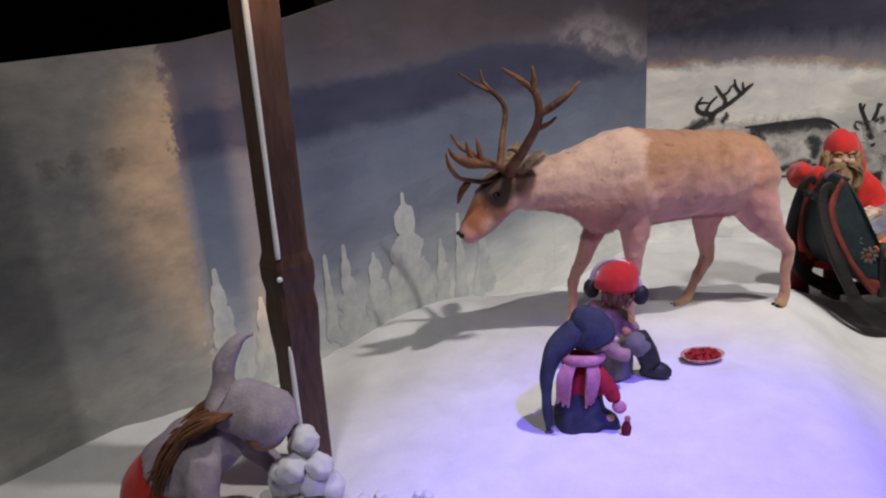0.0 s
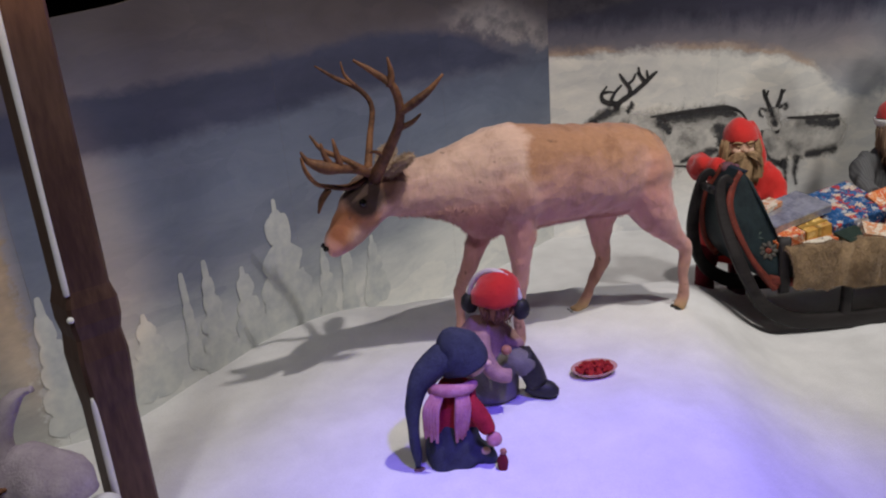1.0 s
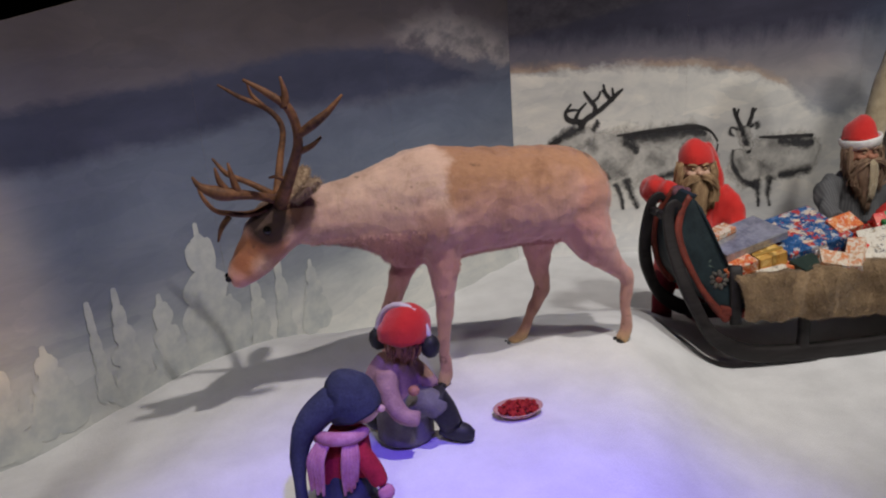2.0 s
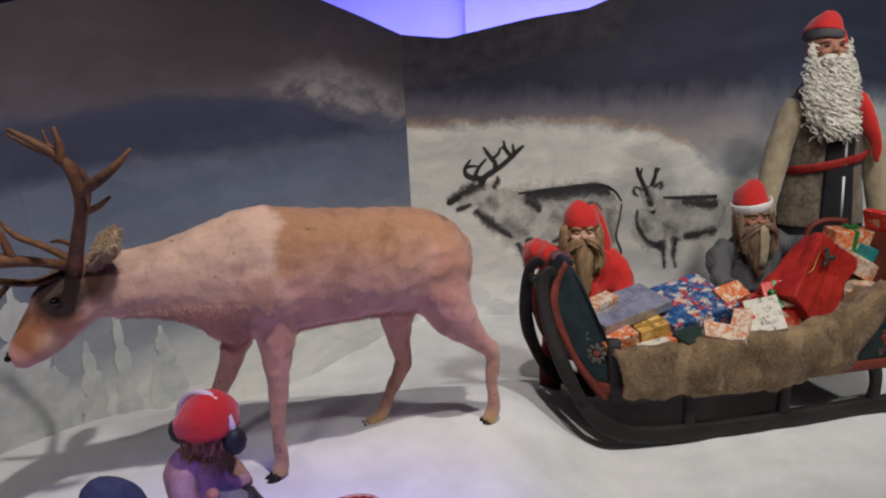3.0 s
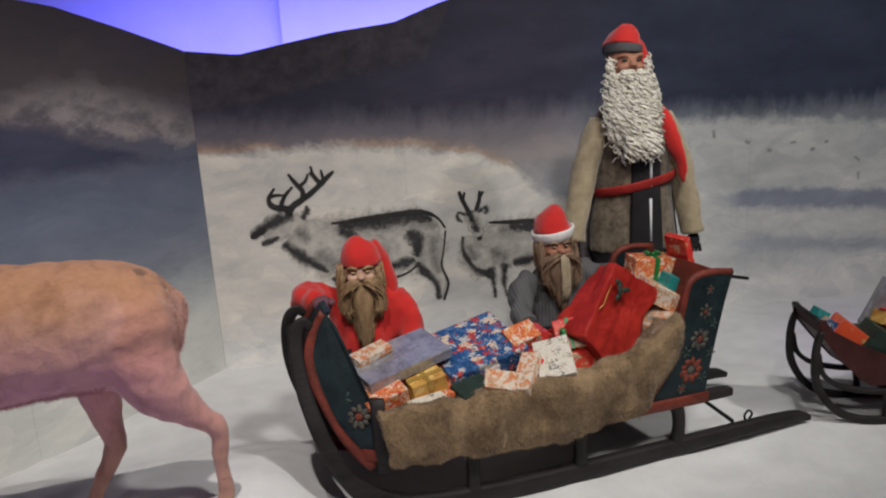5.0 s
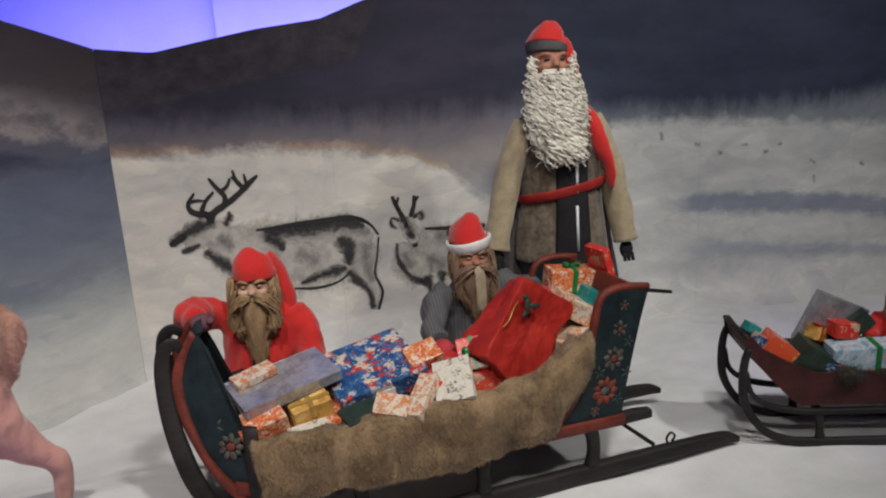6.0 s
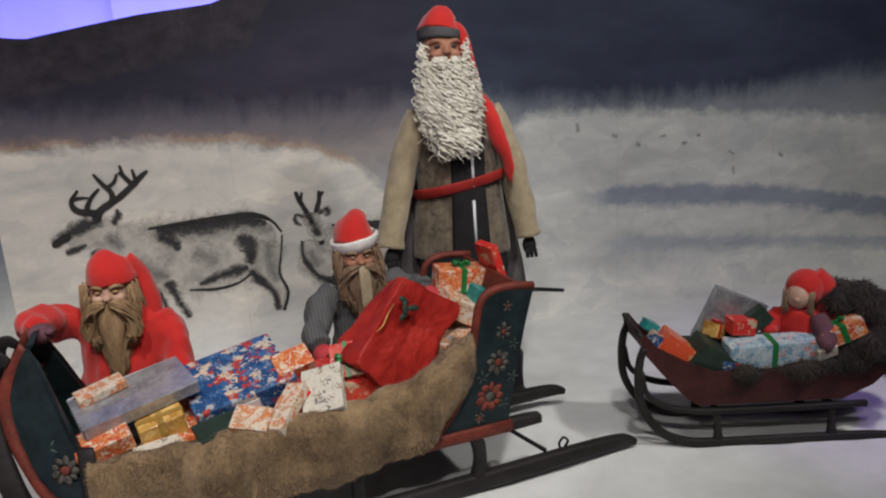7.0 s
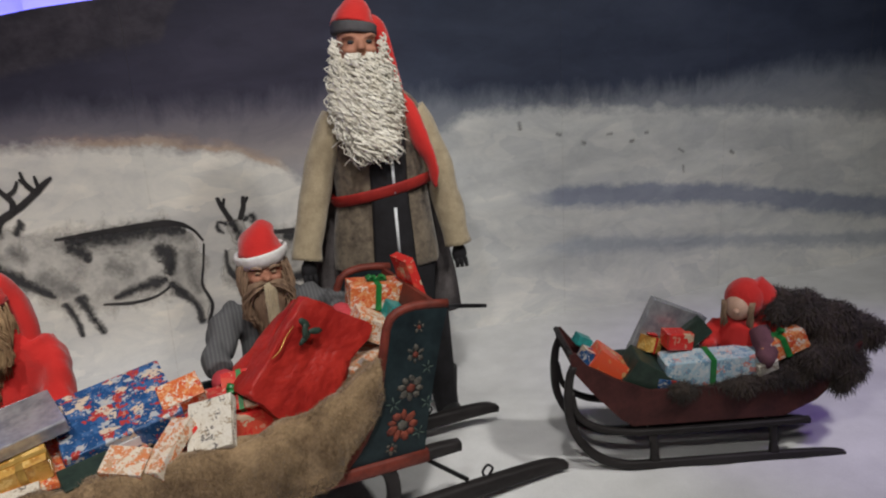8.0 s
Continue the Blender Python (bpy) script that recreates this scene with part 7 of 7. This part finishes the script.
def build_bowl():
    ob = thing("serving_bowl", (1.122, 2.705, snow_height(1.12, 2.7) + 0.004), "shallow pale wooden bowl heaped with red lichen on the snow", "bowl", turn=12)
    bm = bmesh.new()
    prof = [(0.0, 0.0), (0.055, 0.0), (0.085, 0.012), (0.108, 0.032), (0.112, 0.036), (0.105, 0.036), (0.080, 0.020), (0.05, 0.010), (0.0, 0.009)]
    n = 28
    rings = [[bm.verts.new((r * math.cos(2 * math.pi * k / n), r * 0.72 * math.sin(2 * math.pi * k / n), z)) for k in range(n)] for r, z in prof[1:-1]]
    for a, b in zip(rings, rings[1:]):
        for k in range(n):
            bm.faces.new((a[k], a[(k + 1) % n], b[(k + 1) % n], b[k]))
    bm.faces.new(rings[0][::-1])
    bm.faces.new(rings[-1])
    part("bowl", bm, PINK_KNIT_WOOD, ob)
    bm = bmesh.new()
    rng = random.Random(4)
    for _ in range(170):
        a, r = rng.uniform(0, 6.28), 0.088 * math.sqrt(rng.random())
        ball(bm, (r * math.cos(a), r * 0.7 * math.sin(a), 0.022 + 0.026 * (1 - r / 0.09) + rng.uniform(0, 0.012)), tuple(rng.uniform(0.006, 0.014) for _ in range(3)), 0, 1)
    tagged(part("lichen", bm, LICHEN_RED, ob, "red crumbly lichen"), kind="stuff")
    ob.matrix_world = ob.matrix_world @ Matrix.Diagonal((0.83, 0.83, 0.83, 1))


PINK_KNIT_WOOD = surface("pale_pink_wooden_bowl", (0.58, 0.34, 0.28), (0.42, 0.22, 0.18), 0.5, 14, 80, 0.3)
LICHEN_RED = surface("red_lichen", (0.42, 0.03, 0.025), (0.20, 0.012, 0.012), 0.8, 40, 120, 0.5)
build_bowl()


def build_ornament():
    z = snow_height(0.70, 2.14)
    ob = thing("red_ornament", (0.70, 2.14, z), "small dark red wooden toy lying in the snow", "toy")
    bm = bmesh.new()
    column(bm, [(0, 0, 0.0, 0.014, 0.012), (0, 0, 0.03, 0.018, 0.014), (0.003, 0, 0.055, 0.008, 0.008)], 10, 3)
    part("body", bm, DARK_RED, ob)
    bm = bmesh.new()
    ball(bm, (0.004, 0, 0.064), 0.011, 0, 2)
    part("head", bm, SKIN, ob)


build_ornament()


# ---- the small sled ----
def settled(s, n, z):
    """The hull sits low between the runners, and its prow leans back."""
    return (s + 0.034 * smooth_step(0.16, 0.5, z) * smooth_step(0.5, 0.0, s), n, z if z < 0.2 else 0.2 + (z - 0.2) * 0.85)


def build_sled():
    ob = thing("sled", (4.2, 3.57, -0.015), "small dark kick sled with a red-brown hull and black runners", "sled", turn=-15.7)
    wide = 0.27
    for n in (0.0, wide):
        bm = bmesh.new()
        beam(bm, [(-0.06, n, 0.50, 0.012), (-0.072, n, 0.44, 0.014), (-0.065, n, 0.34, 0.015), (-0.03, n, 0.20, 0.016), (0.045, n, 0.09, 0.017), (0.145, n, 0.038, 0.017), (0.29, n, 0.026, 0.017), (0.82, n, 0.026, 0.016), (0.98, n, 0.020, 0.014), (1.03, n, 0.014, 0.008)], 0.014)
        part("runner", bm, TAR_WOOD, ob, "black bent runner")
        bm = bmesh.new()
        beam(bm, [(-0.06, n, 0.38, 0.010), (-0.02, n, 0.27, 0.011), (0.06, n, 0.20, 0.012), (0.17, n, 0.172, 0.012), (0.29, n, 0.165, 0.012), (0.6, n, 0.165, 0.012), (0.88, n, 0.168, 0.012)], 0.013)
        part("side_rail", bm, TAR_WOOD, ob)
        for s in (0.28, 0.745):
            bm = bmesh.new()
            beam(bm, [(s - 0.006, n, 0.165, 0.018), (s, n, 0.10, 0.012), (s + 0.006, n, 0.035, 0.020)], 0.011, 3)
            part("stanchion", bm, TAR_WOOD, ob)
        bm = bmesh.new()
        plate(bm, [(-0.075, 0.555), (-0.065, 0.48), (0.03, 0.36), (0.15, 0.23), (0.20, 0.195), (0.78, 0.195), (0.90, 0.26), (1.02, 0.40), (1.06, 0.52), (0.95, 0.44), (0.80, 0.385), (0.5, 0.355), (0.25, 0.36), (0.10, 0.43), (-0.01, 0.50), (-0.05, 0.56)], n - 0.008 + 0.004, n + 0.012)
        part("hull_side", bm, HULL_RED, ob, "dark red-brown hull side", smooth=False)
    for s in (0.28, 0.745):
        bm = bmesh.new()
        beam(bm, [(s, 0.0, 0.165, 0.012), (s, wide, 0.165, 0.012)], 0.012, 2)
        part("cross_beam", bm, TAR_WOOD, ob)
    bm = bmesh.new()
    plate(bm, [(-0.07, 0.55), (-0.06, 0.485), (0.03, 0.37), (0.15, 0.24), (0.20, 0.205), (0.78, 0.205), (0.90, 0.27), (1.02, 0.41), (1.05, 0.50), (1.035, 0.505), (1.0, 0.42), (0.885, 0.285), (0.775, 0.222), (0.21, 0.222), (0.165, 0.25), (0.045, 0.38), (-0.045, 0.49), (-0.055, 0.555)], 0.013, wide - 0.013)
    part("hull_bottom", bm, HULL_RED, ob, smooth=False)
    bm = bmesh.new()
    tube(bm, [(-0.07, 0.0, 0.555, 0.012), (-0.074, wide / 2, 0.558, 0.012), (-0.07, wide, 0.555, 0.012)], 8, 2)
    part("prow_bar", bm, TAR_WOOD, ob)
    for o in ob.children_recursive:
        for v in o.data.vertices:
            v.co = settled(*v.co)


HULL_RED = surface("dark_red_brown_hull", (0.075, 0.024, 0.022), (0.035, 0.012, 0.012), 0.5, 9, 70, 0.3)
build_sled()

SLED = pose(4.2, 3.57, -0.015, 0, 0, -15.7)


def on_sled(s, n, z):
    return tuple(SLED @ Vector(settled(s, n, z)))


def build_pelt():
    bm = bmesh.new()
    for s, n, z, r in ((0.79, 0.17, 0.645, (0.09, 0.11, 0.075)), (0.89, 0.15, 0.62, (0.11, 0.12, 0.085)), (0.99, 0.14, 0.56, (0.10, 0.13, 0.095)), (1.05, 0.13, 0.50, (0.065, 0.11, 0.07)),
                       (0.98, 0.08, 0.46, (0.11, 0.10, 0.09)), (0.90, 0.04, 0.42, (0.12, 0.07, 0.07)), (0.78, 0.02, 0.37, (0.14, 0.05, 0.035)), (0.60, 0.015, 0.355, (0.16, 0.04, 0.025)), (0.42, 0.01, 0.35, (0.12, 0.035, 0.02)),
                       (1.03, 0.03, 0.40, (0.06, 0.06, 0.07)), (0.98, 0.0, 0.34, (0.05, 0.04, 0.05)), (1.12, 0.10, 0.53, (0.06, 0.09, 0.07))):
        ball(bm, (s, n, z), r, 0, 3)
    bm = fused(bm, 0.014, 3)
    wrinkle(bm, 0.035, 14)
    for v in bm.verts:
        v.co = settled(*v.co)
    tufts(bm, list(bm.faces), 30000, 0.030, 0.0015, 1.2, 9)
    ob = part("fur_pelt", bm, DARK_PELT)
    ob.matrix_world = SLED
    tagged(ob, "shaggy black-brown fur pelt heaped over the back of the sled", "fur pelt")


build_pelt()
SG = "gifts in the small sled"
gift(on_sled(0.385, 0.20, 0.525), (0.23, 0.05, 0.24), (0, 24, -16), PAPER_SILVER, "large silver-blue foil gift standing tilted in the sled", group=SG)
gift(on_sled(0.12, 0.09, 0.42), (0.21, 0.12, 0.11), (0, 38, -20), PAPER_SCARLET, "orange printed gift sliding in the prow", group=SG)
gift(on_sled(0.265, 0.08, 0.395), (0.20, 0.13, 0.11), (8, 33, -12), PAPER_GREEN, "dark green gift with a red ribbon end", group=SG)
gift(on_sled(0.02, 0.09, 0.49), (0.07, 0.08, 0.06), (0, 30, -14), PAPER_BLUE, "small blue printed gift in the prow", group=SG)
gift(on_sled(0.505, 0.06, 0.425), (0.36, 0.10, 0.105), (6, -2, -17), PAPER_ICE, "long ice-blue printed gift across the sled", RIBBON_GREEN, False, SG, False)
gift(on_sled(0.40, 0.12, 0.535), (0.10, 0.08, 0.065), (0, 6, -10), PAPER_RED, "small bright red gift", group=SG)
gift(on_sled(0.475, 0.14, 0.55), (0.11, 0.04, 0.08), (0, -38, -16), PAPER_GREEN, "narrow dark gift leaning beside the doll", group=SG)
gift(on_sled(0.775, 0.05, 0.515), (0.17, 0.09, 0.075), (0, -24, -16), PAPER_ORANGE, "red-orange gift with a green ribbon", RIBBON_GREEN, True, SG, False)
gift(on_sled(0.705, 0.02, 0.435), (0.08, 0.05, 0.05), (14, -16, -10), PAPER_WHITE, "small white printed gift on the fur", group=SG)
gift(on_sled(0.34, 0.05, 0.365), (0.10, 0.07, 0.06), (10, 12, -16), PAPER_BLUE, "small blue printed gift by the hull", group=SG)
gift(on_sled(0.30, 0.16, 0.50), (0.07, 0.06, 0.06), (0, 20, 10), PAPER_GOLD, "small gold gift with a red bow", RIBBON_RED, True, SG, False)
gift(on_sled(0.02, 0.20, 0.52), (0.06, 0.06, 0.04), (0, 30, -10), PAPER_TEAL, "small green-teal gift at the prow", group=SG)
gift(on_sled(0.45, 0.20, 0.33), (0.50, 0.20, 0.14), (0, 0, -15.7), PAPER_GREEN, "large dark gift on the floor of the sled", group=SG)


def build_elf():
    bm = bmesh.new()
    ex = bmesh.new()
    column(ex, [(0.0, 0.02, -0.20, 0.10, 0.08), (0.0, 0.01, -0.10, 0.10, 0.075), (0.01, 0.0, -0.03, 0.07, 0.06)], 14, 3)
    tube(ex, [(-0.07, 0.0, -0.06, 0.038), (-0.11, -0.05, -0.11, 0.036), (-0.09, -0.10, -0.13, 0.03)], 10, 3)
    join(bm, fused(ex, 0.01, 3), 0)
    ex = bmesh.new()
    tube(ex, [(0.07, -0.02, -0.06, 0.042), (0.11, -0.07, -0.12, 0.042), (0.10, -0.12, -0.15, 0.034)], 10, 3)
    join(bm, ex, 3)
    ex = bmesh.new()
    ball(ex, (-0.004, -0.012, 0.022), (0.050, 0.052, 0.055), 0, 3)
    ball(ex, (-0.006, -0.066, 0.018), (0.012, 0.013, 0.011))
    join(bm, ex, 1)
    ex = bmesh.new()
    ball(ex, (0.012, 0.028, 0.045), (0.076, 0.074, 0.082), 0, 3)
    tube(ex, [(0.03, 0.05, 0.09, 0.055), (0.075, 0.055, 0.04, 0.058), (0.105, 0.04, -0.03, 0.052), (0.13, 0.02, -0.09, 0.036), (0.14, 0.0, -0.12, 0.015)], 12, 4)
    join(bm, ex, 0)
    locks(bm, 40, lambda rng: (Vector((-0.004 + rng.choice((-1, 1)) * rng.uniform(0.042, 0.060), -0.035, 0.05)), Vector((0, -1, 0))), lambda p: 0.12, 0.0034, 61, 2)
    at = on_sled(0.66, 0.15, 0.635)
    figure("gnome_doll", at, -48, bm, (RED_BRIGHT, SKIN_PALE, BEARD_BROWN, MITT_PURPLE), "small gnome doll in red hood sitting among gifts", "doll", "gnome dolls")


build_elf()
